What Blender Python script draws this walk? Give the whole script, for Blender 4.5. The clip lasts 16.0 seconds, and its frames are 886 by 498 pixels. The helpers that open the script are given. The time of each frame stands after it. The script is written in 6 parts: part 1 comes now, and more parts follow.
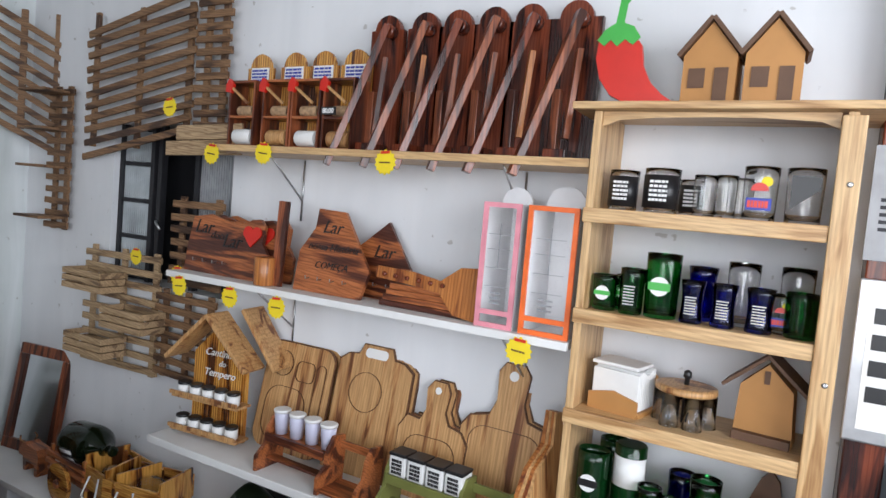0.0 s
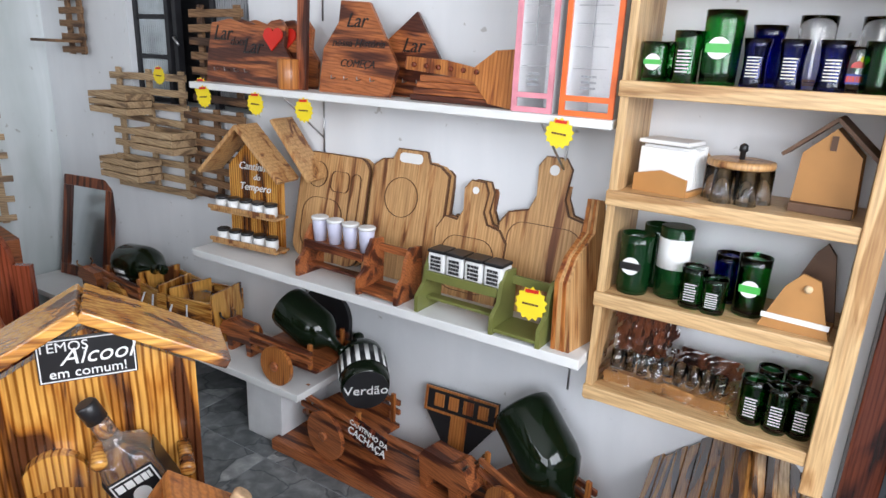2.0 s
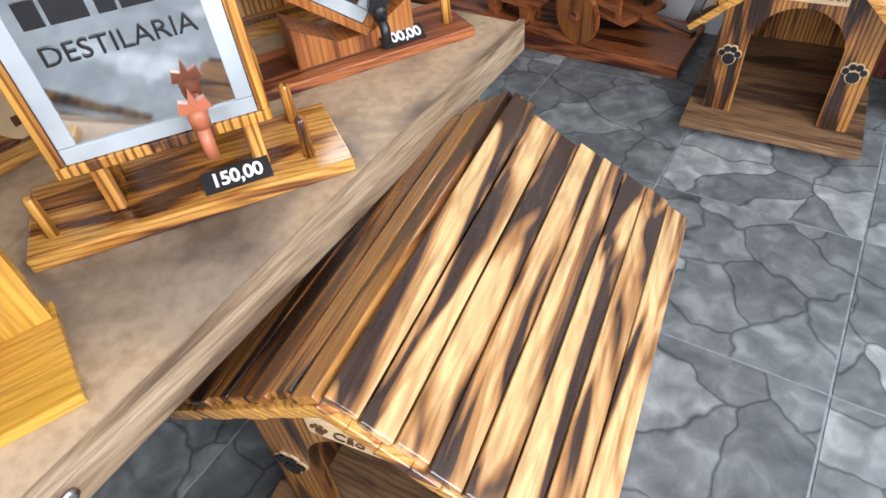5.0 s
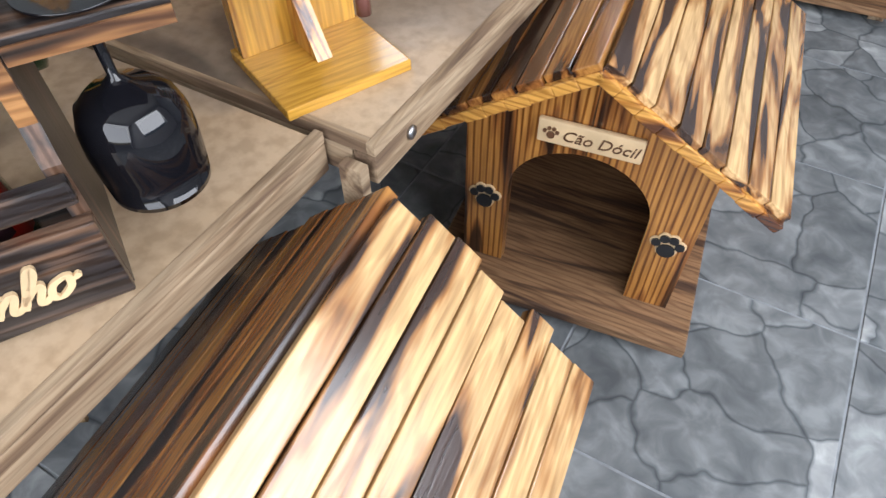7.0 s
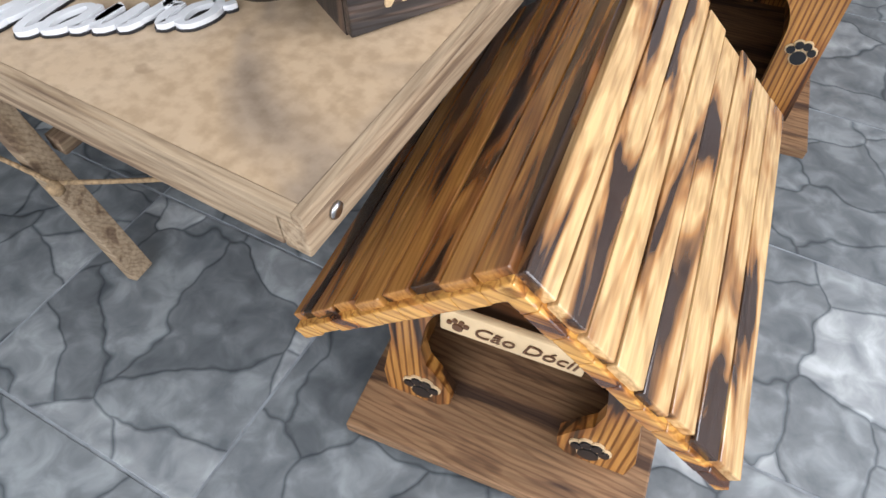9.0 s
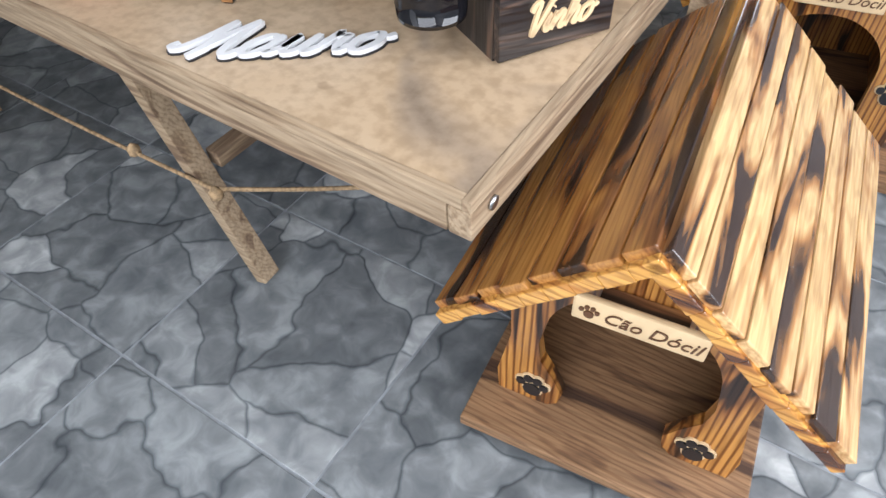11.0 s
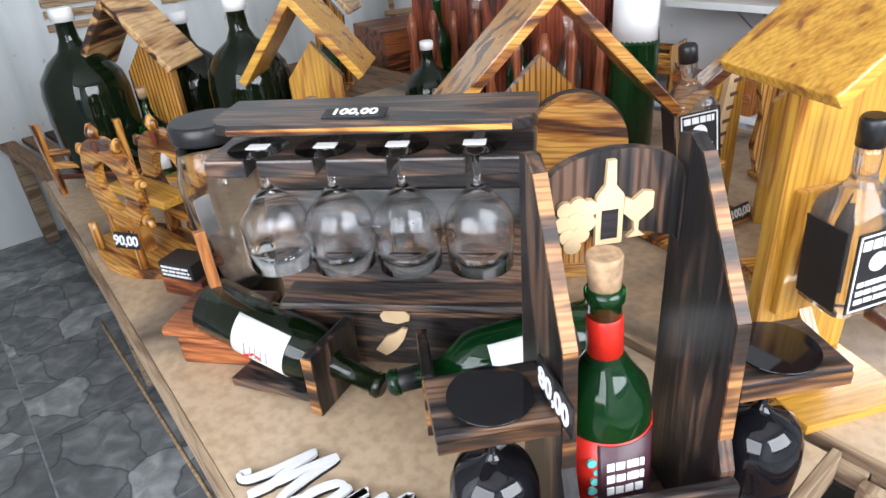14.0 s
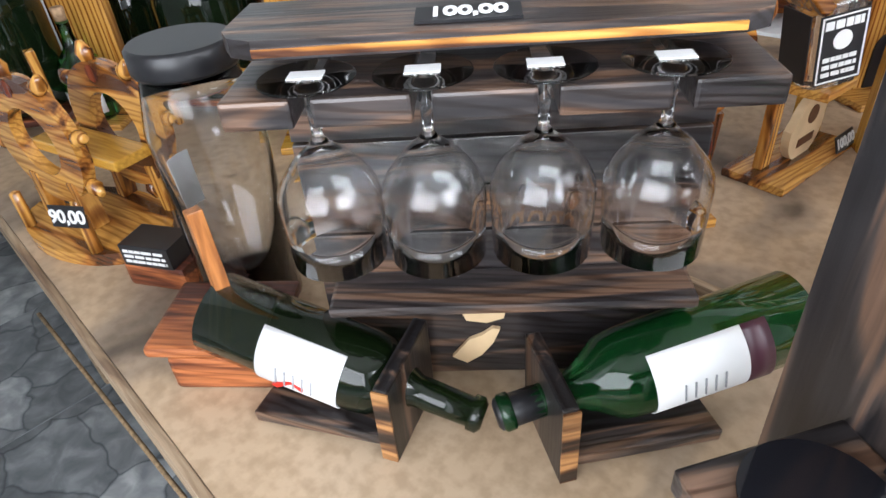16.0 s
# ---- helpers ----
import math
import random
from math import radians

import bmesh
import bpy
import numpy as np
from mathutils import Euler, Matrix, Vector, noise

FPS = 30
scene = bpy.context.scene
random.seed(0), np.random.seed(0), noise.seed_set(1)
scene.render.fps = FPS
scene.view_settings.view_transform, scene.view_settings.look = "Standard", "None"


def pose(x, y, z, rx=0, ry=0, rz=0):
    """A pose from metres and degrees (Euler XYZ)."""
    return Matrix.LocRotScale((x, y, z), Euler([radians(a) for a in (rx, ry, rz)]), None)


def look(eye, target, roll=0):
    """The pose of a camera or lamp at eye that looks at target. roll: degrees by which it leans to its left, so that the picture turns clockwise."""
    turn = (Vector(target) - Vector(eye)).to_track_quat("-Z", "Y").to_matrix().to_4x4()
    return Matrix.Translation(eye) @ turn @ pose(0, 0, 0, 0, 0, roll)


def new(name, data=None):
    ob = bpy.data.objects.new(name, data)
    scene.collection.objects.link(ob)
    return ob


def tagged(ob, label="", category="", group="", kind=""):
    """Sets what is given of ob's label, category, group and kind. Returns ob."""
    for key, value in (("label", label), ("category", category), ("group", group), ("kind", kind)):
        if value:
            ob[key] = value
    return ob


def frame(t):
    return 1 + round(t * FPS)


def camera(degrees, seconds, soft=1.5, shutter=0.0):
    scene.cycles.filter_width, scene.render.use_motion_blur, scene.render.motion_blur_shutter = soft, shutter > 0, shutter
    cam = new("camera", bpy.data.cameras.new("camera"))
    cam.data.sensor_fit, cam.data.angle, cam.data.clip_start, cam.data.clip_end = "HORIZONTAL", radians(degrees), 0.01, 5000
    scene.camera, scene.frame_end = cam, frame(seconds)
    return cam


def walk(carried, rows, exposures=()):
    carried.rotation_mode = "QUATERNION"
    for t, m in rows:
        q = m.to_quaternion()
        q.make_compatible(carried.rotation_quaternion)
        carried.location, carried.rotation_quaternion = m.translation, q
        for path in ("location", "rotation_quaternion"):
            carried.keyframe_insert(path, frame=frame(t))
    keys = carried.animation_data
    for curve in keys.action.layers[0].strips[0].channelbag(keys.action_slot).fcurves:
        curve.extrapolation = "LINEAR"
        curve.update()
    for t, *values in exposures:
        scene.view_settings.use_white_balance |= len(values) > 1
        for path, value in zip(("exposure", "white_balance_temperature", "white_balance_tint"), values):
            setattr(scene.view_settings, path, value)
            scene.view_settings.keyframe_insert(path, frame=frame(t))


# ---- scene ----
cam = camera(69.6, 16.0)
PATH = [
    (0, (0.455, -1.8, 1.581), (-0.502, -0.048, 1.455), 5.0),
    (0.5, (0.455, -1.785, 1.536), (-0.508, -0.043, 1.342), 4.8),
    (1, (0.457, -1.76, 1.511), (-0.497, -0.037, 1.168), 3.5),
    (1.5, (0.453, -1.747, 1.465), (-0.507, -0.047, 1.031), 3.4),
    (2, (0.444, -1.742, 1.408), (-0.546, -0.107, 0.82), 2.6),
    (2.5, (0.409, -1.746, 1.341), (-0.641, -0.221, 0.586), 0.4),
    (3, (0.414, -1.752, 1.265), (-0.596, -0.309, 0.319), -1.0),
    (3.5, (0.433, -1.772, 1.174), (-0.51, -0.398, 0.068), -3.2),
    (4, (0.454, -1.839, 1.102), (-0.406, -0.535, -0.147), -3.9),
    (4.5, (0.469, -1.936, 1.052), (-0.37, -0.708, -0.286), -5.9),
    (5, (0.495, -2.054, 1.015), (-0.335, -0.907, -0.398), -6.7),
    (5.2, (0.503, -2.107, 1.011), (-0.36, -0.995, -0.409), -7.9),
    (7.3, (0.338, -2.603, 0.955), (-0.291, -1.492, -0.585), -0.1),
    (7.5, (0.331, -2.659, 0.96), (-0.316, -1.54, -0.567), 0.0),
    (8, (0.313, -2.788, 0.961), (-0.371, -1.676, -0.554), -0.7),
    (8.5, (0.261, -2.89, 0.927), (-0.353, -1.799, -0.633), 0.6),
    (8.7, (0.243, -2.931, 0.908), (-0.336, -1.858, -0.678), -0.2),
    (10.8, (0.226, -3.138, 0.93), (-0.489, -2.066, -0.6), -2.7),
    (11, (0.207, -3.128, 0.94), (-0.567, -2.029, -0.541), -3.2),
    (11.5, (0.145, -3.061, 0.991), (-0.749, -1.887, -0.359), -1.6),
    (12, (0.122, -2.959, 1.032), (-0.833, -1.673, -0.165), 2.6),
    (12.5, (0.19, -2.852, 1.071), (-0.983, -1.655, -0.021), -1.0),
    (13, (0.211, -2.793, 1.066), (-1.009, -1.657, -0.039), -1.6),
    (13.5, (0.204, -2.784, 1.083), (-1.061, -1.664, 0.012), -3.3),
    (14, (0.122, -2.821, 1.144), (-1.27, -1.765, 0.171), -5.0),
    (14.5, (-0.062, -2.841, 1.167), (-1.439, -1.757, 0.204), -3.4),
    (15, (-0.188, -2.826, 1.119), (-1.481, -1.719, 0.069), -5.2),
    (15.5, (-0.206, -2.797, 1.076), (-1.422, -1.674, -0.047), -5.1),
    (16, (-0.203, -2.787, 1.055), (-1.391, -1.678, -0.11), -5.0),
]
walk(cam, [(t, look(eye, target, roll)) for t, eye, target, roll in PATH],
     exposures=[(0, -0.3), (1.5, -0.1), (3.2, 0.25), (4.5, 0.14), (5, 0.02), (7.5, -0.25), (8.6, -0.3), (11, -0.08), (13.5, 0.08), (14.5, 0.28), (16, 0.28)])

# ---- light ----
world = bpy.data.worlds.new("sky")
scene.world = world
world.use_nodes = True
wn = world.node_tree.nodes
sky = wn.new("ShaderNodeTexSky")
sky.sky_type, sky.sun_disc = "NISHITA", False
sky.sun_elevation, sky.sun_rotation = radians(50), radians(200)
wn["Background"].inputs[1].default_value = 0.12
world.node_tree.links.new(sky.outputs[0], wn["Background"].inputs[0])
sun = new("sun", bpy.data.lights.new("sun", "SUN"))
sun.data.energy, sun.data.angle, sun.data.color = 1.0, radians(12), (1, 0.95, 0.88)
sun.matrix_world = look((1, -8, 9), (0, -2.4, 0))


def opening_lamp(name, eye, target, sx, sy, watts, colour):
    lamp = new(name, bpy.data.lights.new(name, "AREA"))
    lamp.data.shape, lamp.data.size, lamp.data.size_y = "RECTANGLE", sx, sy
    lamp.data.energy, lamp.data.color = watts, colour
    lamp.matrix_world = look(eye, target)


# daylight through the open shop front, and an added fill at the east opening
opening_lamp("front_daylight", (0.6, -4.9, 1.75), (-0.3, -1.0, 0.7), 2.6, 1.9, 112, (0.89, 0.925, 1.0))
opening_lamp("side_daylight", (2.15, -2.2, 1.8), (-0.6, -1.8, 0.5), 2.4, 1.4, 118, (0.89, 0.925, 1.0))


# ---- materials ----
def mat(name):
    m = bpy.data.materials.new(name)
    m.use_nodes = True
    nt = m.node_tree
    return m, nt.nodes, nt.links, nt.nodes["Principled BSDF"]


def ramp(n, stops):
    r = n.new("ShaderNodeValToRGB")
    e = r.color_ramp.elements
    while len(e) < len(stops):
        e.new(0.5)
    for s, (p, c) in zip(e, stops):
        s.position, s.color = p, (*c, 1)
    return r


def coords(n, l, scale, world_space=False, jitter=7.0):
    tc = n.new("ShaderNodeTexCoord")
    mp = n.new("ShaderNodeMapping")
    mp.inputs["Scale"].default_value = scale
    src = tc.outputs["Object"]
    if world_space:
        geo = n.new("ShaderNodeNewGeometry")
        src = geo.outputs["Position"]
    elif jitter:
        info = n.new("ShaderNodeObjectInfo")
        add = n.new("ShaderNodeVectorMath")
        mul = n.new("ShaderNodeMath")
        mul.operation, mul.inputs[1].default_value = "MULTIPLY", jitter
        l.new(info.outputs["Random"], mul.inputs[0])
        l.new(src, add.inputs[0])
        l.new(mul.outputs[0], add.inputs[1])
        src = add.outputs[0]
    l.new(src, mp.inputs["Vector"])
    return mp.outputs[0]


def noise_tex(n, l, vec, scale, detail=4, dist=0.0):
    t = n.new("ShaderNodeTexNoise")
    t.inputs["Scale"].default_value, t.inputs["Detail"].default_value, t.inputs["Distortion"].default_value = scale, detail, dist
    l.new(vec, t.inputs["Vector"])
    return t.outputs["Fac"]


def mixc(n, l, fac, a, b, mode="MIX"):
    x = n.new("ShaderNodeMix")
    x.data_type, x.blend_type = "RGBA", mode
    for sock, v in ((x.inputs[0], fac), (x.inputs[6], a), (x.inputs[7], b)):
        if isinstance(v, (int, float)):
            sock.default_value = v
        elif isinstance(v, tuple):
            sock.default_value = (*v, 1)
        else:
            l.new(v, sock)
    return x.outputs[2]


def bump(n, l, p, h, strength, dist=0.002):
    b = n.new("ShaderNodeBump")
    b.inputs["Strength"].default_value, b.inputs["Distance"].default_value = strength, dist
    l.new(h, b.inputs["Height"])
    l.new(b.outputs[0], p.inputs["Normal"])


def wood(name, light, mid, dark, axis="x", burn=0.5, rough=0.35, lines=1.0, blotch=2.2, coat=0.0):
    """Pine with grain along one local axis and scorched streaks; burn sets how much of it is dark."""
    m, n, l, p = mat(name)
    k = "xyz".index(axis)
    v = coords(n, l, [1.0 if i == k else 8.5 for i in range(3)])
    fine = coords(n, l, [3.0 if i == k else 55.0 for i in range(3)])
    b = noise_tex(n, l, v, blotch, 3, 1.2)
    r = ramp(n, [(0.33 + burn * 0.22, dark), (0.385 + burn * 0.22, mid), (0.45 + burn * 0.22, light)])
    l.new(b, r.inputs[0])
    w = n.new("ShaderNodeTexWave")
    w.bands_direction = "X" if k == 2 else "DIAGONAL"
    w.inputs["Scale"].default_value = 3.6 if k == 2 else 7.0
    w.inputs["Distortion"].default_value, w.inputs["Detail"].default_value = 4.5 if k == 2 else 8.0, 2.0
    w.inputs["Detail Scale"].default_value = 0.8
    l.new(v, w.inputs["Vector"])
    g = noise_tex(n, l, fine, 3.0, 5)
    gr = ramp(n, [(0.3, tuple(c * 0.45 for c in mid)), (0.62, (1, 1, 1))])
    l.new(g, gr.inputs[0])
    wr = ramp(n, [(0.0, (0.34, 0.24, 0.17)), (0.2, (0.6, 0.5, 0.42)), (0.42, (1, 1, 1))])
    l.new(w.outputs["Fac"], wr.inputs[0])
    c = mixc(n, l, min(1.0, 0.5 * lines), r.outputs[0], wr.outputs[0], "MULTIPLY")
    c = mixc(n, l, 0.45, c, gr.outputs[0], "MULTIPLY")
    l.new(c, p.inputs["Base Color"])
    p.inputs["Roughness"].default_value = rough
    p.inputs["Coat Weight"].default_value = coat
    p.inputs["Coat Roughness"].default_value = 0.15
    bump(n, l, p, g, 0.35, 0.0015)
    return m


def plain(name, colour, rough=0.5, metal=0.0, vary=0.12, scale=18.0, world_space=False, emit=0.0):
    m, n, l, p = mat(name)
    v = coords(n, l, (1, 1, 1), world_space)
    a = noise_tex(n, l, v, scale, 5)
    r = ramp(n, [(0.3, tuple(c * (1 - vary * 2) for c in colour)), (0.65, colour)])
    l.new(a, r.inputs[0])
    l.new(r.outputs[0], p.inputs["Base Color"])
    p.inputs["Roughness"].default_value, p.inputs["Metallic"].default_value = rough, metal
    bump(n, l, p, a, 0.1, 0.001)
    return m


def glass(name, colour, rough=0.02, body=1.0):
    m, n, l, p = mat(name)
    p.inputs["Base Color"].default_value = (*colour, 1)
    p.inputs["Transmission Weight"].default_value = body
    p.inputs["Roughness"].default_value, p.inputs["IOR"].default_value = rough, 1.45 if colour[0] < 0.97 else 1.4
    return m


def wall_paint(name, base, stain, amount):
    m, n, l, p = mat(name)
    v = coords(n, l, (1, 1, 1), True)
    tall = coords(n, l, (3.0, 3.0, 0.5), True)
    big, small, run = noise_tex(n, l, v, 1.3, 5, 0.6), noise_tex(n, l, v, 26, 6), noise_tex(n, l, tall, 2.4, 6, 0.5)
    r1 = ramp(n, [(0.35, (0, 0, 0)), (0.75, (1, 1, 1))])
    l.new(run, r1.inputs[0])
    f = n.new("ShaderNodeMath")
    f.operation, f.inputs[1].default_value = "MULTIPLY", amount
    l.new(r1.outputs[0], f.inputs[0])
    c = mixc(n, l, f.outputs[0], base, stain)
    r2 = ramp(n, [(0.4, (0.93, 0.93, 0.93)), (0.6, (1, 1, 1))])
    l.new(big, r2.inputs[0])
    c = mixc(n, l, 1.0, c, r2.outputs[0], "MULTIPLY")
    spots = ramp(n, [(0.27, (0.55, 0.52, 0.48)), (0.31, (1, 1, 1))])
    l.new(small, spots.inputs[0])
    c = mixc(n, l, 0.7, c, spots.outputs[0], "MULTIPLY")
    l.new(c, p.inputs["Base Color"])
    p.inputs["Roughness"].default_value = 0.75
    bump(n, l, p, small, 0.25, 0.002)
    return m


def stone_tile(name):
    """Grey ceramic tile printed with irregular flagstones, dark seams and pale chips."""
    m, n, l, p = mat(name)
    v = coords(n, l, (1, 1, 1), False, 13.0)
    warp = n.new("ShaderNodeTexNoise")
    warp.inputs["Scale"].default_value, warp.inputs["Detail"].default_value = 5.0, 3.0
    l.new(v, warp.inputs["Vector"])
    mad = n.new("ShaderNodeVectorMath")
    mad.operation = "MULTIPLY_ADD"
    mad.inputs[1].default_value = (0.2, 0.2, 0.0)
    l.new(warp.outputs["Color"], mad.inputs[0])
    l.new(v, mad.inputs[2])
    flat = n.new("ShaderNodeVectorMath")
    flat.operation, flat.inputs[1].default_value = "MULTIPLY", (1, 1, 0)
    l.new(mad.outputs[0], flat.inputs[0])
    edge = n.new("ShaderNodeTexVoronoi")
    edge.feature, edge.voronoi_dimensions = "DISTANCE_TO_EDGE", "2D"
    cell = n.new("ShaderNodeTexVoronoi")
    cell.voronoi_dimensions = "2D"
    for t in (edge, cell):
        t.inputs["Scale"].default_value = 6.0
        l.new(flat.outputs[0], t.inputs["Vector"])
    seam = ramp(n, [(0.0, (0.28, 0.30, 0.33)), (0.012, (0.55, 0.58, 0.6)), (0.035, (1, 1, 1))])
    l.new(edge.outputs["Distance"], seam.inputs[0])
    tone = ramp(n, [(0.0, (0.128, 0.137, 0.142)), (0.7, (0.188, 0.20, 0.206)), (0.95, (0.33, 0.342, 0.345))])
    sep = n.new("ShaderNodeSeparateColor")
    l.new(cell.outputs["Color"], sep.inputs[0])
    l.new(sep.outputs[0], tone.inputs[0])
    cloud = noise_tex(n, l, v, 19, 8, 0.5)
    cr = ramp(n, [(0.3, (0.58, 0.6, 0.62)), (0.5, (0.95, 0.95, 0.95)), (0.68, (1.5, 1.5, 1.48))])
    l.new(cloud, cr.inputs[0])
    c = mixc(n, l, 1.0, tone.outputs[0], cr.outputs[0], "MULTIPLY")
    c = mixc(n, l, 0.85, c, seam.outputs[0], "MULTIPLY")
    l.new(c, p.inputs["Base Color"])
    p.inputs["Roughness"].default_value = 0.46
    bump(n, l, p, seam.outputs[0], 0.3, 0.002)
    return m


def board_top(name):
    """Tan fibreboard with broad sooty smudges and small stains."""
    m, n, l, p = mat(name)
    v = coords(n, l, (1, 1, 1), True)
    a, b, s = noise_tex(n, l, v, 3.2, 3, 0.8), noise_tex(n, l, v, 60, 4), noise_tex(n, l, v, 21, 2)
    r = ramp(n, [(0.3, (0.12, 0.09, 0.065)), (0.39, (0.32, 0.24, 0.17)), (0.48, (0.48, 0.345, 0.22)), (0.75, (0.54, 0.405, 0.275))])
    l.new(a, r.inputs[0])
    rb = ramp(n, [(0.35, (0.8, 0.78, 0.75)), (0.6, (1, 1, 1))])
    l.new(b, rb.inputs[0])
    rs = ramp(n, [(0.24, (0.42, 0.36, 0.3)), (0.29, (1, 1, 1))])
    l.new(s, rs.inputs[0])
    c = mixc(n, l, 1.0, r.outputs[0], rb.outputs[0], "MULTIPLY")
    c = mixc(n, l, 0.35, c, rs.outputs[0], "MULTIPLY")
    l.new(c, p.inputs["Base Color"])
    p.inputs["Roughness"].default_value = 0.42
    return m


WALL = wall_paint("white_wall_paint", (0.78, 0.79, 0.81), (0.62, 0.64, 0.66), 0.4)
OLDWALL = wall_paint("peeling_green_paint", (0.76, 0.80, 0.81), (0.30, 0.37, 0.34), 0.5)
GREYSHADE = plain("grey_paint_and_shade", (0.22, 0.24, 0.26), 0.8, 0, 0.06, 6, True)
CEIL = plain("ceiling_paint", (0.6, 0.6, 0.58), 0.9, 0, 0.05, 5, True)
TILE = stone_tile("flagstone_tile")
GROUT = plain("grout", (0.30, 0.32, 0.34), 0.8, 0, 0.2, 30, True)
TOP = board_top("table_fibreboard")
ROUGH = wood("rough_sawn_wood", (0.42, 0.31, 0.20), (0.33, 0.23, 0.14), (0.20, 0.13, 0.08), "y", 0.35, 0.75, 0.5)
ROUGHX = wood("rough_sawn_wood_x", (0.42, 0.31, 0.20), (0.33, 0.23, 0.14), (0.20, 0.13, 0.08), "x", 0.35, 0.75, 0.5)
PINE = wood("pine", (0.66, 0.44, 0.22), (0.60, 0.37, 0.17), (0.42, 0.23, 0.09), "x", 0.05, 0.4, 0.35)
PINEZ = wood("pine_upright", (0.66, 0.44, 0.22), (0.60, 0.37, 0.17), (0.42, 0.23, 0.09), "z", 0.05, 0.4, 0.35)
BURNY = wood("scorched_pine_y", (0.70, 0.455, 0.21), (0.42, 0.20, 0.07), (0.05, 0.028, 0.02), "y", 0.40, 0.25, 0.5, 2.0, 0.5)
# darker copy of the scorched roof pine, with shade put into its colour
BURNSHADE = wood("shaded_scorched_pine_y", (0.48, 0.22, 0.055), (0.28, 0.105, 0.028), (0.03, 0.014, 0.008), "y", 0.45, 0.25, 0.55, 1.7, 0.5)
BURNZ = wood("scorched_pine_z", (0.50, 0.23, 0.055), (0.30, 0.115, 0.03), (0.04, 0.018, 0.01), "z", 0.30, 0.28, 2.0, 2.4, 0.4)
GOLDX = wood("varnished_pine_x", (0.68, 0.35, 0.08), (0.46, 0.18, 0.035), (0.10, 0.035, 0.014), "x", 0.30, 0.22, 1.1, 2.2, 0.6)
GOLDZ = wood("varnished_pine_z", (0.70, 0.36, 0.08), (0.50, 0.20, 0.035), (0.10, 0.035, 0.014), "z", 0.2, 0.22, 2.0, 2.2, 0.6)
YELLOWZ = wood("yellow_pine_z", (0.63, 0.34, 0.05), (0.52, 0.25, 0.035), (0.26, 0.10, 0.025), "z", 0.05, 0.25, 0.55, 2.2, 0.5)
YELLOWX = wood("yellow_pine_x", (0.63, 0.34, 0.05), (0.52, 0.25, 0.035), (0.26, 0.10, 0.025), "x", 0.05, 0.25, 0.45, 2.2, 0.5)
REDX = wood("red_brown_wood_x", (0.46, 0.15, 0.05), (0.27, 0.08, 0.03), (0.09, 0.025, 0.014), "x", 0.4, 0.35)
REDZ = wood("red_brown_wood_z", (0.34, 0.10, 0.04), (0.22, 0.06, 0.025), (0.07, 0.02, 0.012), "z", 0.4, 0.3)
MAHOG = wood("mahogany_stain", (0.22, 0.05, 0.022), (0.13, 0.028, 0.014), (0.04, 0.01, 0.008), "z", 0.4, 0.25)
ORANGEZ = wood("orange_wood_z", (0.50, 0.19, 0.05), (0.42, 0.14, 0.035), (0.22, 0.06, 0.02), "z", 0.2, 0.3)
CHARX = wood("charred_wood_x", (0.17, 0.10, 0.065), (0.065, 0.05, 0.045), (0.028, 0.024, 0.025), "x", 0.66, 0.34, 1.5, 3.0, 0.25)
CHARZ = wood("charred_wood_z", (0.15, 0.085, 0.055), (0.05, 0.038, 0.034), (0.018, 0.016, 0.017), "z", 0.74, 0.36, 1.5, 3.0, 0.2)
SCORCH = wood("scorched_edge", (0.45, 0.22, 0.08), (0.16, 0.07, 0.03), (0.03, 0.018, 0.012), "x", 0.5, 0.45)
PALLET = wood("pallet_wood", (0.28, 0.155, 0.075), (0.20, 0.105, 0.05), (0.08, 0.04, 0.022), "x", 0.25, 0.65)
PALLETL = wood("pale_pallet_wood", (0.50, 0.35, 0.20), (0.40, 0.27, 0.15), (0.22, 0.14, 0.08), "x", 0.15, 0.65)
CUTZ = wood("cutting_board_wood", (0.60, 0.35, 0.15), (0.47, 0.23, 0.085), (0.20, 0.075, 0.03), "z", 0.14, 0.4, 0.5)
GROOVE = plain("burnt_groove", (0.12, 0.05, 0.02), 0.6)
MDF = plain("mdf", (0.48, 0.23, 0.07), 0.6, 0, 0.08, 10)
MDFD = plain("mdf_dark_edge", (0.13, 0.065, 0.035), 0.6)
LASER = plain("laser_cut_plywood", (0.72, 0.52, 0.30), 0.55, 0, 0.12)
WHITE = plain("white_paint", (0.78, 0.78, 0.77), 0.45, 0, 0.04, 8)
WHITEMDF = plain("white_laminate", (0.72, 0.72, 0.73), 0.4, 0, 0.05)
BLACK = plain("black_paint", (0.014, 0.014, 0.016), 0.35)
BLACKGLOSS = plain("black_gloss", (0.006, 0.006, 0.008), 0.05, 0, 0.0)
IRON = plain("dark_iron", (0.03, 0.03, 0.035), 0.5, 0.4)
STEEL = plain("steel", (0.55, 0.55, 0.56), 0.3, 1.0)
GREY = plain("grey_plastic", (0.35, 0.36, 0.38), 0.4)
REDP = plain("red_paint", (0.62, 0.022, 0.012), 0.35, 0, 0.05)
GREENP = plain("green_paint", (0.06, 0.42, 0.07), 0.35, 0, 0.05)
OLIVE = plain("olive_paint", (0.17, 0.18, 0.05), 0.4, 0, 0.08)
PINK = plain("pink_paint", (0.78, 0.30, 0.36), 0.4)
ORANGE = plain("orange_paint", (0.86, 0.16, 0.03), 0.4)
YELLOW = plain("yellow_card", (0.86, 0.66, 0.02), 0.55, 0, 0.04)
CREAM = plain("cream_card", (0.80, 0.74, 0.50), 0.6)
PAPER = plain("paper", (0.80, 0.80, 0.79), 0.6, 0, 0.03)
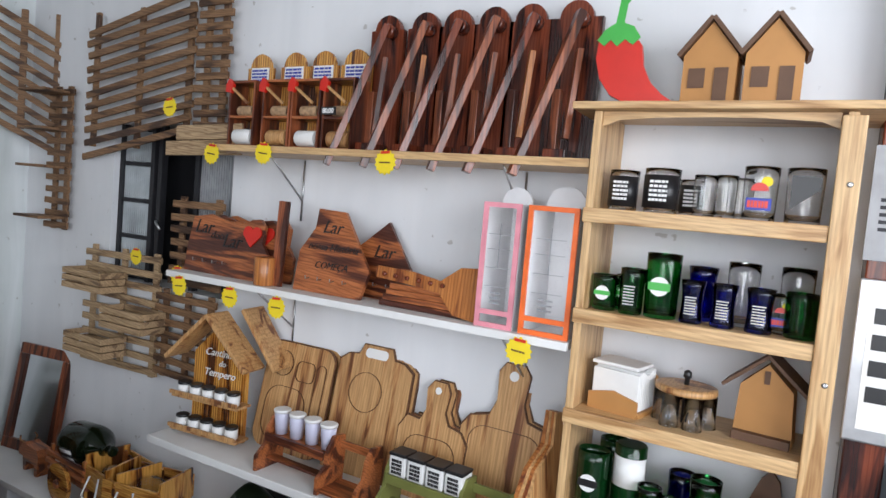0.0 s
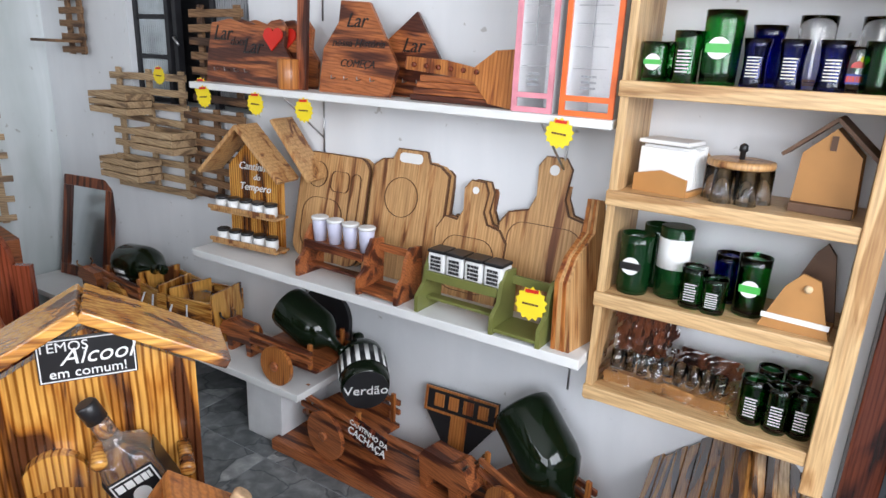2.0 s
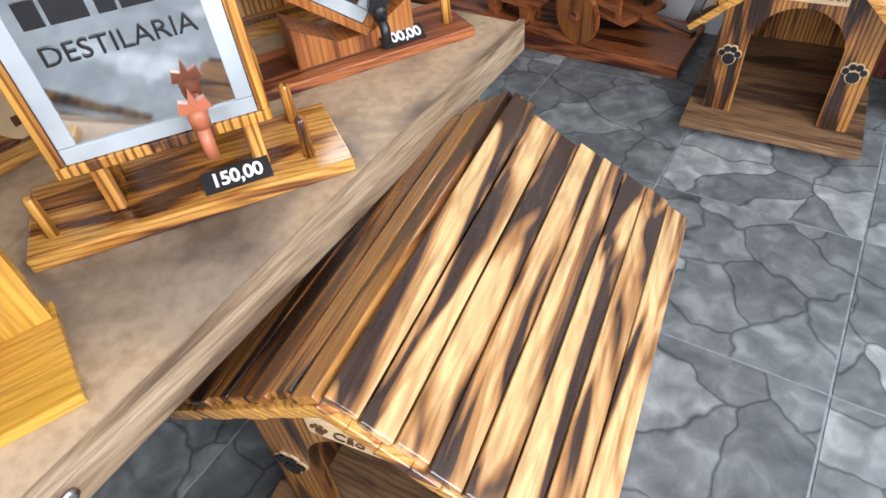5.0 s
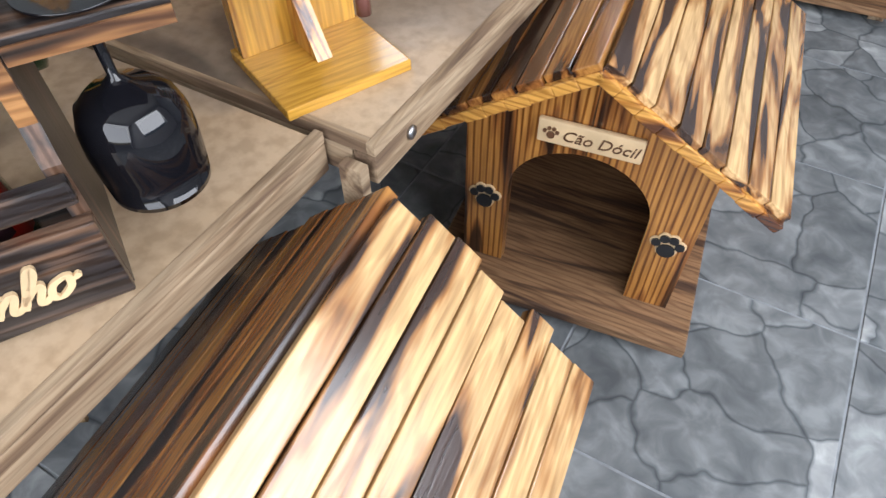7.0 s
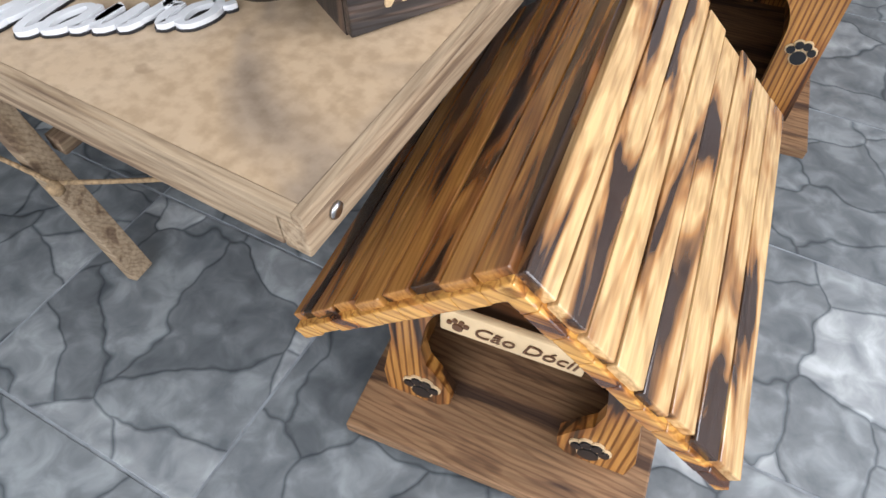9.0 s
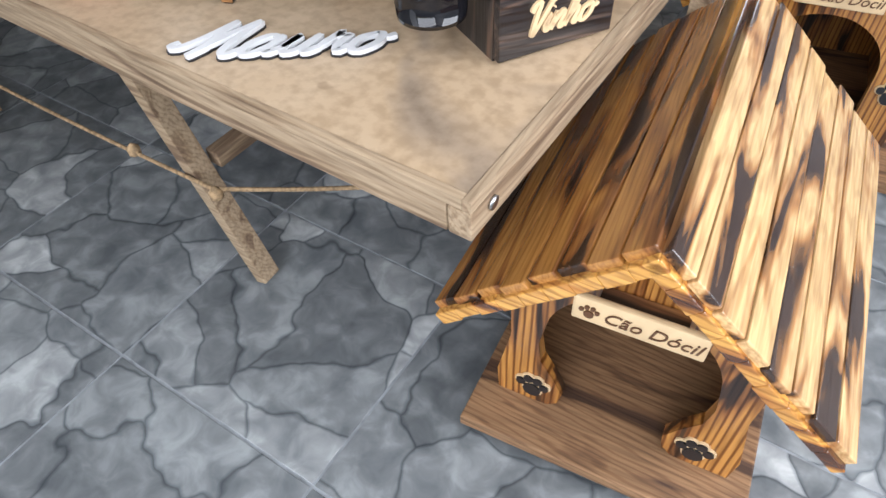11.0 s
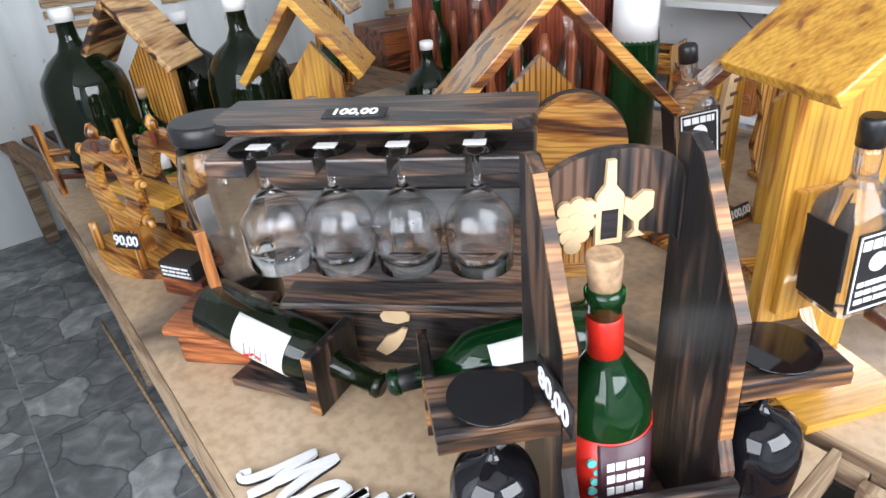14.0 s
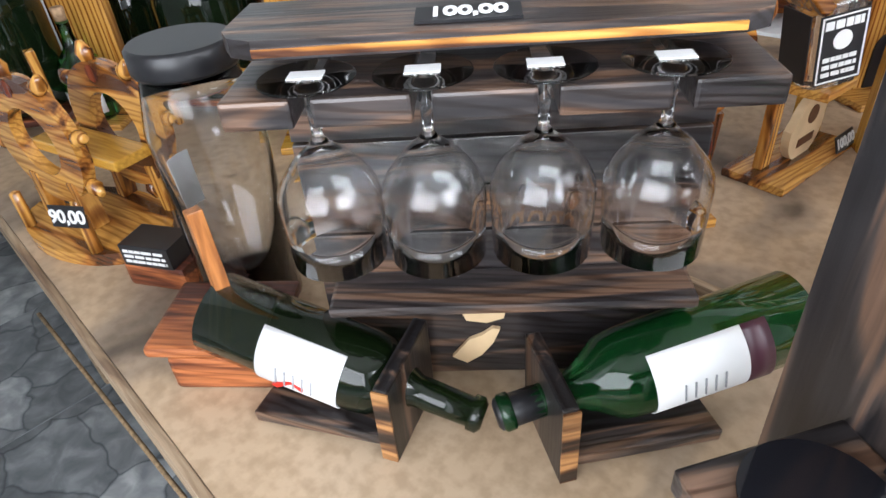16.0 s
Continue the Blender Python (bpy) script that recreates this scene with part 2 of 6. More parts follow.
MAROON = plain("wine_label", (0.06, 0.02, 0.03), 0.4)
TEAL = plain("teal_ink", (0.12, 0.55, 0.52), 0.5)
CORK = plain("cork", (0.50, 0.32, 0.18), 0.8, 0, 0.25, 90)
TERRA = plain("terracotta_plastic", (0.52, 0.16, 0.08), 0.35)
BROWNP = plain("brown_plastic", (0.16, 0.06, 0.045), 0.3)
FROST = plain("frosted_lilac_plastic", (0.55, 0.55, 0.68), 0.3, 0, 0.03)
BLUEP = plain("blue_ink", (0.02, 0.04, 0.35), 0.4)
ROPE = plain("rope", (0.42, 0.28, 0.15), 0.85, 0, 0.3, 120)
CLEAR = glass("clear_glass", (0.98, 0.985, 0.985), 0.0)
GREENG = glass("green_glass", (0.05, 0.45, 0.12))
BLUEG = glass("blue_glass", (0.03, 0.05, 0.42))
BOTTLE = glass("dark_green_bottle", (0.012, 0.10, 0.025), 0.03, 0.8)
DEMI = glass("demijohn_glass", (0.006, 0.013, 0.005), 0.03, 0.3)
AMBER = glass("pinkish_clear_glass", (0.93, 0.84, 0.78), 0.03, 0.95)
OLIVEBOTTLE = glass("olive_bottle_glass", (0.012, 0.026, 0.008), 0.03, 0.75)
FILM = glass("clear_film", (0.95, 0.95, 0.95), 0.12)
MIRROR = plain("mirror", (0.75, 0.78, 0.80), 0.06, 1.0, 0.05, 3)
FROSTED = plain("frosted_glass_pane", (0.55, 0.60, 0.63), 0.25, 0.0, 0.25, 5)


# ---- shape helpers ----
def bx(bm, x0, x1, y0, y1, z0, z1, bev=0.0, m=None):
    r = bmesh.ops.create_cube(bm, size=1.0, matrix=Matrix.LocRotScale(((x0 + x1) / 2, (y0 + y1) / 2, (z0 + z1) / 2), None, (abs(x1 - x0), abs(y1 - y0), abs(z1 - z0))))
    vs = r["verts"]
    if bev:
        es = list({e for v in vs for e in v.link_edges})
        k = bmesh.ops.bevel(bm, geom=es, offset=bev, segments=2, affect="EDGES", profile=0.6)
        vs = list({v for f in k["faces"] for v in f.verts} | {v for v in vs if v.is_valid})
        vs = list({v for w in vs for f in w.link_faces for v in f.verts})
    if m is not None:
        bmesh.ops.transform(bm, matrix=m, verts=vs)
    return bm


def box(x0, x1, y0, y1, z0, z1, bev=0.0, m=None):
    return bx(bmesh.new(), x0, x1, y0, y1, z0, z1, bev, m)


def prism(bm, pts, y0, y1, m=None):
    """An outline in x and z, pushed from y0 to y1."""
    a = [bm.verts.new((x, y0, z)) for x, z in pts]
    b = [bm.verts.new((x, y1, z)) for x, z in pts]
    bm.faces.new(a)
    bm.faces.new(b[::-1])
    for i in range(len(pts)):
        j = (i + 1) % len(pts)
        bm.faces.new((a[j], a[i], b[i], b[j]))
    if m is not None:
        bmesh.ops.transform(bm, matrix=m, verts=a + b)
    bmesh.ops.recalc_face_normals(bm, faces=list({f for v in a + b for f in v.link_faces}))
    return bm


def lathe(bm, prof, seg=24, m=None, close=False):
    rings = []
    for r, z in prof:
        rings.append([bm.verts.new((r * math.cos(2 * math.pi * i / seg), r * math.sin(2 * math.pi * i / seg), z)) for i in range(seg)])
    for a, b in zip(rings, rings[1:]):
        for i in range(seg):
            j = (i + 1) % seg
            f = bm.faces.new((a[i], a[j], b[j], b[i]))
            f.smooth = True
    bm.faces.new(rings[0][::-1])
    bm.faces.new(rings[-1])
    vs = [v for r in rings for v in r]
    if m is not None:
        bmesh.ops.transform(bm, matrix=m, verts=vs)
    bmesh.ops.recalc_face_normals(bm, faces=list({f for v in vs for f in v.link_faces}))
    return bm


def tube(bm, pts, r, seg=8):
    pts = [Vector(p) for p in pts]
    rings = []
    for i, p in enumerate(pts):
        d = (pts[min(i + 1, len(pts) - 1)] - pts[max(i - 1, 0)]).normalized()
        q = d.to_track_quat("Z", "Y")
        rings.append([bm.verts.new(p + q @ Vector((r * math.cos(2 * math.pi * k / seg), r * math.sin(2 * math.pi * k / seg), 0))) for k in range(seg)])
    for a, b in zip(rings, rings[1:]):
        for k in range(seg):
            f = bm.faces.new((a[k], a[(k + 1) % seg], b[(k + 1) % seg], b[k]))
            f.smooth = True
    bm.faces.new(rings[0][::-1])
    bm.faces.new(rings[-1])
    return bm


def beam(bm, a, b, w, h):
    """A squared timber from a to b."""
    a, b = Vector(a), Vector(b)
    d = b - a
    q = d.to_track_quat("X", "Z").to_matrix().to_4x4()
    return bx(bm, -d.length / 2, d.length / 2, -w / 2, w / 2, -h / 2, h / 2, min(w, h) * 0.08, Matrix.Translation((a + b) / 2) @ q)


def mesh_of(bm, name, material):
    me = bpy.data.meshes.new(name)
    bm.normal_update()
    bm.to_mesh(me)
    bm.free()
    me.materials.append(material)
    return me


def part(name, bm, material, parent, label=""):
    ob = new(name, mesh_of(bm, name, material))
    ob.parent = parent
    if label:
        ob["label"] = label
    return ob


def thing(name, m, label, category, group=""):
    ob = new(name)
    ob.empty_display_size = 0.05
    ob.matrix_world = m
    return tagged(ob, label, category, group)


def solid(name, bm, material, m, label, category, group=""):
    ob = new(name, mesh_of(bm, name, material))
    ob.matrix_world = m
    return tagged(ob, label, category, group)


def structure(name, bm, material, label=""):
    ob = new(name, mesh_of(bm, name, material))
    return tagged(ob, label or name.replace("_", " "), "structure", "", "structure")


def lettering(name, text, size, m, material, parent, depth=0.002, shear=0.0, spacing=1.0, label="", bold=0.0):
    cu = bpy.data.curves.new(name, "FONT")
    cu.body, cu.size, cu.extrude, cu.shear, cu.space_character = text, size, depth / 2, shear, spacing
    cu.align_x, cu.align_y = "CENTER", "CENTER"
    cu.resolution_u, cu.offset = 3, bold
    tmp = bpy.data.objects.new(name, cu)
    me = bpy.data.meshes.new_from_object(tmp)
    bpy.data.objects.remove(tmp)
    me.transform(m @ pose(0, 0, 0, 90, 0, 0))
    me.materials.clear()
    me.materials.append(material)
    ob = new(name, me)
    ob.parent = parent
    if label:
        ob["label"] = label
    return ob


def arc(cx, cz, r, a0, a1, n):
    return [(cx + r * math.cos(radians(a0 + (a1 - a0) * i / n)), cz + r * math.sin(radians(a0 + (a1 - a0) * i / n))) for i in range(n + 1)]


def burst(r, n=14):
    return [(r * (1 if i % 2 else 0.84) * math.cos(math.pi * i / n), r * (1 if i % 2 else 0.84) * math.sin(math.pi * i / n)) for i in range(2 * n)]


def bars(bm, x0, x1, z0, z1, rows, y, fill=0.55, seed=1):
    """Rows of unreadable print as small blocks."""
    rnd = random.Random(seed)
    h = (z1 - z0) / rows
    for i in range(rows):
        x = x0
        while x < x1 - 0.002:
            w = min(rnd.uniform(0.12, 0.3) * (x1 - x0), x1 - x)
            bx(bm, x, x + w * 0.82, y - 0.0012, y, z0 + h * i + h * (1 - fill) / 2, z0 + h * i + h * (1 + fill) / 2)
            x += w
    return bm


def price_tag(text, m, w=0.07, h=0.026, parent=None, group="price tags"):
    t = thing("price_tag", m, "small black price tag with white digits " + text, "price tag", group)
    part("card", box(-w / 2, w / 2, -0.001, 0.001, 0, h, 0), BLACK, t)
    lettering("digits", text, h * 0.85, pose(0, -0.0022, h * 0.48), PAPER, t, 0.001, 0, 0.95, "", h * 0.022)
    return t


def star_tag(m, r=0.038):
    t = thing("star_price_tag", m, "yellow starburst price card with a red mark", "price card", "yellow price cards")
    part("card", prism(bmesh.new(), burst(r), -0.001, 0.001), YELLOW, t)
    part("red_mark", prism(bmesh.new(), [(-r * 0.4, r * 0.62), (r * 0.4, r * 0.66), (r * 0.4, r * 0.86), (-r * 0.4, r * 0.82)], -0.0035, -0.001), REDP, t)
    part("scribble", bars(bmesh.new(), -r * 0.5, r * 0.5, -r * 0.25, r * 0.2, 1, -0.0012, 0.25, 3), GROOVE, t)
    return t


STROKES = {
    "M": [[(-0.5, 0.75), (-0.62, 0.55), (-0.35, 0.45), (0.05, 0.95), (0.42, 1.75), (0.5, 1.85)], [(0.5, 1.85), (0.42, 1.2), (0.42, 0.5), (0.2, 0.0)], [(0.42, 0.5), (0.85, 1.3), (1.2, 1.85)], [(1.2, 1.85), (1.08, 1.0), (1.08, 0.25), (1.3, 0.0), (1.6, 0.3)]],
    "a": [[(0.75, 0.85), (0.4, 0.98), (0.05, 0.55), (0.12, 0.08), (0.45, 0.05), (0.78, 0.5)], [(0.82, 0.95), (0.74, 0.35), (0.85, 0.03), (1.15, 0.3)]],
    "u": [[(0.0, 0.3), (0.2, 0.95), (0.1, 0.35), (0.25, 0.02), (0.55, 0.2), (0.78, 0.95)], [(0.78, 0.95), (0.7, 0.3), (0.85, 0.02), (1.1, 0.3)]],
    "r": [[(0.0, 0.3), (0.25, 1.05), (0.32, 0.8), (0.6, 0.85), (0.52, 0.35), (0.65, 0.03), (0.9, 0.3)]],
    "o": [[(0.5, 0.95), (0.1, 0.7), (0.08, 0.2), (0.4, 0.02), (0.72, 0.4), (0.66, 0.85), (0.45, 0.95)], [(0.6, 0.85), (0.85, 0.72), (1.05, 0.85)]],
    "V": [[(-0.2, 1.3), (-0.1, 1.7), (0.2, 1.75), (0.22, 1.0), (0.3, 0.1), (0.4, 0.05), (0.8, 1.2), (1.0, 1.75), (1.2, 1.7)]],
    "i": [[(0.0, 0.3), (0.2, 0.95), (0.1, 0.3), (0.25, 0.02), (0.5, 0.3)], [(0.2, 1.32), (0.24, 1.4)]],
    "n": [[(0.0, 0.3), (0.2, 0.95), (0.1, 0.0)], [(0.13, 0.4), (0.5, 0.95), (0.65, 0.75), (0.58, 0.2), (0.72, 0.02), (0.95, 0.3)]],
    "h": [[(0.0, 0.3), (0.4, 1.3), (0.36, 1.8), (0.2, 1.6), (0.08, 0.0)], [(0.12, 0.45), (0.5, 0.95), (0.65, 0.75), (0.58, 0.2), (0.72, 0.02), (0.95, 0.3)]],
}
ADVANCE = {"M": 1.62, "a": 1.12, "u": 1.08, "r": 0.88, "o": 1.0, "V": 0.95, "i": 0.48, "n": 0.92, "h": 0.92}


def script_word(text, xh, pen, depth, slant=0.35):
    """Joined handwriting as flat cut-out strokes in x and z, its front at y 0."""
    bm = bmesh.new()
    x, lift = 0.0, 0
    for chx in text:
        for st in STROKES[chx]:
            pts = [Vector((p[0] + x + slant * p[1], p[1])) * xh for p in st]
            ext = [pts[0] * 2 - pts[1]] + pts + [pts[-1] * 2 - pts[-2]]
            line = []
            for a, b, c, d in zip(ext, ext[1:], ext[2:], ext[3:]):
                for k in range(6):
                    t = k / 6
                    line.append(0.5 * ((2 * b) + (c - a) * t + (2 * a - 5 * b + 4 * c - d) * t * t + (3 * b - a - 3 * c + d) * t ** 3))
            line.append(pts[-1])
            left, right = [], []
            for k, p in enumerate(line):
                d = (line[min(k + 1, len(line) - 1)] - line[max(k - 1, 0)]).normalized()
                w = pen * (0.55 + 0.45 * abs(d.y)) * (0.7 if k in (0, len(line) - 1) else 1)
                nrm = Vector((-d.y, d.x)) * w / 2
                left.append(p + nrm)
                right.append(p - nrm)
            y = -0.0002 * (lift % 3)
            lift += 1
            rows = [[bm.verts.new((q.x, yy, q.y)) for q in side] for side in (left, right) for yy in (y, depth + y)]
            lf, lb, rf, rb_ = rows
            for k in range(len(line) - 1):
                for a, b in ((lf, rf), (rf, rb_), (rb_, lb), (lb, lf)):
                    bm.faces.new((a[k], a[k + 1], b[k + 1], b[k]))
            bm.faces.new((lf[0], rf[0], rb_[0], lb[0]))
            bm.faces.new((lf[-1], lb[-1], rb_[-1], rf[-1]))
        x += ADVANCE[chx]
    bmesh.ops.recalc_face_normals(bm, faces=bm.faces)
    return bm


# ---- structure ----
WY = -0.03  # face of the back wall
TZ = 0.505  # table top
# back wall with an iron window in it
bm = bmesh.new()
bx(bm, -3.0, -2.2, WY, 0.15, 0, 2.9)
bx(bm, -1.46, 0.6, WY, 0.15, 0, 2.9)
bx(bm, -2.2, -1.46, WY, 0.15, 0, 1.15)
bx(bm, -2.2, -1.46, WY, 0.15, 1.83, 2.9)
structure("wall_north", bm, WALL, "white painted wall with dirt and nail holes")
# shade beside the shelf unit is put into this wall's dark grey
structure("wall_north_recess", box(0.6, 2.3, -0.05, 0.15, 0, 2.9), GREYSHADE, "grey painted wall with its shade put into the colour")
structure("wall_west", box(-3.05, -2.87, -5.0, WY, 0, 2.9), OLDWALL, "peeling pale green painted wall")
# unseen east wall; its wide opening is made up to suit the fill lamp
bm = bmesh.new()
bx(bm, 2.2, 2.38, -1.0, -0.05, 0, 2.9)
bx(bm, 2.2, 2.38, -5.0, -3.4, 0, 2.9)
bx(bm, 2.2, 2.38, -3.4, -1.0, 0, 0.9)
bx(bm, 2.2, 2.38, -3.4, -1.0, 2.5, 2.9)
structure("wall_east", bm, WALL, "unseen white wall with a made-up wide opening")
bm = bmesh.new()
# unseen west pieces set close in to keep front light off the west floor
bx(bm, -3.05, -0.8, -3.6, -3.45, 0, 2.9)
bx(bm, -0.95, -0.8, -5.15, -3.6, 0, 2.9)
bx(bm, 2.0, 2.38, -5.15, -5.0, 0, 2.9)
bx(bm, -0.8, 2.0, -5.15, -5.0, 2.75, 2.9)
structure("wall_south", bm, WALL, "unseen white wall round the open shop front, west part added to block light")
structure("ceiling", box(-3.05, 2.38, -5.15, 0.15, 2.9, 3.0), CEIL, "plain painted ceiling")
structure("ground", box(-60, 60, -60, 60, -0.12, -0.02), GROUT, "grey pavement outside")
structure("floor", box(-3.05, 2.38, -5.15, 0.15, -0.019, -0.002), GROUT, "grout bed of the tiled floor")
bm = bmesh.new()
bx(bm, -2.24, -1.42, -0.034, -0.028, 1.145, 1.152)
structure("window_sill", bm, WHITE, "white window sill")

win = thing("window_1", Matrix.Identity(4), "dark iron window with ribbed grey panes, half open", "window")
win["kind"] = "structure"
bm = bmesh.new()
for x in (-2.19, -1.98, -1.93, -1.7, -1.48):
    bx(bm, x - 0.012, x + 0.012, 0.0, 0.03, 1.15, 1.83, 0.002)
for z in (1.165, 1.34, 1.5, 1.66, 1.815):
    bx(bm, -2.19, -1.97, 0.004, 0.026, z - 0.008, z + 0.008)
part("frame", bm, IRON, win)
for z0, z1 in ((1.17, 1.33), (1.35, 1.49), (1.51, 1.65), (1.67, 1.80)):
    bm = bmesh.new()
    for i in range(14):
        x = -2.18 + i * 0.0138
        bx(bm, x, x + 0.011, 0.012, 0.018, z0, z1)
    part("pane", bm, FROSTED, win)
bm = bmesh.new()
for i in range(16):
    x = -1.69 + i * 0.0135
    bx(bm, x, x + 0.01, 0.012, 0.018, 1.2, 1.78)
part("pane", bm, GREY, win)
part("latch", tube(bmesh.new(), [(-1.93, -0.005, 1.42), (-1.9, -0.03, 1.42), (-1.87, -0.03, 1.39)], 0.005), STEEL, win)
# black sheet stands in for the unlit space behind the open window
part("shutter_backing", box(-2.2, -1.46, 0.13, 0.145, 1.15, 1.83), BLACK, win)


# ---- dog houses ----
def dog_house(x, y, rz, seed, front=-0.29, hw=0.235, dr=0.215, ws=1.0, paws=False):
    rnd = random.Random(seed)
    t = thing("dog_house", pose(x, y, 0, 0, 0, rz), "scorched pine dog house with arched doorway and plank roof", "dog house", "dog houses")
    part("base", box(-0.205 * ws, 0.205 * ws, -0.30, 0.25, 0.028, 0.05, 0.003), PALLET, t, "worn brown plank base")
    for bxx in (-0.16, 0.16):
        part("foot", box(bxx - 0.02, bxx + 0.02, -0.26, 0.22, 0, 0.028, 0.002), ROUGH, t)
    # front wall with an arch cut out of it
    sho = 0.49 - dr * 0.165 * ws / hw
    left = [(-0.165, 0.05), (-0.10, 0.05)] + [(-0.10, 0.22)] + arc(0, 0.235, 0.1, 175, 90, 8) + [(0, 0.478), (-0.165, sho)]
    if paws:
        left = [(-0.172, 0.05), (-0.095, 0.05), (-0.078, 0.066), (-0.074, 0.092), (-0.09, 0.125), (-0.112, 0.16), (-0.118, 0.2)] + arc(0, 0.235, 0.112, 175, 90, 8) + [(0, 0.478), (-0.165, sho), (-0.158, 0.2), (-0.176, 0.1)]
    pz0 = 0.092 if paws else 0.2
    px0 = 0.118 if paws else 0.133
    left = [(px * ws, pz) for px, pz in left]
    right = [(-px, pz) for px, pz in left][::-1]
    for side in (left, right):
        part("front_wall", prism(bmesh.new(), side, -0.225, -0.205), BURNZ, t)
    part("back_wall", prism(bmesh.new(), [(-0.165 * ws, 0.05), (0.165 * ws, 0.05), (0.165 * ws, sho), (0, 0.478), (-0.165 * ws, sho)], 0.20, 0.22), BURNZ, t)
    for s in (-1, 1):
        part("side_wall", box(s * 0.165 * ws, s * 0.148 * ws, -0.204, 0.199, 0.05, sho), BURNZ, t)
    # roof planks run front to back on both slopes
    slope = math.atan2(dr, hw)
    run = math.hypot(dr, hw)
    n = 8
    w = run / n
    for s in (-1, 1):
        for i in range(n):
            c = (i + 0.5) * w
            y0, y1 = front - rnd.uniform(0, 0.008), 0.262 + rnd.uniform(-0.012, 0.012)
            b = box(-w / 2 + 0.0012, w / 2 - 0.0012, y0, y1, -0.008, 0.008 + rnd.uniform(0, 0.002), 0.002)
            m = pose(s * c * math.cos(slope), 0, 0.512 - c * math.sin(slope), 0, math.degrees(slope) * s, 0)
            bmesh.ops.transform(b, matrix=m, verts=b.verts)
            # the left slope's shade is painted in by its darker pine
            part("roof_plank", b, BURNY if s > 0 else BURNSHADE, t)
    part("ridge_batten", box(-0.012, 0.012, -0.27, 0.24, 0.485, 0.50, 0.003), SCORCH, t)
    # bark-edged gable trims
    for s in (-1, 1):
        bm = bmesh.new()
        for i in range(9):
            c = (i + 0.5) * run / 9
            bx(bm, -run / 18, run / 18, front - 0.012, front + 0.002, -0.016 - rnd.uniform(0, 0.005), -0.002, 0.002, pose(s * c * math.cos(slope), 0, 0.512 - c * math.sin(slope), 0, math.degrees(slope) * s, 0))
        part("gable_trim", bm, GOLDX, t)
    sign = part("name_sign", box(-0.075, 0.075, -0.236, -0.2265, 0.352, 0.392, 0.003), LASER, t, "pale plywood name sign")
    lettering("sign_text", "Cão Dócil", 0.026, pose(0.014, -0.2375, 0.371), GROOVE, sign, 0.001, 0.3)
    bm = bmesh.new()
    prism(bm, arc(-0.055, 0.368, 0.006, 0, 330, 8), -0.2385, -0.236)
    for dx, dz in ((-0.009, 0.006), (-0.003, 0.011), (0.004, 0.011), (0.009, 0.006)):
        prism(bm, arc(-0.055 + dx, 0.368 + dz, 0.003, 0, 315, 7), -0.2385, -0.236)
    part("sign_paw", bm, GROOVE, sign)
    if paws:
        sign.location = (0, -0.028, -0.014)
        part("sign_bracket", box(-0.05, 0.05, -0.254, -0.2255, 0.345, 0.365, 0.002), SCORCH, t)
    for s in (-1, 1):
        pw = bmesh.new()
        ed = bmesh.new()
        for k, (dx, dz, r) in enumerate(((0, -0.006, 0.014), (-0.018, 0.008, 0.0075), (-0.007, 0.019, 0.0075), (0.007, 0.019, 0.0075), (0.018, 0.008, 0.0075))):
            prism(pw, arc(s * px0 * ws + dx, pz0 + dz, r, 0, 330, 11), -0.232, -0.2262)
            prism(ed, arc(s * px0 * ws + dx, pz0 + dz, r + 0.0025, 0, 330, 11), -0.229, -0.2255)
        paw = part("paw_emblem", pw, BLACK, t, "black paw print emblem")
        part("paw_outline", ed, LASER, paw)
    return t


dog_house(0.416, -0.286, 3.7, 1)
dog_house(0.163, -1.60, 7.6, 2, -0.262, 0.27, 0.17, 1.12)
dog_house(0.121, -2.423, 6.2, 3, paws=True)
star_tag(pose(0.50, -0.482, 0.468, 0, 42.5, 4) @ pose(0, 0, 0, -90, 0, 0), 0.035)


# ---- trestle tables ----
def trestle_table(name, x0, x1, y0, y1, label, skew=0.0):
    t = thing(name, pose(0, 0, 0), label, "table", "trestle tables")
    part("tabletop", box(x0 + 0.012, x1 - 0.012, y0 + 0.012, y1 - 0.012, TZ - 0.014, TZ, 0.001), TOP, t, "tan fibreboard top with sooty smudges")
    part("edge_rail", box(x1 - 0.03, x1, y0, y1, TZ - 0.055, TZ - 0.0145, 0.003), ROUGH, t, "rough sawn edge rail")
    part("edge_lip", box(x1 - 0.0115, x1, y0, y1, TZ - 0.014, TZ + 0.001, 0.001), ROUGH, t)
    part("edge_rail", box(x0, x1 - 0.031, y0, y0 + 0.03, TZ - 0.055, TZ - 0.0145, 0.003), ROUGHX, t, "rough sawn edge rail")
    part("edge_lip", box(x0, x1 - 0.0118, y0, y0 + 0.0115, TZ - 0.014, TZ + 0.001, 0.001), ROUGHX, t)
    part("edge_rail", box(x0, x1 - 0.031, y1 - 0.03, y1, TZ - 0.055, TZ - 0.0145, 0.003), ROUGHX, t)
    part("edge_rail", box(x0, x0 + 0.03, y0 + 0.031, y1 - 0.031, TZ - 0.055, TZ - 0.0145, 0.003), ROUGH, t)
    ym = (y0 + y1) / 2
    for lx in (x1 - 0.5, x0 + 0.45):
        for s in (-1, 1):
            ye = y0 + 0.055 if s < 0 else y1 - 0.055
            part("leg", beam(bmesh.new(), (lx - (0.0 if s < 0 else 0.15), ye, 0.012), (lx - (0.15 if s < 0 else 0.0), ye + s * 0.01, TZ - 0.06), 0.042, 0.026), ROUGHX, t)
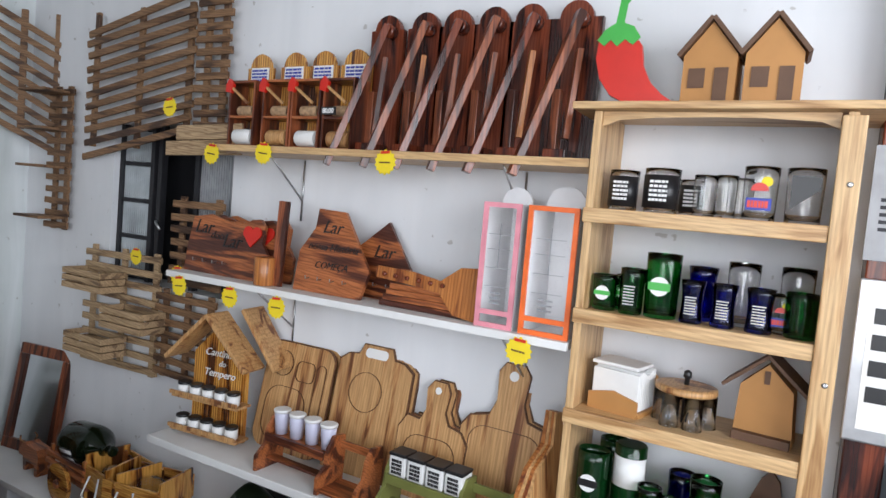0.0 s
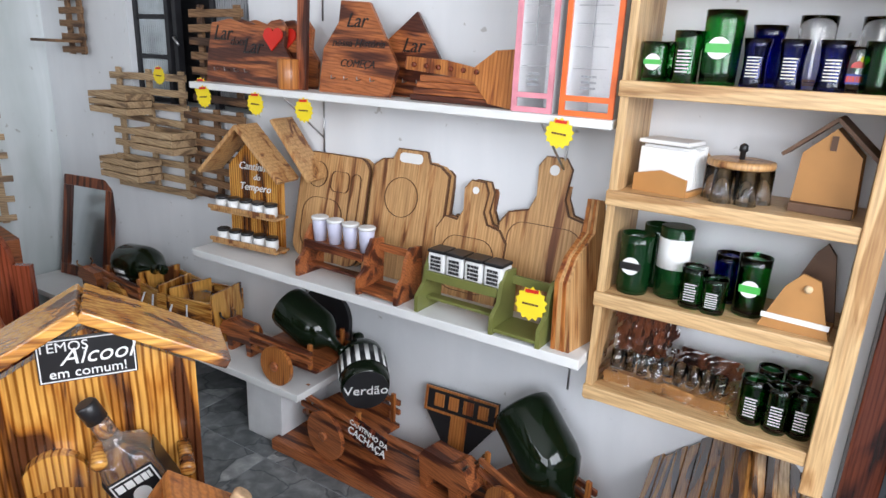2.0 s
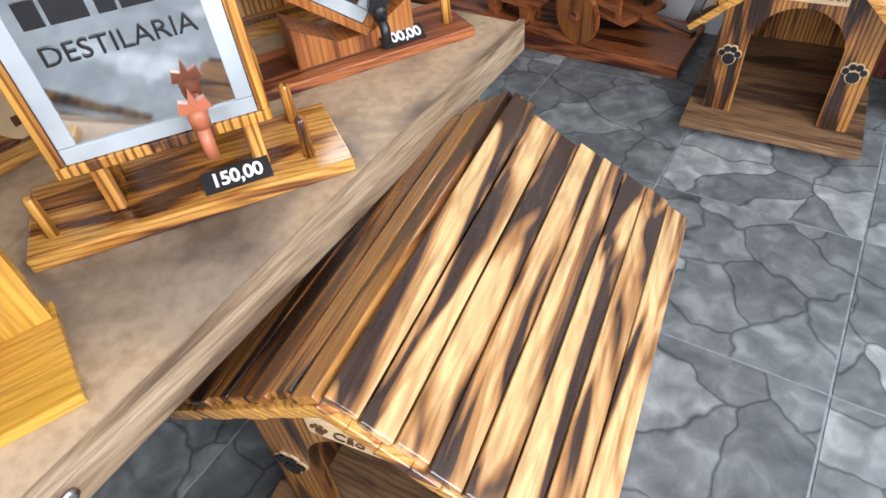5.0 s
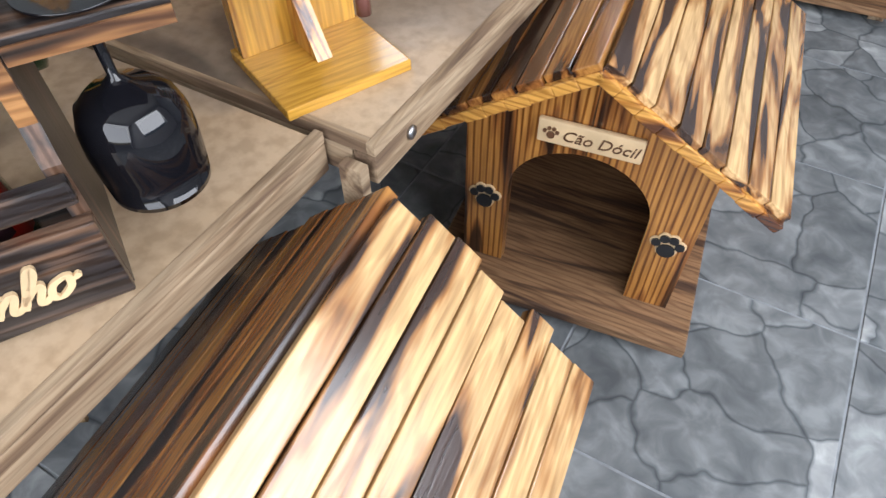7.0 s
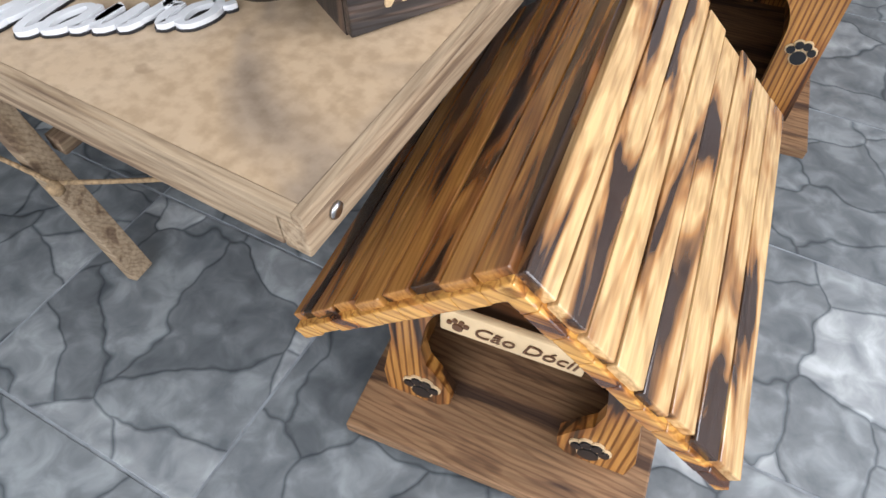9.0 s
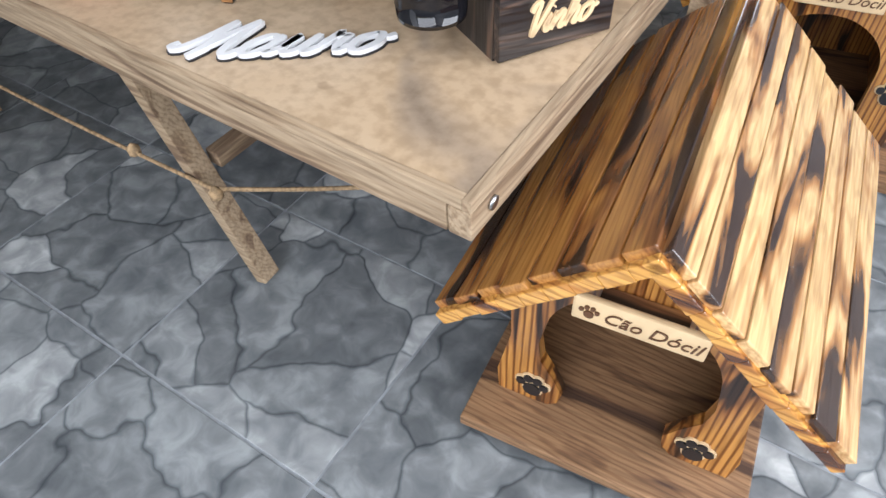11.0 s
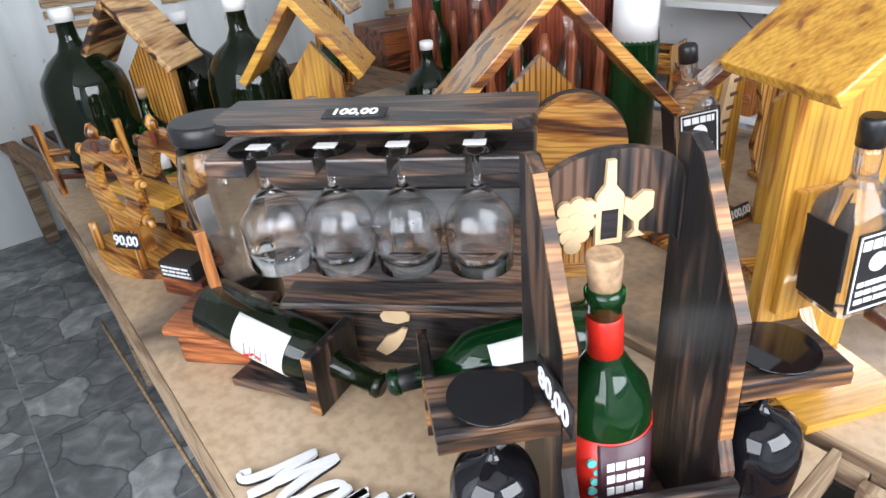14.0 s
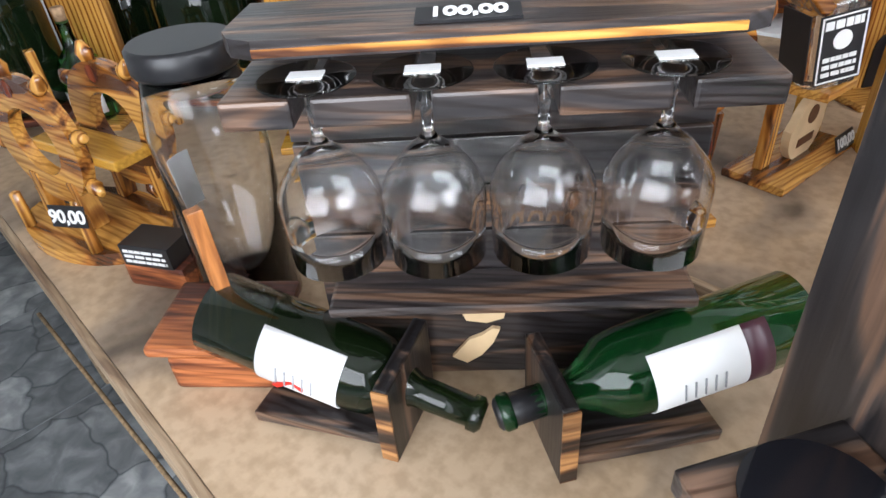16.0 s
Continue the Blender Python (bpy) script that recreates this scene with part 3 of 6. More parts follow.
        part("leg_brace", beam(bmesh.new(), (lx - 0.075, y0 + 0.08, TZ * 0.5), (lx - 0.075, y1 - 0.08, TZ * 0.5), 0.03, 0.03), ROUGH, t)
    for ob in t.children:
        for v in ob.data.vertices:
            v.co.y += skew * (x1 - v.co.x) * max(0.0, (y1 - v.co.y) / (y1 - y0))
    return t


tb = trestle_table("trestle_table", -1.96, -0.028, -2.742, -2.118, "low trestle table with rough wooden rails", 0.038)
ta = trestle_table("trestle_table", -1.95, 0.035, -2.112, -1.10, "low trestle table with rough wooden rails")
part("leg", box(-0.075, -0.035, -1.185, -1.145, 0.0, TZ - 0.0555, 0.003), ROUGHX, ta)
bm = bmesh.new()
for a, b in (((-0.53, -2.70, 0.26), (-0.17, -2.45, 0.26)), ((-0.53, -2.70, 0.255), (-1.5, -2.70, 0.26))):
    pts = [Vector(a).lerp(Vector(b), i / 8) - Vector((0, 0, 0.012 * math.sin(math.pi * i / 8))) for i in range(9)]
    tube(bm, pts, 0.004, 6)
for kx, ky in ((-0.53, -2.705), (-0.74, -2.70)):
    lathe(bm, [(0.002, -0.014), (0.011, -0.008), (0.012, 0.004), (0.002, 0.014)], 8, pose(kx, ky, 0.255))
part("rope", bm, ROPE, tb, "knotted brown rope tied between the legs")
bm = bmesh.new()
bx(bm, 0.0, 0.03, -2.135, -2.119, TZ - 0.09, TZ - 0.02, 0.002)
part("joint_block", bm, ROUGH, tb)
bm = bmesh.new()
lathe(bm, [(0.009, 0), (0.009, 0.003), (0.004, 0.005)], 12, pose(0.0355, -2.04, TZ - 0.03, 0, 90, 0))
part("bolt", bm, STEEL, ta)
part("bolt", lathe(bmesh.new(), [(0.009, 0), (0.009, 0.003), (0.004, 0.005)], 12, pose(-0.0275, -2.70, TZ - 0.03, 0, 90, 0)), STEEL, tb)


# ---- wine pieces on the front table ----
def wine_bottle(bm, m=None, r=0.04, h=0.31):
    prof = [(0.001, 0.008), (r * 0.7, 0.0), (r, 0.006), (r, h * 0.58), (r * 0.93, h * 0.64), (r * 0.6, h * 0.71), (r * 0.38, h * 0.77), (r * 0.35, h * 0.95), (r * 0.42, h * 0.955), (r * 0.42, h * 0.985), (r * 0.3, h)]
    return lathe(bm, prof, 28, m)


def sleeve(z0, z1, r, a0, a1, n=14):
    """A label bent round a bottle, its middle to the front."""
    bm = bmesh.new()
    rows = []
    for z in (z0, z1):
        rows.append([bm.verts.new((r * math.cos(radians(a0 + (a1 - a0) * i / n)), r * math.sin(radians(a0 + (a1 - a0) * i / n)), z)) for i in range(n + 1)])
    for i in range(n):
        bm.faces.new((rows[0][i], rows[0][i + 1], rows[1][i + 1], rows[1][i])).smooth = True
    ex = bmesh.ops.extrude_face_region(bm, geom=list(bm.faces))
    for v in [g for g in ex["geom"] if isinstance(g, bmesh.types.BMVert)]:
        d = Vector((v.co.x, v.co.y, 0)).normalized()
        v.co += d * 0.0008
    bmesh.ops.recalc_face_normals(bm, faces=bm.faces)
    return bm


def goblet(bm, m, r=0.043, h=0.19, foot=0.036, full=False):
    """A stemmed glass standing on its foot, with a hollow bowl."""
    s = h / 0.19
    prof = [(foot * 0.96, 0), (foot, 0.001), (foot * 0.96, 0.0022), (0.012, 0.005), (0.005, 0.012), (0.0042, 0.056 * s), (0.009, 0.064 * s), (r * 0.5, 0.076 * s), (r * 0.85, 0.098 * s), (r * 0.965, 0.11 * s), (r, 0.121 * s), (r * 0.985, 0.15 * s), (r * 0.95, h),
            (r * 0.935, h), (r * 0.97, 0.15 * s), (r * 0.984, 0.121 * s), (r * 0.948, 0.111 * s), (r * 0.83, 0.0995 * s), (r * 0.47, 0.078 * s), (0.003, 0.069 * s)]
    if full:
        prof[:13] = [(foot, 0), (foot, 0.002), (0.012, 0.006), (0.005, 0.012), (0.0042, 0.075 * s), (0.012, 0.083 * s), (r * 0.55, 0.088 * s), (r * 0.84, 0.099 * s), (r * 0.97, 0.118 * s), (r, 0.138 * s), (r * 0.98, 0.16 * s), (r * 0.93, h)]
        prof[-6:] = [(r * 0.96, 0.14 * s), (r * 0.9, 0.118 * s), (r * 0.5, 0.094 * s), (0.004, 0.09 * s)]
    return lathe(bm, prof, 40, m)


vp = Matrix.Translation((-0.126, -2.515, TZ)) @ pose(0, 0, 0, 0, 0, 59.3)
vh = thing("wine_holder", vp, "charred wooden wine holder with side shelves for two glasses", "wine holder")
W = 0.167
part("front_board", box(0, W, 0.0, 0.014, 0.004, 0.092, 0.002), CHARX, vh)
part("bottom_board", box(0.0145, W - 0.0145, 0.0145, 0.15, 0.0, 0.012, 0.001), CHARX, vh)
part("arch_board", prism(bmesh.new(), [(0.0145, 0.325)] + [(W * k / 8, 0.325 + 0.022 * math.sin(math.pi * k / 8)) for k in range(1, 8)] + [(W - 0.0145, 0.325)] + [(W / 2 + (W / 2 - 0.0145) * math.cos(math.pi * k / 10), 0.395 + 0.035 * math.sin(math.pi * k / 10)) for k in range(11)], 0.138, 0.15), CHARZ, vh)
prof = [(0.0, 0.0), (0.145, 0.0), (0.145, 0.43), (0.125, 0.435), (0.105, 0.425), (0.018, 0.30), (0.014, 0.17), (0.0, 0.14)]
for x0 in (-0.0, W - 0.014):
    bm = bmesh.new()
    prism(bm, [(y, z) for y, z in prof], 0, 0.014)
    bmesh.ops.transform(bm, matrix=Matrix(((0, 1, 0, x0), (1, 0, 0, 0.0145), (0, 0, 1, 0), (0, 0, 0, 1))), verts=bm.verts)
    bmesh.ops.recalc_face_normals(bm, faces=bm.faces)
    sp = part("side_panel", bm, CHARZ, vh)
    bm = bmesh.new()
    for a, b in (((0.018, 0.30), (0.014, 0.17)), ((0.105, 0.425), (0.018, 0.30))):
        beam(bm, (x0 + 0.007, 0.0145 + a[0] - 0.0015, a[1]), (x0 + 0.007, 0.0145 + b[0] - 0.0015, b[1]), 0.013, 0.003)
    part("scorched_edge", bm, SCORCH, sp, "brown scraped edge")
part("cross_bar", box(0.001, W - 0.001, 0.0, 0.013, 0.112, 0.135, 0.003), CHARX, vh)
for s, x0 in ((-1, -0.112), (1, W)):
    sh = part("side_shelf", box(x0, x0 + 0.112, 0.03, 0.11, 0.212, 0.232, 0.002), CHARX, vh)
    part("shelf_edge", box(x0 + 0.001, x0 + 0.111, 0.0275, 0.0298, 0.2125, 0.226), SCORCH, sh)
vw = script_word("Vinho", 0.022, 0.0062, 0.004)
bmesh.ops.transform(vw, matrix=pose(0.037, -0.0045, 0.032), verts=vw.verts)
part("vinho_letters", vw, LASER, vh, "pale plywood script letters")
EX, EZ, EY = W / 2 - 0.006, 0.338, 0.132
em = bmesh.new()
prism(em, [(EX - 0.013, EZ), (EX + 0.013, EZ), (EX + 0.013, EZ + 0.05), (EX + 0.005, EZ + 0.06), (EX + 0.004, EZ + 0.084), (EX - 0.004, EZ + 0.084), (EX - 0.005, EZ + 0.06), (EX - 0.013, EZ + 0.05)], EY, EY + 0.0055)
prism(em, [(EX + 0.018, EZ + 0.004), (EX + 0.036, EZ + 0.004), (EX + 0.029, EZ + 0.01), (EX + 0.029, EZ + 0.02), (EX + 0.042, EZ + 0.032), (EX + 0.042, EZ + 0.048), (EX + 0.032, EZ + 0.05), (EX + 0.022, EZ + 0.042), (EX + 0.014, EZ + 0.046), (EX + 0.0135, EZ + 0.03), (EX + 0.024, EZ + 0.02), (EX + 0.025, EZ + 0.01)], EY, EY + 0.0055)
for k, (dx, dz) in enumerate(((-0.042, 0.04), (-0.03, 0.043), (-0.02, 0.04), (-0.045, 0.027), (-0.033, 0.029), (-0.022, 0.026), (-0.04, 0.014), (-0.028, 0.015), (-0.036, 0.004))):
    prism(em, arc(EX + dx, EZ + dz, 0.0085, 0, 330, 10), EY - 0.0003 * k, EY + 0.0055)
emb = part("emblem", em, LASER, vh, "plywood cut-out of grapes, bottle and glass")
part("emblem_inlay", box(EX - 0.008, EX + 0.008, EY - 0.0006, EY - 0.0001, EZ + 0.006, EZ + 0.036), CHARX, emb)
price_tag("80,00", vp @ pose(-0.004, 0.036, 0.2335, 0, 0, -84), 0.074, 0.036)
wb = thing("wine_bottle", vp @ pose(W / 2 - 0.012, 0.082, 0.0125, 0, -3, 0), "green wine bottle with red label and cork", "wine bottle")
part("glass_body", wine_bottle(bmesh.new(), None, 0.044, 0.315), BOTTLE, wb)
part("label", sleeve(0.035, 0.165, 0.0446, -170, -10), REDP, wb, "red label")
part("label_panel", sleeve(0.05, 0.163, 0.0456, -120, -40), MAROON, wb, "dark plum label panel")
part("label_print", bars(bmesh.new(), -0.016, 0.022, 0.095, 0.145, 3, -0.0455, 0.6, 5), PAPER, wb)
bm = bmesh.new()
for k in range(7):
    prism(bm, arc(-0.028 + 0.003 * (k % 3), 0.06 + 0.013 * k, 0.005, 0, 320, 8), -0.039, -0.036)
part("label_motif", bm, TEAL, wb)
part("neck_capsule", lathe(bmesh.new(), [(0.0172, 0.235), (0.0168, 0.283), (0.016, 0.284)], 20), REDP, wb, "red foil capsule")
part("cork", lathe(bmesh.new(), [(0.014, 0.308), (0.0165, 0.345), (0.0155, 0.347)], 16), CORK, wb)
for x0 in (-0.056, W + 0.056):
    g = thing("black_wine_glass", vp @ pose(x0, 0.066, 0.2345 + 0.0035, 180, 0, 0), "glossy black wine glass hung upside down in a shelf", "wine glass", "black wine glasses")
    part("glass_body", goblet(bmesh.new(), pose(0, 0, 0), 0.046, 0.182, 0.04, True), BLACKGLOSS, g)

# name cut out in white script
nm = thing("script_name_sign", pose(-0.507, -2.717, TZ, 0, 0, 32.6), "white script name cut-out lying flat on the table", "sign")
for name, pen, top, material in (("letters", 0.0115, 0.0095, WHITEMDF), ("letters_underlay", 0.0155, 0.0035, BLACK)):
    mw = script_word("Mauro", 0.0455, pen, 0.006 if material is WHITEMDF else 0.003, 0.45)
    bmesh.ops.transform(mw, matrix=pose(0.022, 0, top, -90, 0, 0), verts=mw.verts)
    part(name, mw, material, nm)

# wine rack with hanging glasses
ap = Matrix.Translation((-0.546, -2.400, TZ)) @ pose(0, 0, 0, 0, 0, 42)
ad = thing("wine_glass_rack", ap, "charred wooden wine rack with four hanging glasses and two bottles", "wine rack")
for i in range(4):
    part("back_board", box(-0.178, 0.195, 0.0, 0.02, 0.002 + i * 0.1, 0.1 + i * 0.1 - 0.001, 0.0015), CHARX, ad)
part("top_board", prism(bmesh.new(), [(-0.17, -0.078), (0.18, -0.078), (0.2, -0.068), (0.208, -0.05), (0.208, 0.026), (-0.2, 0.026), (-0.2, -0.05), (-0.19, -0.068)], 0.404, 0.418, Matrix(((0.97, 0, 0, 0), (0, 0, 1, 0), (0, 1, 0, 0), (0, 0, 0, 1)))), CHARX, ad)
part("top_edge", box(-0.165, 0.174, -0.0805, -0.0782, 0.4065, 0.4125), GOLDX, ad, "ochre scraped edge")
for x0, x1 in ((-0.19, -0.138), (-0.124, -0.053), (-0.039, 0.034), (0.048, 0.124), (0.138, 0.2)):
    part("glass_rail", box(x0, x1, -0.105, -0.001, 0.362, 0.384, 0.003), CHARX, ad)
part("mid_shelf", box(-0.16, 0.19, -0.06, -0.001, 0.142, 0.154, 0.004), CHARX, ad)
lettering("adega_letters", "Adega", 0.044, pose(0.03, -0.002, 0.235), SCORCH, ad, 0.003, 0.3, 1.0, "brown script letters")
bm = bmesh.new()
ox, oz = -0.02, 0.052
prism(bm, [(ox - 0.028, oz - 0.02), (ox - 0.012, oz - 0.03), (ox + 0.005, oz - 0.018), (ox + 0.018, oz + 0.0), (ox + 0.026, oz + 0.02), (ox + 0.018, oz + 0.022), (ox + 0.006, oz + 0.012), (ox - 0.008, oz + 0.006)], -0.006, -0.001)
prism(bm, [(ox - 0.004, oz + 0.075), (ox + 0.022, oz + 0.075), (ox + 0.02, oz + 0.06), (ox + 0.032, oz + 0.045), (ox + 0.03, oz + 0.036), (ox + 0.012, oz + 0.03), (ox - 0.01, oz + 0.034), (ox - 0.014, oz + 0.044), (ox - 0.002, oz + 0.06)], -0.006, -0.001)
part("emblem", bm, LASER, ad, "plywood cut-out emblem of a poured glass")
price_tag("100,00", ap @ pose(-0.012, -0.064, 0.4195, -84, 0, 0), 0.076, 0.026)
for i, x0 in enumerate((-0.131, -0.046, 0.041, 0.131)):
    g = thing("wine_glass", ap @ pose(x0, -0.074, 0.3895, 180, 0, 0), "clear stemmed wine glass hung upside down", "wine glass", "hanging wine glasses")
    part("glass_body", goblet(bmesh.new(), pose(0, 0, 0), 0.0425, 0.159, 0.037), CLEAR, g)
    # small white rectangle on the upturned foot
    part("sticker", box(-0.013, 0.013, -0.008, 0.008, -0.0012, -0.0002), PAPER, g)
for s, lab, x0, yaw in ((-1, "left", -0.155, -14), (1, "right", 0.075, 14)):
    bmx = pose(-0.64, -2.546, TZ, 0, 0, 24) if s < 0 else pose(-0.402, -2.372, TZ, 0, 0, 57)
    rk = thing("bottle_cradle", bmx, "charred wooden cradle holding a tilted wine bottle", "bottle cradle", "bottle cradles")
    part("floor_board", box(-0.085, 0.085, -0.05, 0.05, 0.0, 0.014, 0.002, pose(0, 0, 0.012, 0, 6 * -s * -1, 0)), CHARX, rk)
    e = 0.078 * -s
    part("end_board", box(e - 0.008, e + 0.008, -0.052, 0.052, 0.0, 0.105, 0.003, pose(0, 0, 0, 0, 0, 0)), CHARZ, rk)
    part("end_edge", box(e - 0.0085, e + 0.0085, -0.0545, -0.0522, 0.004, 0.102), SCORCH, rk)
    b = thing("wine_bottle", bmx @ pose(0.18, 0, 0.106, 0, -99, 0) if s > 0 else bmx @ pose(-0.145, 0, 0.108, 0, 103, 0), "green wine bottle lying tilted with a white label", "wine bottle", "lying bottles")
    part("glass_body", wine_bottle(bmesh.new(), None, 0.045, 0.315), BOTTLE if s > 0 else OLIVEBOTTLE, b)
    part("label", sleeve(0.08, 0.172, 0.0456, -150, -30), PAPER, b, "white label")
    part("label_print", bars(bmesh.new(), -0.01, 0.012, 0.10, 0.15, 5, -0.0462, 0.16, 9 + s), GREY, b)
    if s > 0:
        part("label_band", sleeve(0.055, 0.0795, 0.0456, -150, -30), MAROON, b)
        part("cap", lathe(bmesh.new(), [(0.0165, 0.27), (0.0165, 0.314), (0.012, 0.317)], 16), BLACK, b)
    else:
        part("label_mark", prism(bmesh.new(), [(0.018, 0.10), (0.02, 0.106), (0.006, 0.122), (0.012, 0.135), (0.007, 0.137), (0.002, 0.121), (0.008, 0.112)], -0.0466, -0.0425), REDP, b)

# big jar
jar = thing("glass_jar", pose(-0.885, -2.505, TZ), "large clear glass jar with black screw lid", "jar")
part("glass_body", lathe(bmesh.new(), [(0.05, 0.0), (0.062, 0.01), (0.066, 0.265), (0.056, 0.31), (0.05, 0.33), (0.048, 0.33), (0.054, 0.308), (0.063, 0.263), (0.059, 0.014), (0.001, 0.01)], 28), CLEAR, jar)
part("lid", lathe(bmesh.new(), [(0.056, 0.328), (0.058, 0.332), (0.058, 0.354), (0.054, 0.358)], 28), BLACK, jar, "black metal lid")
# narrow white strip bent round the jar's west side
part("mirror_label", sleeve(0.13, 0.21, 0.0668, -175, -140), PAPER, jar)


# red-brown bottle stand with wooden peg beside the jar
rs = thing("peg_stand", pose(-0.80, -2.585, TZ, 0, 0, 40), "red-brown slatted stand with an upright wooden peg", "bottle stand")
part("base", box(-0.06, 0.06, -0.05, 0.05, 0.0, 0.05, 0.006), REDX, rs)
part("tray", box(-0.075, 0.075, -0.06, 0.06, 0.06, 0.075, 0.005), REDX, rs)
part("post", beam(bmesh.new(), (0.0, -0.02, 0.05), (-0.02, 0.02, 0.07), 0.04, 0.02), REDX, rs)
part("peg", beam(bmesh.new(), (0.035, -0.045, 0.075), (0.022, -0.03, 0.235), 0.016, 0.016), ORANGEZ, rs)

# yellow round cut-out dispenser with the 90 tag
wl = thing("wheel_dispenser", pose(-1.25, -2.575, TZ, 0, 0, 14) @ Matrix.Scale(1.2, 4), "varnished pine ship wheel dispenser on an oval base", "dispenser")
part("base", prism(bmesh.new(), arc(0, 0, 0.125, 0, 350, 28), 0, 0.018, Matrix(((1, 0, 0, 0), (0, 0, 0.6, 0), (0, 1, 0, 0), (0, 0, 0, 1)))), GOLDX, wl)
for k, (dy, dx) in enumerate(((-0.02, -0.03), (0.055, 0.03))):
    bm = bmesh.new()
    ro, ri = arc(dx, 0.135, 0.085, 0, 360, 36), arc(dx, 0.135, 0.046, 0, 360, 36)
    for n in range(36):
        prism(bm, [ro[n], ro[n + 1], ri[n + 1], ri[n]], dy, dy + 0.018)
    bmesh.ops.remove_doubles(bm, verts=bm.verts, dist=0.0001)
    part("wheel_rim", bm, GOLDX, wl)
    for n in range(8):
        a = 2 * math.pi * (n + 0.25) / 8
        part("spoke_handle", lathe(bmesh.new(), [(0.008, 0.0), (0.011, 0.012), (0.006, 0.022), (0.004, 0.026)], 10, pose(dx + 0.083 * math.cos(a), dy + 0.009, 0.135 + 0.083 * math.sin(a), 0, 90 - math.degrees(a), 0)), GOLDZ, wl)
    # dark disc painted on where a hole would look shaded
    part("cut_out", prism(bmesh.new(), arc(dx - 0.005, 0.205, 0.011, 0, 345, 16), dy - 0.001, dy), MAHOG, wl, "dark disc in place of a shaded hole")
    for sx in (-0.05, 0.05):
        part("foot", beam(bmesh.new(), (dx + sx, dy + 0.009, 0.018), (dx + sx * 0.8, dy + 0.009, 0.085), 0.022, 0.016), GOLDZ, wl)
part("saddle", box(-0.085, 0.095, -0.0015, 0.0545, 0.108, 0.122, 0.003), YELLOWX, wl)
for xx in (-0.075, 0.07):
    part("peg", lathe(bmesh.new(), [(0.008, 0.0), (0.007, 0.05), (0.004, 0.052)], 10, pose(xx, -0.052, 0.018)), GOLDZ, wl)
price_tag("90,00", pose(-1.16, -2.632, TZ + 0.07, -10, 0, 32), 0.06, 0.034)
cart_box = thing("card_box", pose(-1.03, -2.56, TZ, 0, 0, 28), "small black printed card and tap on a wood block", "packaging")
part("block", box(-0.05, 0.05, -0.03, 0.03, 0, 0.04, 0.006), REDX, cart_box)
part("card", box(-0.04, 0.04, -0.034, 0.02, 0.0405, 0.075, 0.001), BLACK, cart_box)
part("card_print", bars(bmesh.new(), -0.034, 0.034, 0.045, 0.07, 3, -0.0342, 0.5, 4), PAPER, cart_box)


# ---- barrels, taps and small parts ----
def tap(parent, m, material, name="tap"):
    bm = bmesh.new()
    tube(bm, [(0, 0.02, 0), (0, -0.02, 0), (0, -0.035, -0.012), (0, -0.036, -0.035)], 0.008, 10)
    lathe(bm, [(0.011, -0.006), (0.012, 0.012), (0.007, 0.018)], 12, pose(0, -0.022, 0.004))
    prism(bm, [(-0.018, 0.02), (-0.006, 0.018), (0.006, 0.018), (0.018, 0.02), (0.014, 0.034), (0.004, 0.03), (0, 0.045), (-0.004, 0.03), (-0.014, 0.034)], -0.027, -0.018)
    bmesh.ops.transform(bm, matrix=m, verts=bm.verts)
    return part(name, bm, material, parent)


def square_bottle(m, label, h=0.23, upside=False):
    """A clear square whiskey bottle with a black printed label."""
    b = thing("square_bottle", m, label, "bottle", "square bottles")
    bm = bmesh.new()
    rings = []
    for r, z in ((0.034, 0), (0.037, 0.004), (0.037, h * 0.52), (0.034, h * 0.58), (0.016, h * 0.68), (0.0135, h * 0.72), (0.0145, h * 0.82), (0.013, h * 0.87)):
        k = min(1.0, max(0.0, (r - 0.016) / 0.02))
        ring = []
        for i in range(24):
            a = 2 * math.pi * (i + 0.5) / 24
            q = 1 / max(abs(math.cos(a)), abs(math.sin(a)))
            f = 1 + (min(q, 1.28) - 1) * k
            ring.append(bm.verts.new((r * f * math.cos(a), r * f * math.sin(a), z)))
        rings.append(ring)
    for a, c in zip(rings, rings[1:]):
        for i in range(24):
            bm.faces.new((a[i], a[(i + 1) % 24], c[(i + 1) % 24], c[i])).smooth = True
    bm.faces.new(rings[0][::-1])
    bm.faces.new(rings[-1])
    part("glass_body", bm, AMBER, b)
    lab = part("label", box(-0.033, 0.033, -0.0405, -0.0385, h * 0.05, h * 0.5), BLACK, b, "black label with white frame and print")
    bm = bmesh.new()
    for x0, x1, z0, z1 in ((-0.031, 0.031, 0.06, 0.068), (-0.031, 0.031, 0.482, 0.49), (-0.031, -0.029, 0.06, 0.49), (0.029, 0.031, 0.06, 0.49)):
        bx(bm, x0, x1, -0.0418, -0.0405, h * z0, h * z1)
    prism(bm, arc(0, h * 0.33, 0.013, 0, 340, 16), -0.0414, -0.0405)
    bars(bm, -0.024, 0.024, h * 0.09, h * 0.24, 3, -0.0405, 0.55, 2)
    bars(bm, -0.026, 0.026, h * 0.40, h * 0.47, 1, -0.0405, 0.75, 6)
    part("label_print", bm, PAPER, lab)
    for sx in (-1, 1):
        part("side_label", box(sx * 0.0385, sx * 0.0402, -0.03, 0.03, h * 0.05, h * 0.5), BLACK, b)
    part("cap", lathe(bmesh.new(), [(0.0155, h * 0.86), (0.0155, h * 0.985), (0.013, h)], 16), BLACK, b, "black screw cap")
    return b


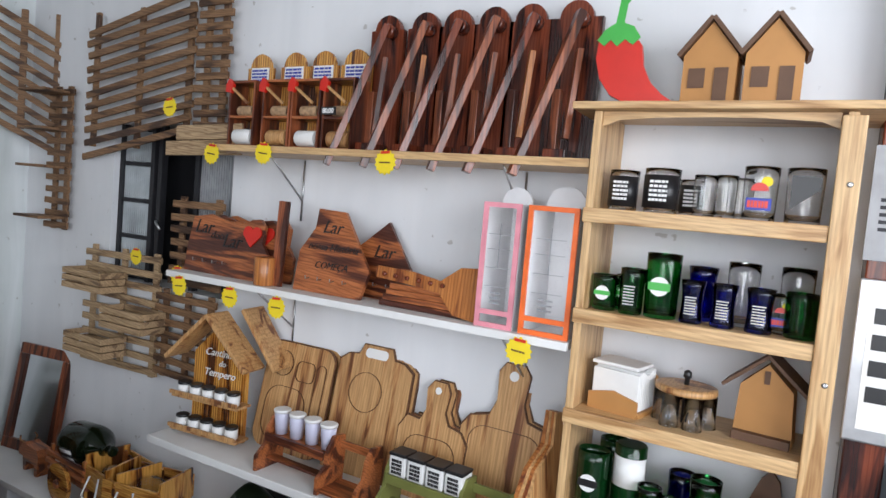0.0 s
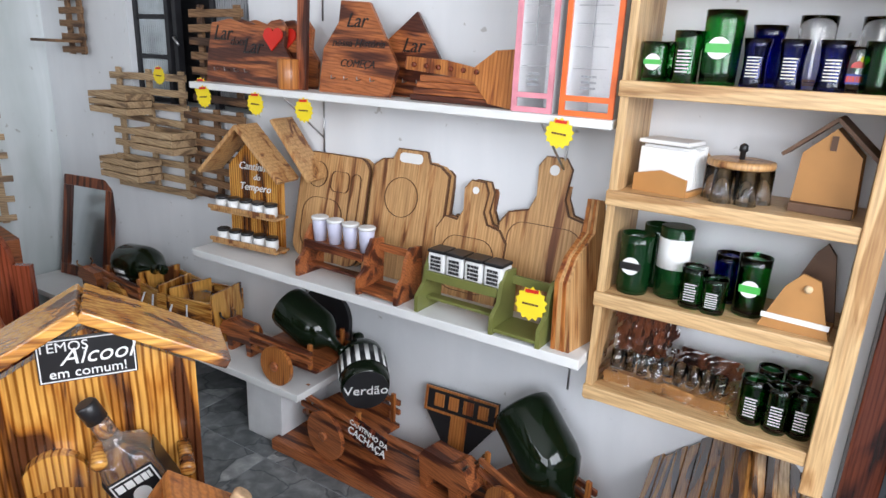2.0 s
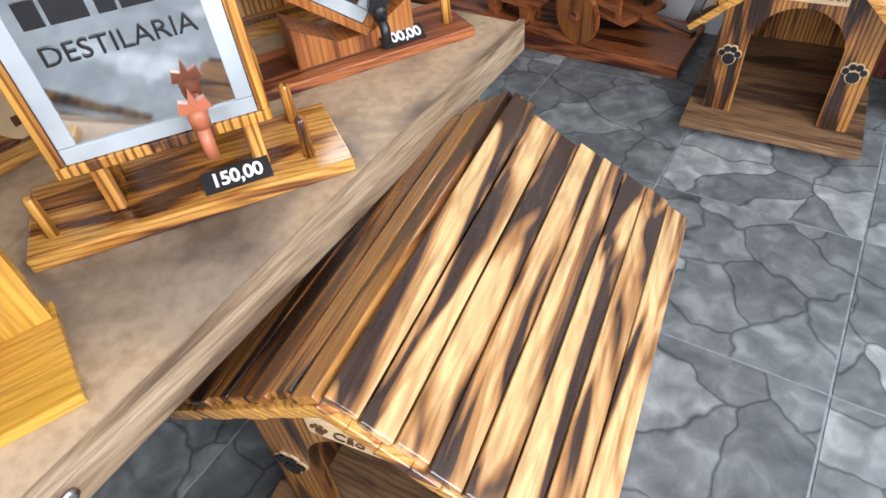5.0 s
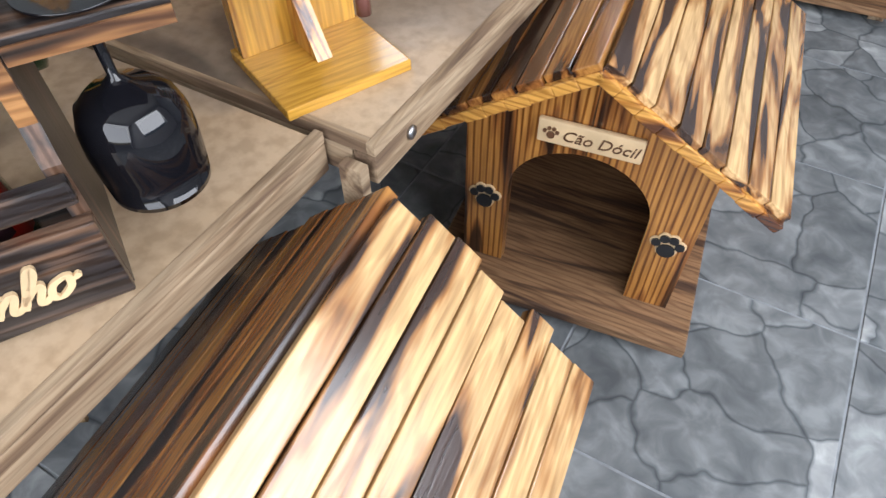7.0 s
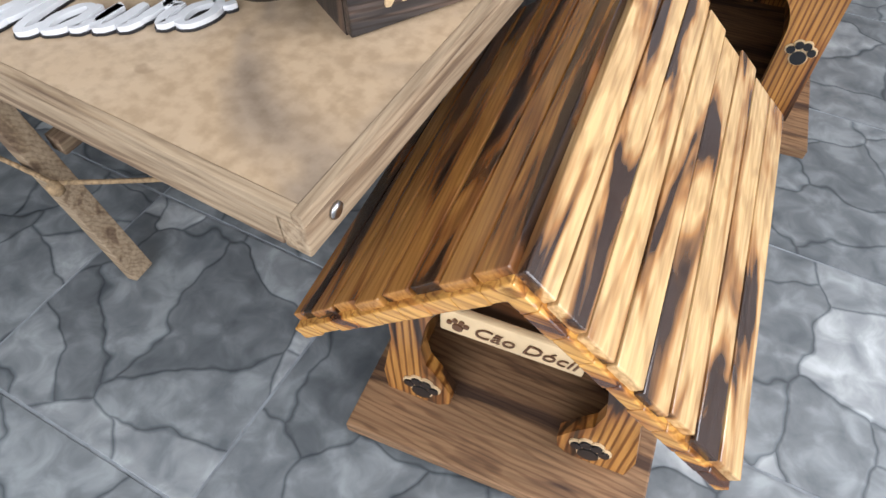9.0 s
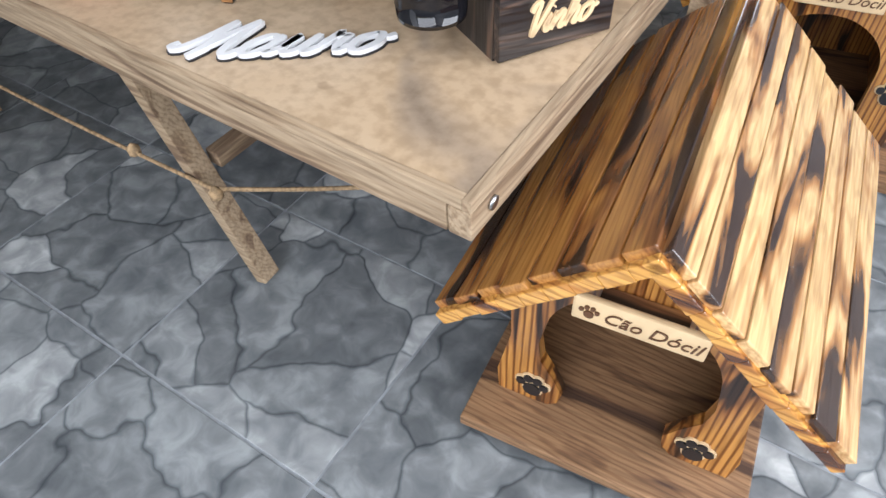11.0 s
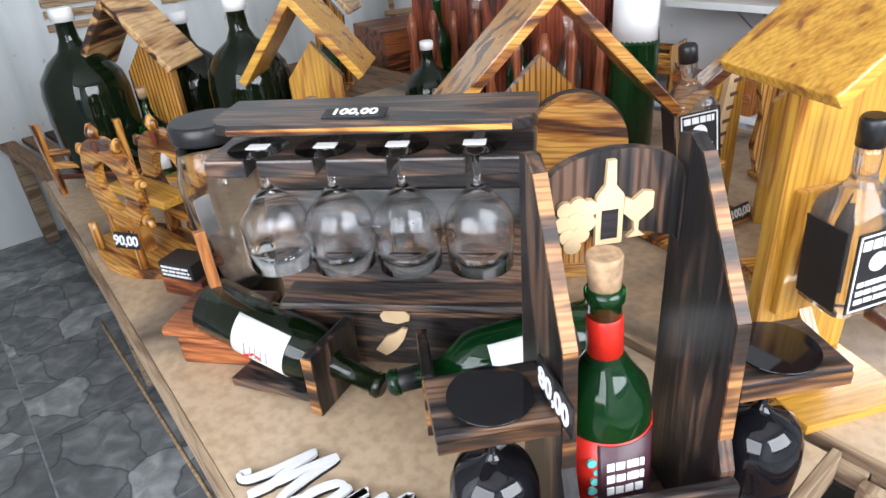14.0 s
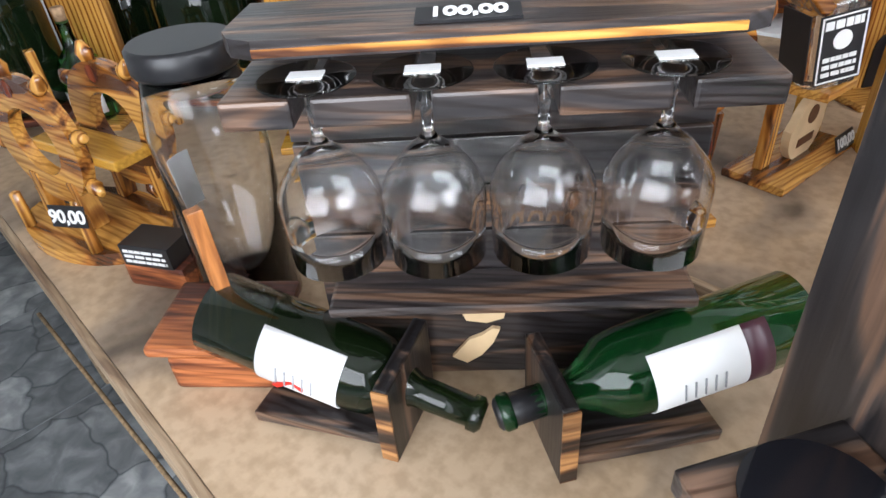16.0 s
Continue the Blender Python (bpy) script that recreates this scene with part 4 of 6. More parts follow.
# ---- dispensers on the second table ----
jp = Matrix.Translation((-0.161, -1.684, TZ)) @ pose(0, 0, 0, 0, 0, 54.4)
jd = thing("mirror_dispenser", jp, "scorched pine framed etched glass drinks dispenser on a plank", "dispenser", "glass dispensers")
part("base_plank", box(-0.2, 0.2, -0.077, 0.077, 0.0, 0.02, 0.003), GOLDX, jd)
for sx in (-0.09, 0.09):
    part("support", box(sx - 0.01, sx + 0.01, -0.035, 0.045, 0.0205, 0.088, 0.004), GOLDZ, jd)
for sx, sy in ((0.15, -0.04), (0.15, 0.05), (-0.17, -0.04)):
    part("peg", lathe(bmesh.new(), [(0.008, 0), (0.0075, 0.055), (0.005, 0.058)], 10, pose(sx, sy, 0.02)), GOLDZ, jd)


def framed_tank(parent, cx, cz, w, h, d, turn, frame_m, words):
    m = pose(cx, 0, cz, 0, turn, 0)
    for x0, x1, z0, z1 in ((-w / 2, w / 2, h / 2 - 0.014, h / 2), (-w / 2, w / 2, -h / 2, -h / 2 + 0.014), (-w / 2, -w / 2 + 0.014, -h / 2 + 0.0145, h / 2 - 0.0145), (w / 2 - 0.014, w / 2, -h / 2 + 0.0145, h / 2 - 0.0145)):
        part("frame_board", box(x0, x1, -d / 2, d / 2, z0, z1, 0.002, m), frame_m, parent)
    part("back_board", box(-w / 2 + 0.0145, w / 2 - 0.0145, d / 2 - 0.008, d / 2, -h / 2 + 0.0145, h / 2 - 0.0145, 0, m), MAHOG, parent)
    pane = part("glass_pane", box(-w / 2 + 0.0148, w / 2 - 0.0148, -d / 2 + 0.006, -d / 2 + 0.012, -h / 2 + 0.0148, h / 2 - 0.0148, 0, m), MIRROR, parent, "reflective etched glass pane")
    bm = bmesh.new()
    k = 0.02
    for x0, x1, z0, z1 in ((-w / 2 + 0.015, w / 2 - 0.015, h / 2 - 0.015 - k, h / 2 - 0.015), (-w / 2 + 0.015, w / 2 - 0.015, -h / 2 + 0.015, -h / 2 + 0.015 + k), (-w / 2 + 0.015, -w / 2 + 0.015 + k, -h / 2 + 0.016 + k, h / 2 - 0.016 - k), (w / 2 - 0.015 - k, w / 2 - 0.015, -h / 2 + 0.016 + k, h / 2 - 0.016 - k)):
        bx(bm, x0, x1, -d / 2 + 0.003, -d / 2 + 0.0058, z0, z1, 0.001, m)
    part("frosted_border", bm, FROSTED, pane, "frosted bevelled border")
    for text, size, x, z, rot, mm in words:
        if text:
            lettering("etched_word", text, size, m @ pose(x, -d / 2 + 0.0045, z, 0, rot, 0), mm, pane, 0.001)
        else:
            part("etched_logo", bars(bmesh.new(), x - size * 2.6, x + size * 2.6, z - size / 2, z + size / 2, 1, 0, 0.9, 8), mm, pane).matrix_local = m @ pose(0, -d / 2 + 0.0056, 0, 0, rot, 0)
    part("cork_stopper", lathe(bmesh.new(), [(0.011, 0), (0.014, 0.028), (0.012, 0.03)], 12, m @ pose(-w * 0.1, 0, h / 2)), CORK, parent)


framed_tank(jd, -0.005, 0.215, 0.25, 0.255, 0.085, 0, GOLDZ, [("", 0.03, 0.0, 0.052, 0, BLACK), ("DESTILARIA", 0.03, 0.0, 0.008, 0, BLACK)])
tap(jd, pose(0.04, -0.052, 0.125), TERRA)
price_tag("150,00", jp @ pose(0.055, -0.06, 0.0205, -60, 0, 0), 0.086, 0.03)

rp = Matrix.Translation((-0.174, -1.316, TZ)) @ pose(0, 0, 0, 0, 0, 57.9)
rb = thing("diamond_dispenser", rp, "red-varnished drinks dispenser with tilted etched glass front", "dispenser", "glass dispensers")
part("base_plank", box(-0.195, 0.195, -0.063, 0.063, 0.0, 0.018, 0.003), REDX, rb)
part("support", prism(bmesh.new(), [(-0.1, 0.018), (0.1, 0.018), (0.1, 0.085), (0.03, 0.045), (-0.03, 0.045), (-0.1, 0.085)], -0.03, 0.04), ORANGEZ, rb)
for sx in (-0.165, 0.165):
    part("peg", lathe(bmesh.new(), [(0.009, 0), (0.008, 0.05), (0.005, 0.054)], 10, pose(sx, -0.02, 0.018)), GOLDZ, rb)
framed_tank(rb, -0.005, 0.205, 0.225, 0.225, 0.09, 38, ORANGEZ, [("PINGÔMETRO", 0.025, -0.012, 0.05, -8, BLACK), ("Nível", 0.035, 0.0, 0.0, -38, BLACK), ("", 0.034, 0.03, -0.045, -38, GREY)])
tap(rb, pose(0.03, -0.055, 0.085), BLACK)
price_tag("100,00", rp @ pose(0.075, -0.05, 0.0185, -60, 0, 0), 0.075, 0.03)


def dispenser_house(m, w, h, roof_w, rise, board_m, roof_m, label, depth=0.1, base=True, roof_back=0.05):
    t = thing("bottle_house", m, label, "dispenser", "bottle houses")
    part("back_board", prism(bmesh.new(), [(-w / 2, 0.015), (w / 2, 0.015), (w / 2, h), (0, h + rise * w / roof_w), (-w / 2, h)], 0.0, 0.022), board_m, t)
    if base:
        part("base_plank", box(-w / 2 - 0.005, w / 2 + 0.005, -depth, 0.03, 0.0, 0.0145, 0.002), YELLOWX if board_m == YELLOWZ else GOLDX, t)
    a = math.atan2(rise, roof_w / 2)
    ln = math.hypot(rise, roof_w / 2)
    for s in (-1, 1):
        mm = pose(s * roof_w / 4, 0, h + rise / 2 + 0.022, 0, math.degrees(a) * s, 0)
        part("roof_plank", box(-ln / 2, ln / 2, -depth, roof_back, -0.009, 0.009, 0.003, mm), roof_m, t)
    return t


# tall house with the black joke plate
bp = Matrix.Translation((-0.428, -1.290, TZ)) @ pose(0, 0, 0, 0, 0, 58)
bh = dispenser_house(bp, 0.29, 0.42, 0.375, 0.105, GOLDZ, GOLDX, "varnished pine bottle house with wavy edges and black joke plate", 0.07)
bm = bmesh.new()
prism(bm, [(-0.145, 0.32), (-0.165, 0.30), (-0.16, 0.26), (-0.17, 0.22), (-0.155, 0.15), (-0.165, 0.08), (-0.145, 0.016)], 0.001, 0.02)
prism(bm, arc(-0.06, 0.27, 0.045, 20, 160, 10) + [(-0.10, 0.25), (-0.06, 0.262), (-0.02, 0.25)], -0.02, 0.0)
prism(bm, arc(-0.02, 0.08, 0.05, -20, 110, 10), -0.018, 0.0)
part("carving", bm, GOLDZ, bh, "carved wavy relief")
# flat black shape stands for the shade inside a hollow arch
part("hollow", prism(bmesh.new(), arc(-0.06, 0.09, 0.032, 0, 180, 10) + [(-0.092, 0.016), (-0.028, 0.016)], -0.004, -0.0005), BLACK, bh)
pl = part("joke_plate", box(-0.064, 0.064, -0.006, -0.001, 0.424, 0.492, 0.001), BLACK, bh, "black plate with white lettering")
bm = bmesh.new()
for x0, x1, z0, z1 in ((-0.062, 0.062, 0.426, 0.4275), (-0.062, 0.062, 0.4885, 0.49), (-0.062, -0.0605, 0.4275, 0.4885), (0.0605, 0.062, 0.4275, 0.4885)):
    bx(bm, x0, x1, -0.0072, -0.006, z0, z1)
part("plate_border", bm, PAPER, pl)
lettering("plate_text", "TEMOS", 0.021, pose(-0.03, -0.0075, 0.479), PAPER, pl, 0.001)
lettering("plate_text", "Alcool", 0.036, pose(0.012, -0.0075, 0.462), PAPER, pl, 0.001, 0.35)
lettering("plate_text", "em comum!", 0.021, pose(0, -0.0075, 0.438), PAPER, pl, 0.001)
for sx in (-1, 1):
    part("holding_pin", lathe(bmesh.new(), [(0.011, -0.0), (0.011, 0.075), (0.006, 0.078)], 12, pose(0.06 + sx * 0.058, -0.001, 0.30 - sx * 0.02, 90, 0, 0)), GOLDX, bh)
square_bottle(bp @ pose(0.085, -0.045, 0.195, 0, -24, 0), "clear square whiskey bottle tilted in a wooden house")

# yellow house with an upright square bottle and tap
yp = Matrix.Translation((-0.106, -2.016, TZ)) @ pose(0, 0, 0, 0, 0, 66)
yq = yp @ pose(0, 0.045, 0)
yh = dispenser_house(yq, 0.155, 0.42, 0.30, 0.11, YELLOWZ, YELLOWX, "bright yellow varnished bottle house with a tap", 0.12)
part("front_frame", box(-0.06, 0.06, -0.012, -0.0005, 0.11, 0.29, 0.002), YELLOWZ, yh)
part("bracket", prism(bmesh.new(), [(0, 0.015), (0.06, 0.015), (0, 0.1)], -0.01, 0.01, pose(0, 0, 0, 0, 0, -90)), GOLDZ, yh)
square_bottle(yq @ pose(-0.01, -0.055, 0.15, 0, -4, 0), "clear square whiskey bottle strapped upright with black label", 0.245)
tap(yh, yp.inverted() @ yp @ pose(0.02, -0.095, 0.135), BROWNP)

# pieces further back on the same table
p1 = pose(-0.66, -1.975, TZ, 0, 0, 54)
h1 = dispenser_house(p1, 0.2, 0.275, 0.40, 0.205, GOLDZ, GOLDX, "varnished pine bottle house with a steep scorched roof", 0.14)
p2 = pose(-0.338, -1.576, TZ, 0, 0, 37)
h2 = dispenser_house(p2, 0.16, 0.25, 0.53, 0.26, YELLOWZ, GOLDX, "yellow varnished bottle house with a wide striped roof", 0.13, False, -0.055)
part("roof_bracket", box(-0.02, 0.02, -0.1, -0.0005, 0.30, 0.40, 0.003), YELLOWZ, h2)
part("base_plank", box(-0.08, 0.08, 0.0, 0.05, 0.0, 0.0145, 0.002), YELLOWX, h2)
p3 = pose(-0.427, -1.667, TZ, 0, 0, 83)
gs = thing("guitar_stand", p3, "varnished pine bottle stand with a burnt guitar cut-out", "bottle stand")
part("base_plank", box(-0.17, 0.06, -0.005, 0.1, 0.0, 0.0145, 0.002), GOLDX, gs)
part("back_board", box(-0.03, 0.055, 0.05, 0.07, 0.0145, 0.33, 0.003), YELLOWZ, gs)
part("arm", box(-0.17, -0.0305, 0.048, 0.068, 0.15, 0.185, 0.003), GOLDX, gs)
part("arm_post", box(-0.14, -0.11, 0.05, 0.066, 0.0145, 0.1495, 0.003), GOLDZ, gs)
part("bottle_rest", box(-0.185, -0.1, -0.035, 0.0475, 0.168, 0.182, 0.002), GOLDX, gs)
part("guitar_neck", prism(bmesh.new(), [(-0.045, 0.12), (-0.02, 0.12), (0.012, 0.31), (0.02, 0.335), (-0.002, 0.345), (-0.014, 0.318)], 0.036, 0.0475), LASER, gs)
part("guitar_body", prism(bmesh.new(), arc(-0.04, 0.068, 0.05, 20, 160, 10) + arc(-0.046, 0.062, 0.054, 170, 375, 14), 0.034, 0.0475), LASER, gs, "scorched plywood guitar body")
bm = bmesh.new()
prism(bm, arc(-0.038, 0.085, 0.016, 0, 345, 14), 0.0325, 0.0338)
for k in range(7):
    bx(bm, -0.04 + k * 0.006, -0.018 + k * 0.006, 0.0345, 0.0358, 0.14 + k * 0.025, 0.147 + k * 0.025)
bx(bm, -0.07, -0.02, 0.0325, 0.0338, 0.035, 0.05)
part("burnt_pattern", bm, GROOVE, gs)
square_bottle(p3 @ pose(-0.142, 0.005, 0.182, 0, -8, -30), "square bottle with black label on a guitar stand", 0.21)
price_tag("100,00", p3 @ pose(0.02, -0.008, 0.016, -20), 0.06, 0.028)
dsc = thing("round_board", pose(-0.555, -2.005, TZ, 0, 0, 50), "round varnished pine board with two dark discs for hollows", "board")
part("disc", prism(bmesh.new(), arc(0, 0.245, 0.088, 0, 352, 40), -0.012, 0.012), GOLDX, dsc)
part("rim", prism(bmesh.new(), arc(0, 0.245, 0.092, 0, 352, 40), 0.0125, 0.02), SCORCH, dsc, "scraped dark rim")
part("chin", prism(bmesh.new(), [(-0.05, 0.0), (0.05, 0.0), (0.062, 0.17), (-0.062, 0.17)], -0.009, 0.009), GOLDZ, dsc)
# two flat dark discs laid on the chin in place of hollows
part("hollow", prism(bmesh.new(), arc(0.03, 0.12, 0.024, 0, 340, 14), -0.0105, -0.009), MAHOG, dsc)
part("hollow", prism(bmesh.new(), arc(-0.03, 0.12, 0.022, 0, 340, 14), -0.0105, -0.009), MAHOG, dsc)
wbk = thing("white_label_bottle", pose(-0.80, -1.50, TZ), "dark bottle with a white label", "bottle")
part("glass_body", wine_bottle(bmesh.new(), None, 0.055, 0.52), BOTTLE, wbk)
part("label", sleeve(0.30, 0.40, 0.0535, -170, 10), PAPER, wbk)
part("stand", lathe(bmesh.new(), [(0.06, -0.0), (0.06, 0.012), (0.056, 0.014)], 20), GOLDX, wbk)


# ---- demijohns and houses at the far end ----
def demijohn(m, label, s=1.0, cap=True, band=False):
    d = thing("demijohn", m, label, "demijohn", "demijohns")
    part("glass_body", lathe(bmesh.new(), [(r * s, z * s) for r, z in ((0.07, 0.0), (0.088, 0.008), (0.093, 0.03), (0.093, 0.17), (0.086, 0.205), (0.06, 0.24), (0.032, 0.262), (0.021, 0.285), (0.019, 0.325), (0.023, 0.327), (0.023, 0.337), (0.017, 0.339))], 32), DEMI, d)
    if cap:
        part("cap", lathe(bmesh.new(), [(0.0245 * s, 0.322 * s), (0.0245 * s, 0.348 * s), (0.02 * s, 0.351 * s)], 18), PAPER, d, "white plastic cap")
    return d


def jug_cart(m, cap=True):
    c = thing("jug_cart", m, "wooden cradle cart with slats and posts", "cart", "jug carts")
    part("tray", box(-0.12, 0.12, -0.09, 0.09, 0.04, 0.055, 0.003), REDX, c)
    for sx in (-1, 1):
        for sy in (-1, 1):
            part("post", beam(bmesh.new(), (sx * 0.105, sy * 0.09, 0.0), (sx * 0.112, sy * 0.1, 0.2), 0.018, 0.018), GOLDZ, c)
    for sy in (-1, 1):
        for z in (0.075, 0.11):
            part("slat", box(-0.118, 0.118, sy * 0.095 - 0.005, sy * 0.095 + 0.005, z, z + 0.018, 0.002), GOLDX, c)
    return c


jug_cart(pose(-1.80, -2.5, TZ, 0, 0, 48))
demijohn(pose(-1.80, -2.5, TZ + 0.056), "large dark green demijohn with a white cap in a cart", 1.16)
part_bench = thing("low_bench", pose(0, 0, 0), "low wooden plank bench against the wall", "bench")
part("seat_plank", box(-2.84, -2.0, -2.08, -1.2, 0.44, 0.47, 0.004), PALLET, part_bench)
for bxx in (-2.75, -2.1):
    for byy in (-2.0, -1.3):
        part("leg", box(bxx - 0.025, bxx + 0.025, byy - 0.025, byy + 0.025, 0, 0.44, 0.003), ROUGH, part_bench)
jug_cart(pose(-1.50, -2.17, TZ, 0, 0, 40))
demijohn(pose(-1.50, -2.17, TZ + 0.056), "black-green demijohn with a white cap", 1.15)
demijohn(pose(-1.86, -2.20, TZ), "dark green demijohn with a white cap", 1.15)
for x, y, z, rz, lab in ((-1.745, -2.345, TZ, 40, "scorched bottle house with a burnt knotty roof"), (-1.255, -2.11, TZ, 46, "yellow pine bottle house with a plain roof"), (-2.25, -1.5, 0.471, 40, "small pale pine bottle house")):
    hm = pose(x, y, z, 0, 0, rz)
    dispenser_house(hm, 0.13, 0.28, 0.27, 0.17, GOLDZ if lab[0] != "y" else YELLOWZ, BURNY if lab[0] == "s" else YELLOWX, lab, 0.11)
    gb = thing("green_bottle", hm @ pose(0, -0.06, 0.015), "bright green squat bottle with a cork", "bottle", "green bottles")
    part("glass_body", lathe(bmesh.new(), [(0.04, 0), (0.046, 0.006), (0.046, 0.10), (0.04, 0.13), (0.018, 0.155), (0.012, 0.18), (0.013, 0.21)], 24), GREENG, gb)
    part("cork", lathe(bmesh.new(), [(0.011, 0.205), (0.0135, 0.235), (0.012, 0.237)], 12), CORK, gb)
    part("label", sleeve(0.02, 0.07, 0.0466, -150, -30), PAPER, gb)
low_table = thing("pallet_stand", pose(-2.52, -2.42, 0, 0, 0, 6), "low slatted wooden stand", "stand")
for i in range(6):
    part("slat", box(-0.36, 0.3, -0.24 + i * 0.085, -0.24 + i * 0.085 + 0.06, 0.40, 0.42, 0.003), PALLET, low_table)
for sx in (-0.3, 0.25):
    for sy in (-0.2, 0.2):
        part("leg", box(sx - 0.025, sx + 0.025, sy - 0.025, sy + 0.025, 0, 0.4, 0.003), ROUGH, low_table)
demijohn(pose(-2.36, -2.46, 0.421), "green demijohn with white lettering block", 0.95, False)
demijohn(pose(-1.35, -1.7, TZ), "dark demijohn among the houses", 0.8)
bh2 = thing("standing_mirror", pose(-2.12, -0.95, 0.0, 0, 0, 30), "carved dark wood framed mirror on a stand", "mirror")
part("frame", prism(bmesh.new(), [(-0.16, 0.42), (0.16, 0.42), (0.16, 0.95), (0.0, 1.02), (-0.16, 0.95)], -0.015, 0.015), REDZ, bh2)
part("mirror_glass", box(-0.1, 0.1, -0.018, -0.0155, 0.56, 0.86), MIRROR, bh2)
part("stand", box(-0.18, 0.18, -0.1, 0.1, 0.0, 0.42, 0.004), MAHOG, bh2)
square_bottle(pose(-1.42, -1.28, TZ + 0.0, 0, 0, 40), "square whiskey bottle with black label", 0.4)
cr = thing("wood_crate", pose(-1.2, -1.35, TZ, 0, 0, 30), "dark reddish wooden carved crate", "crate")
for i in range(4):
    part("slat", box(-0.16, 0.16, -0.1, -0.085, 0.012 + i * 0.055, 0.055 + i * 0.055, 0.003), REDX, cr)
    part("slat", box(-0.16, 0.16, 0.085, 0.1, 0.012 + i * 0.055, 0.055 + i * 0.055, 0.003), REDX, cr)
for sx in (-0.165, 0.15):
    part("end_board", box(sx, sx + 0.0145, -0.1, 0.1, 0.0, 0.24, 0.003), MAHOG, cr)

for x, y, rz in ((-0.98, -1.62, 44), (-1.15, -1.2, 35), (-1.45, -1.5, 40)):
    rk = thing("carved_bottle_rack", pose(x, y, TZ, 0, 0, rz), "dark red-brown carved rack crowded with bottles", "bottle rack", "carved racks")
    part("base", box(-0.15, 0.15, -0.08, 0.08, 0, 0.02, 0.003), MAHOG, rk)
    part("back_board", prism(bmesh.new(), [(-0.15, 0.0205), (0.15, 0.0205), (0.15, 0.40)] + arc(0, 0.40, 0.11, 0, 180, 10) + [(-0.15, 0.40)], 0.06, 0.078), MAHOG, rk)
    for i in range(5):
        px = -0.13 + i * 0.065
        part("carved_post", lathe(bmesh.new(), [(0.014, 0.0205), (0.02, 0.06), (0.011, 0.10), (0.018, 0.16), (0.01, 0.23), (0.016, 0.29), (0.006, 0.33)], 12, pose(px, -0.05 + 0.02 * (i % 2), 0)), REDZ, rk)
    for i in range(2):
        part("bottle", wine_bottle(bmesh.new(), pose(-0.06 + i * 0.12, 0.01, 0.0205), 0.034, 0.34), AMBER if i else BOTTLE, rk)


# ---- wall shelves ----
def wall_shelf(x0, x1, z, yf, th, material, label, brackets):
    t = thing("wall_shelf", pose(0, 0, 0), label, "shelf", "wall shelves")
    part("board", box(x0, x1, yf, WY - 0.002, z - th, z, 0.003), material, t)
    for x in brackets:
        bm = bmesh.new()
        tube(bm, [(x, yf + 0.04, z - th - 0.003), (x, WY - 0.004, z - th - 0.15)], 0.0035, 6)
        tube(bm, [(x, WY - 0.005, z - th - 0.005), (x, WY - 0.005, z - th - 0.22)], 0.0035, 6)
        part("bracket", bm, STEEL, t, "thin wire bracket")
    return t


wall_shelf(-1.35, -0.005, 1.735, -0.25, 0.022, PINE, "varnished pine wall shelf", (-1.1, -0.25))
wall_shelf(-1.51, -0.01, 1.275, -0.268, 0.022, WHITE, "white painted wall shelf", (-1.1, -0.2))
wall_shelf(-1.49, -0.005, 0.685, -0.32, 0.028, WHITE, "white painted wall shelf with dust", (-1.2, -0.12))

# long white bench and low brown platform
bn = thing("white_bench", pose(0, 0, 0), "white painted plank bench along the wall", "bench")
part("plank", box(-2.82, -0.965, -0.335, -0.036, 0.235, 0.262, 0.003), WHITE, bn)
for x in (-1.17, -2.5):
    part("leg", box(x - 0.09, x + 0.09, -0.30, -0.06, 0.0, 0.234, 0.003), WHITEMDF, bn)
pf = solid("floor_plank", box(-1.1, 0.15, -0.335, -0.06, 0.0, 0.042, 0.004), REDX, pose(0, 0, 0), "thick dark red-brown plank lying on the floor", "plank")


# ---- ox carts with demijohns ----
def ox(parent_m, s, material):
    o = thing("wooden_ox", parent_m, "cut-out red-brown wooden ox", "figurine", "wooden oxen")
    prof = [(-0.07, 0), (-0.05, 0), (-0.045, 0.045), (0.03, 0.045), (0.035, 0), (0.055, 0), (0.062, 0.06), (0.095, 0.06), (0.105, 0.075), (0.085, 0.1), (0.075, 0.115), (0.05, 0.125), (0.03, 0.118), (-0.06, 0.115), (-0.078, 0.09), (-0.074, 0.04)]
    part("body", prism(bmesh.new(), [(x * s, z * s) for x, z in prof], -0.03 * s, 0.03 * s), material, o)
    for sy in (-1, 1):
        bm = bmesh.new()
        tube(bm, [(0.07 * s, sy * 0.02 * s, 0.115 * s), (0.08 * s, sy * 0.035 * s, 0.13 * s), (0.09 * s, sy * 0.03 * s, 0.145 * s)], 0.004 * s, 6)
        part("horn", bm, SCORCH, o)
    return o


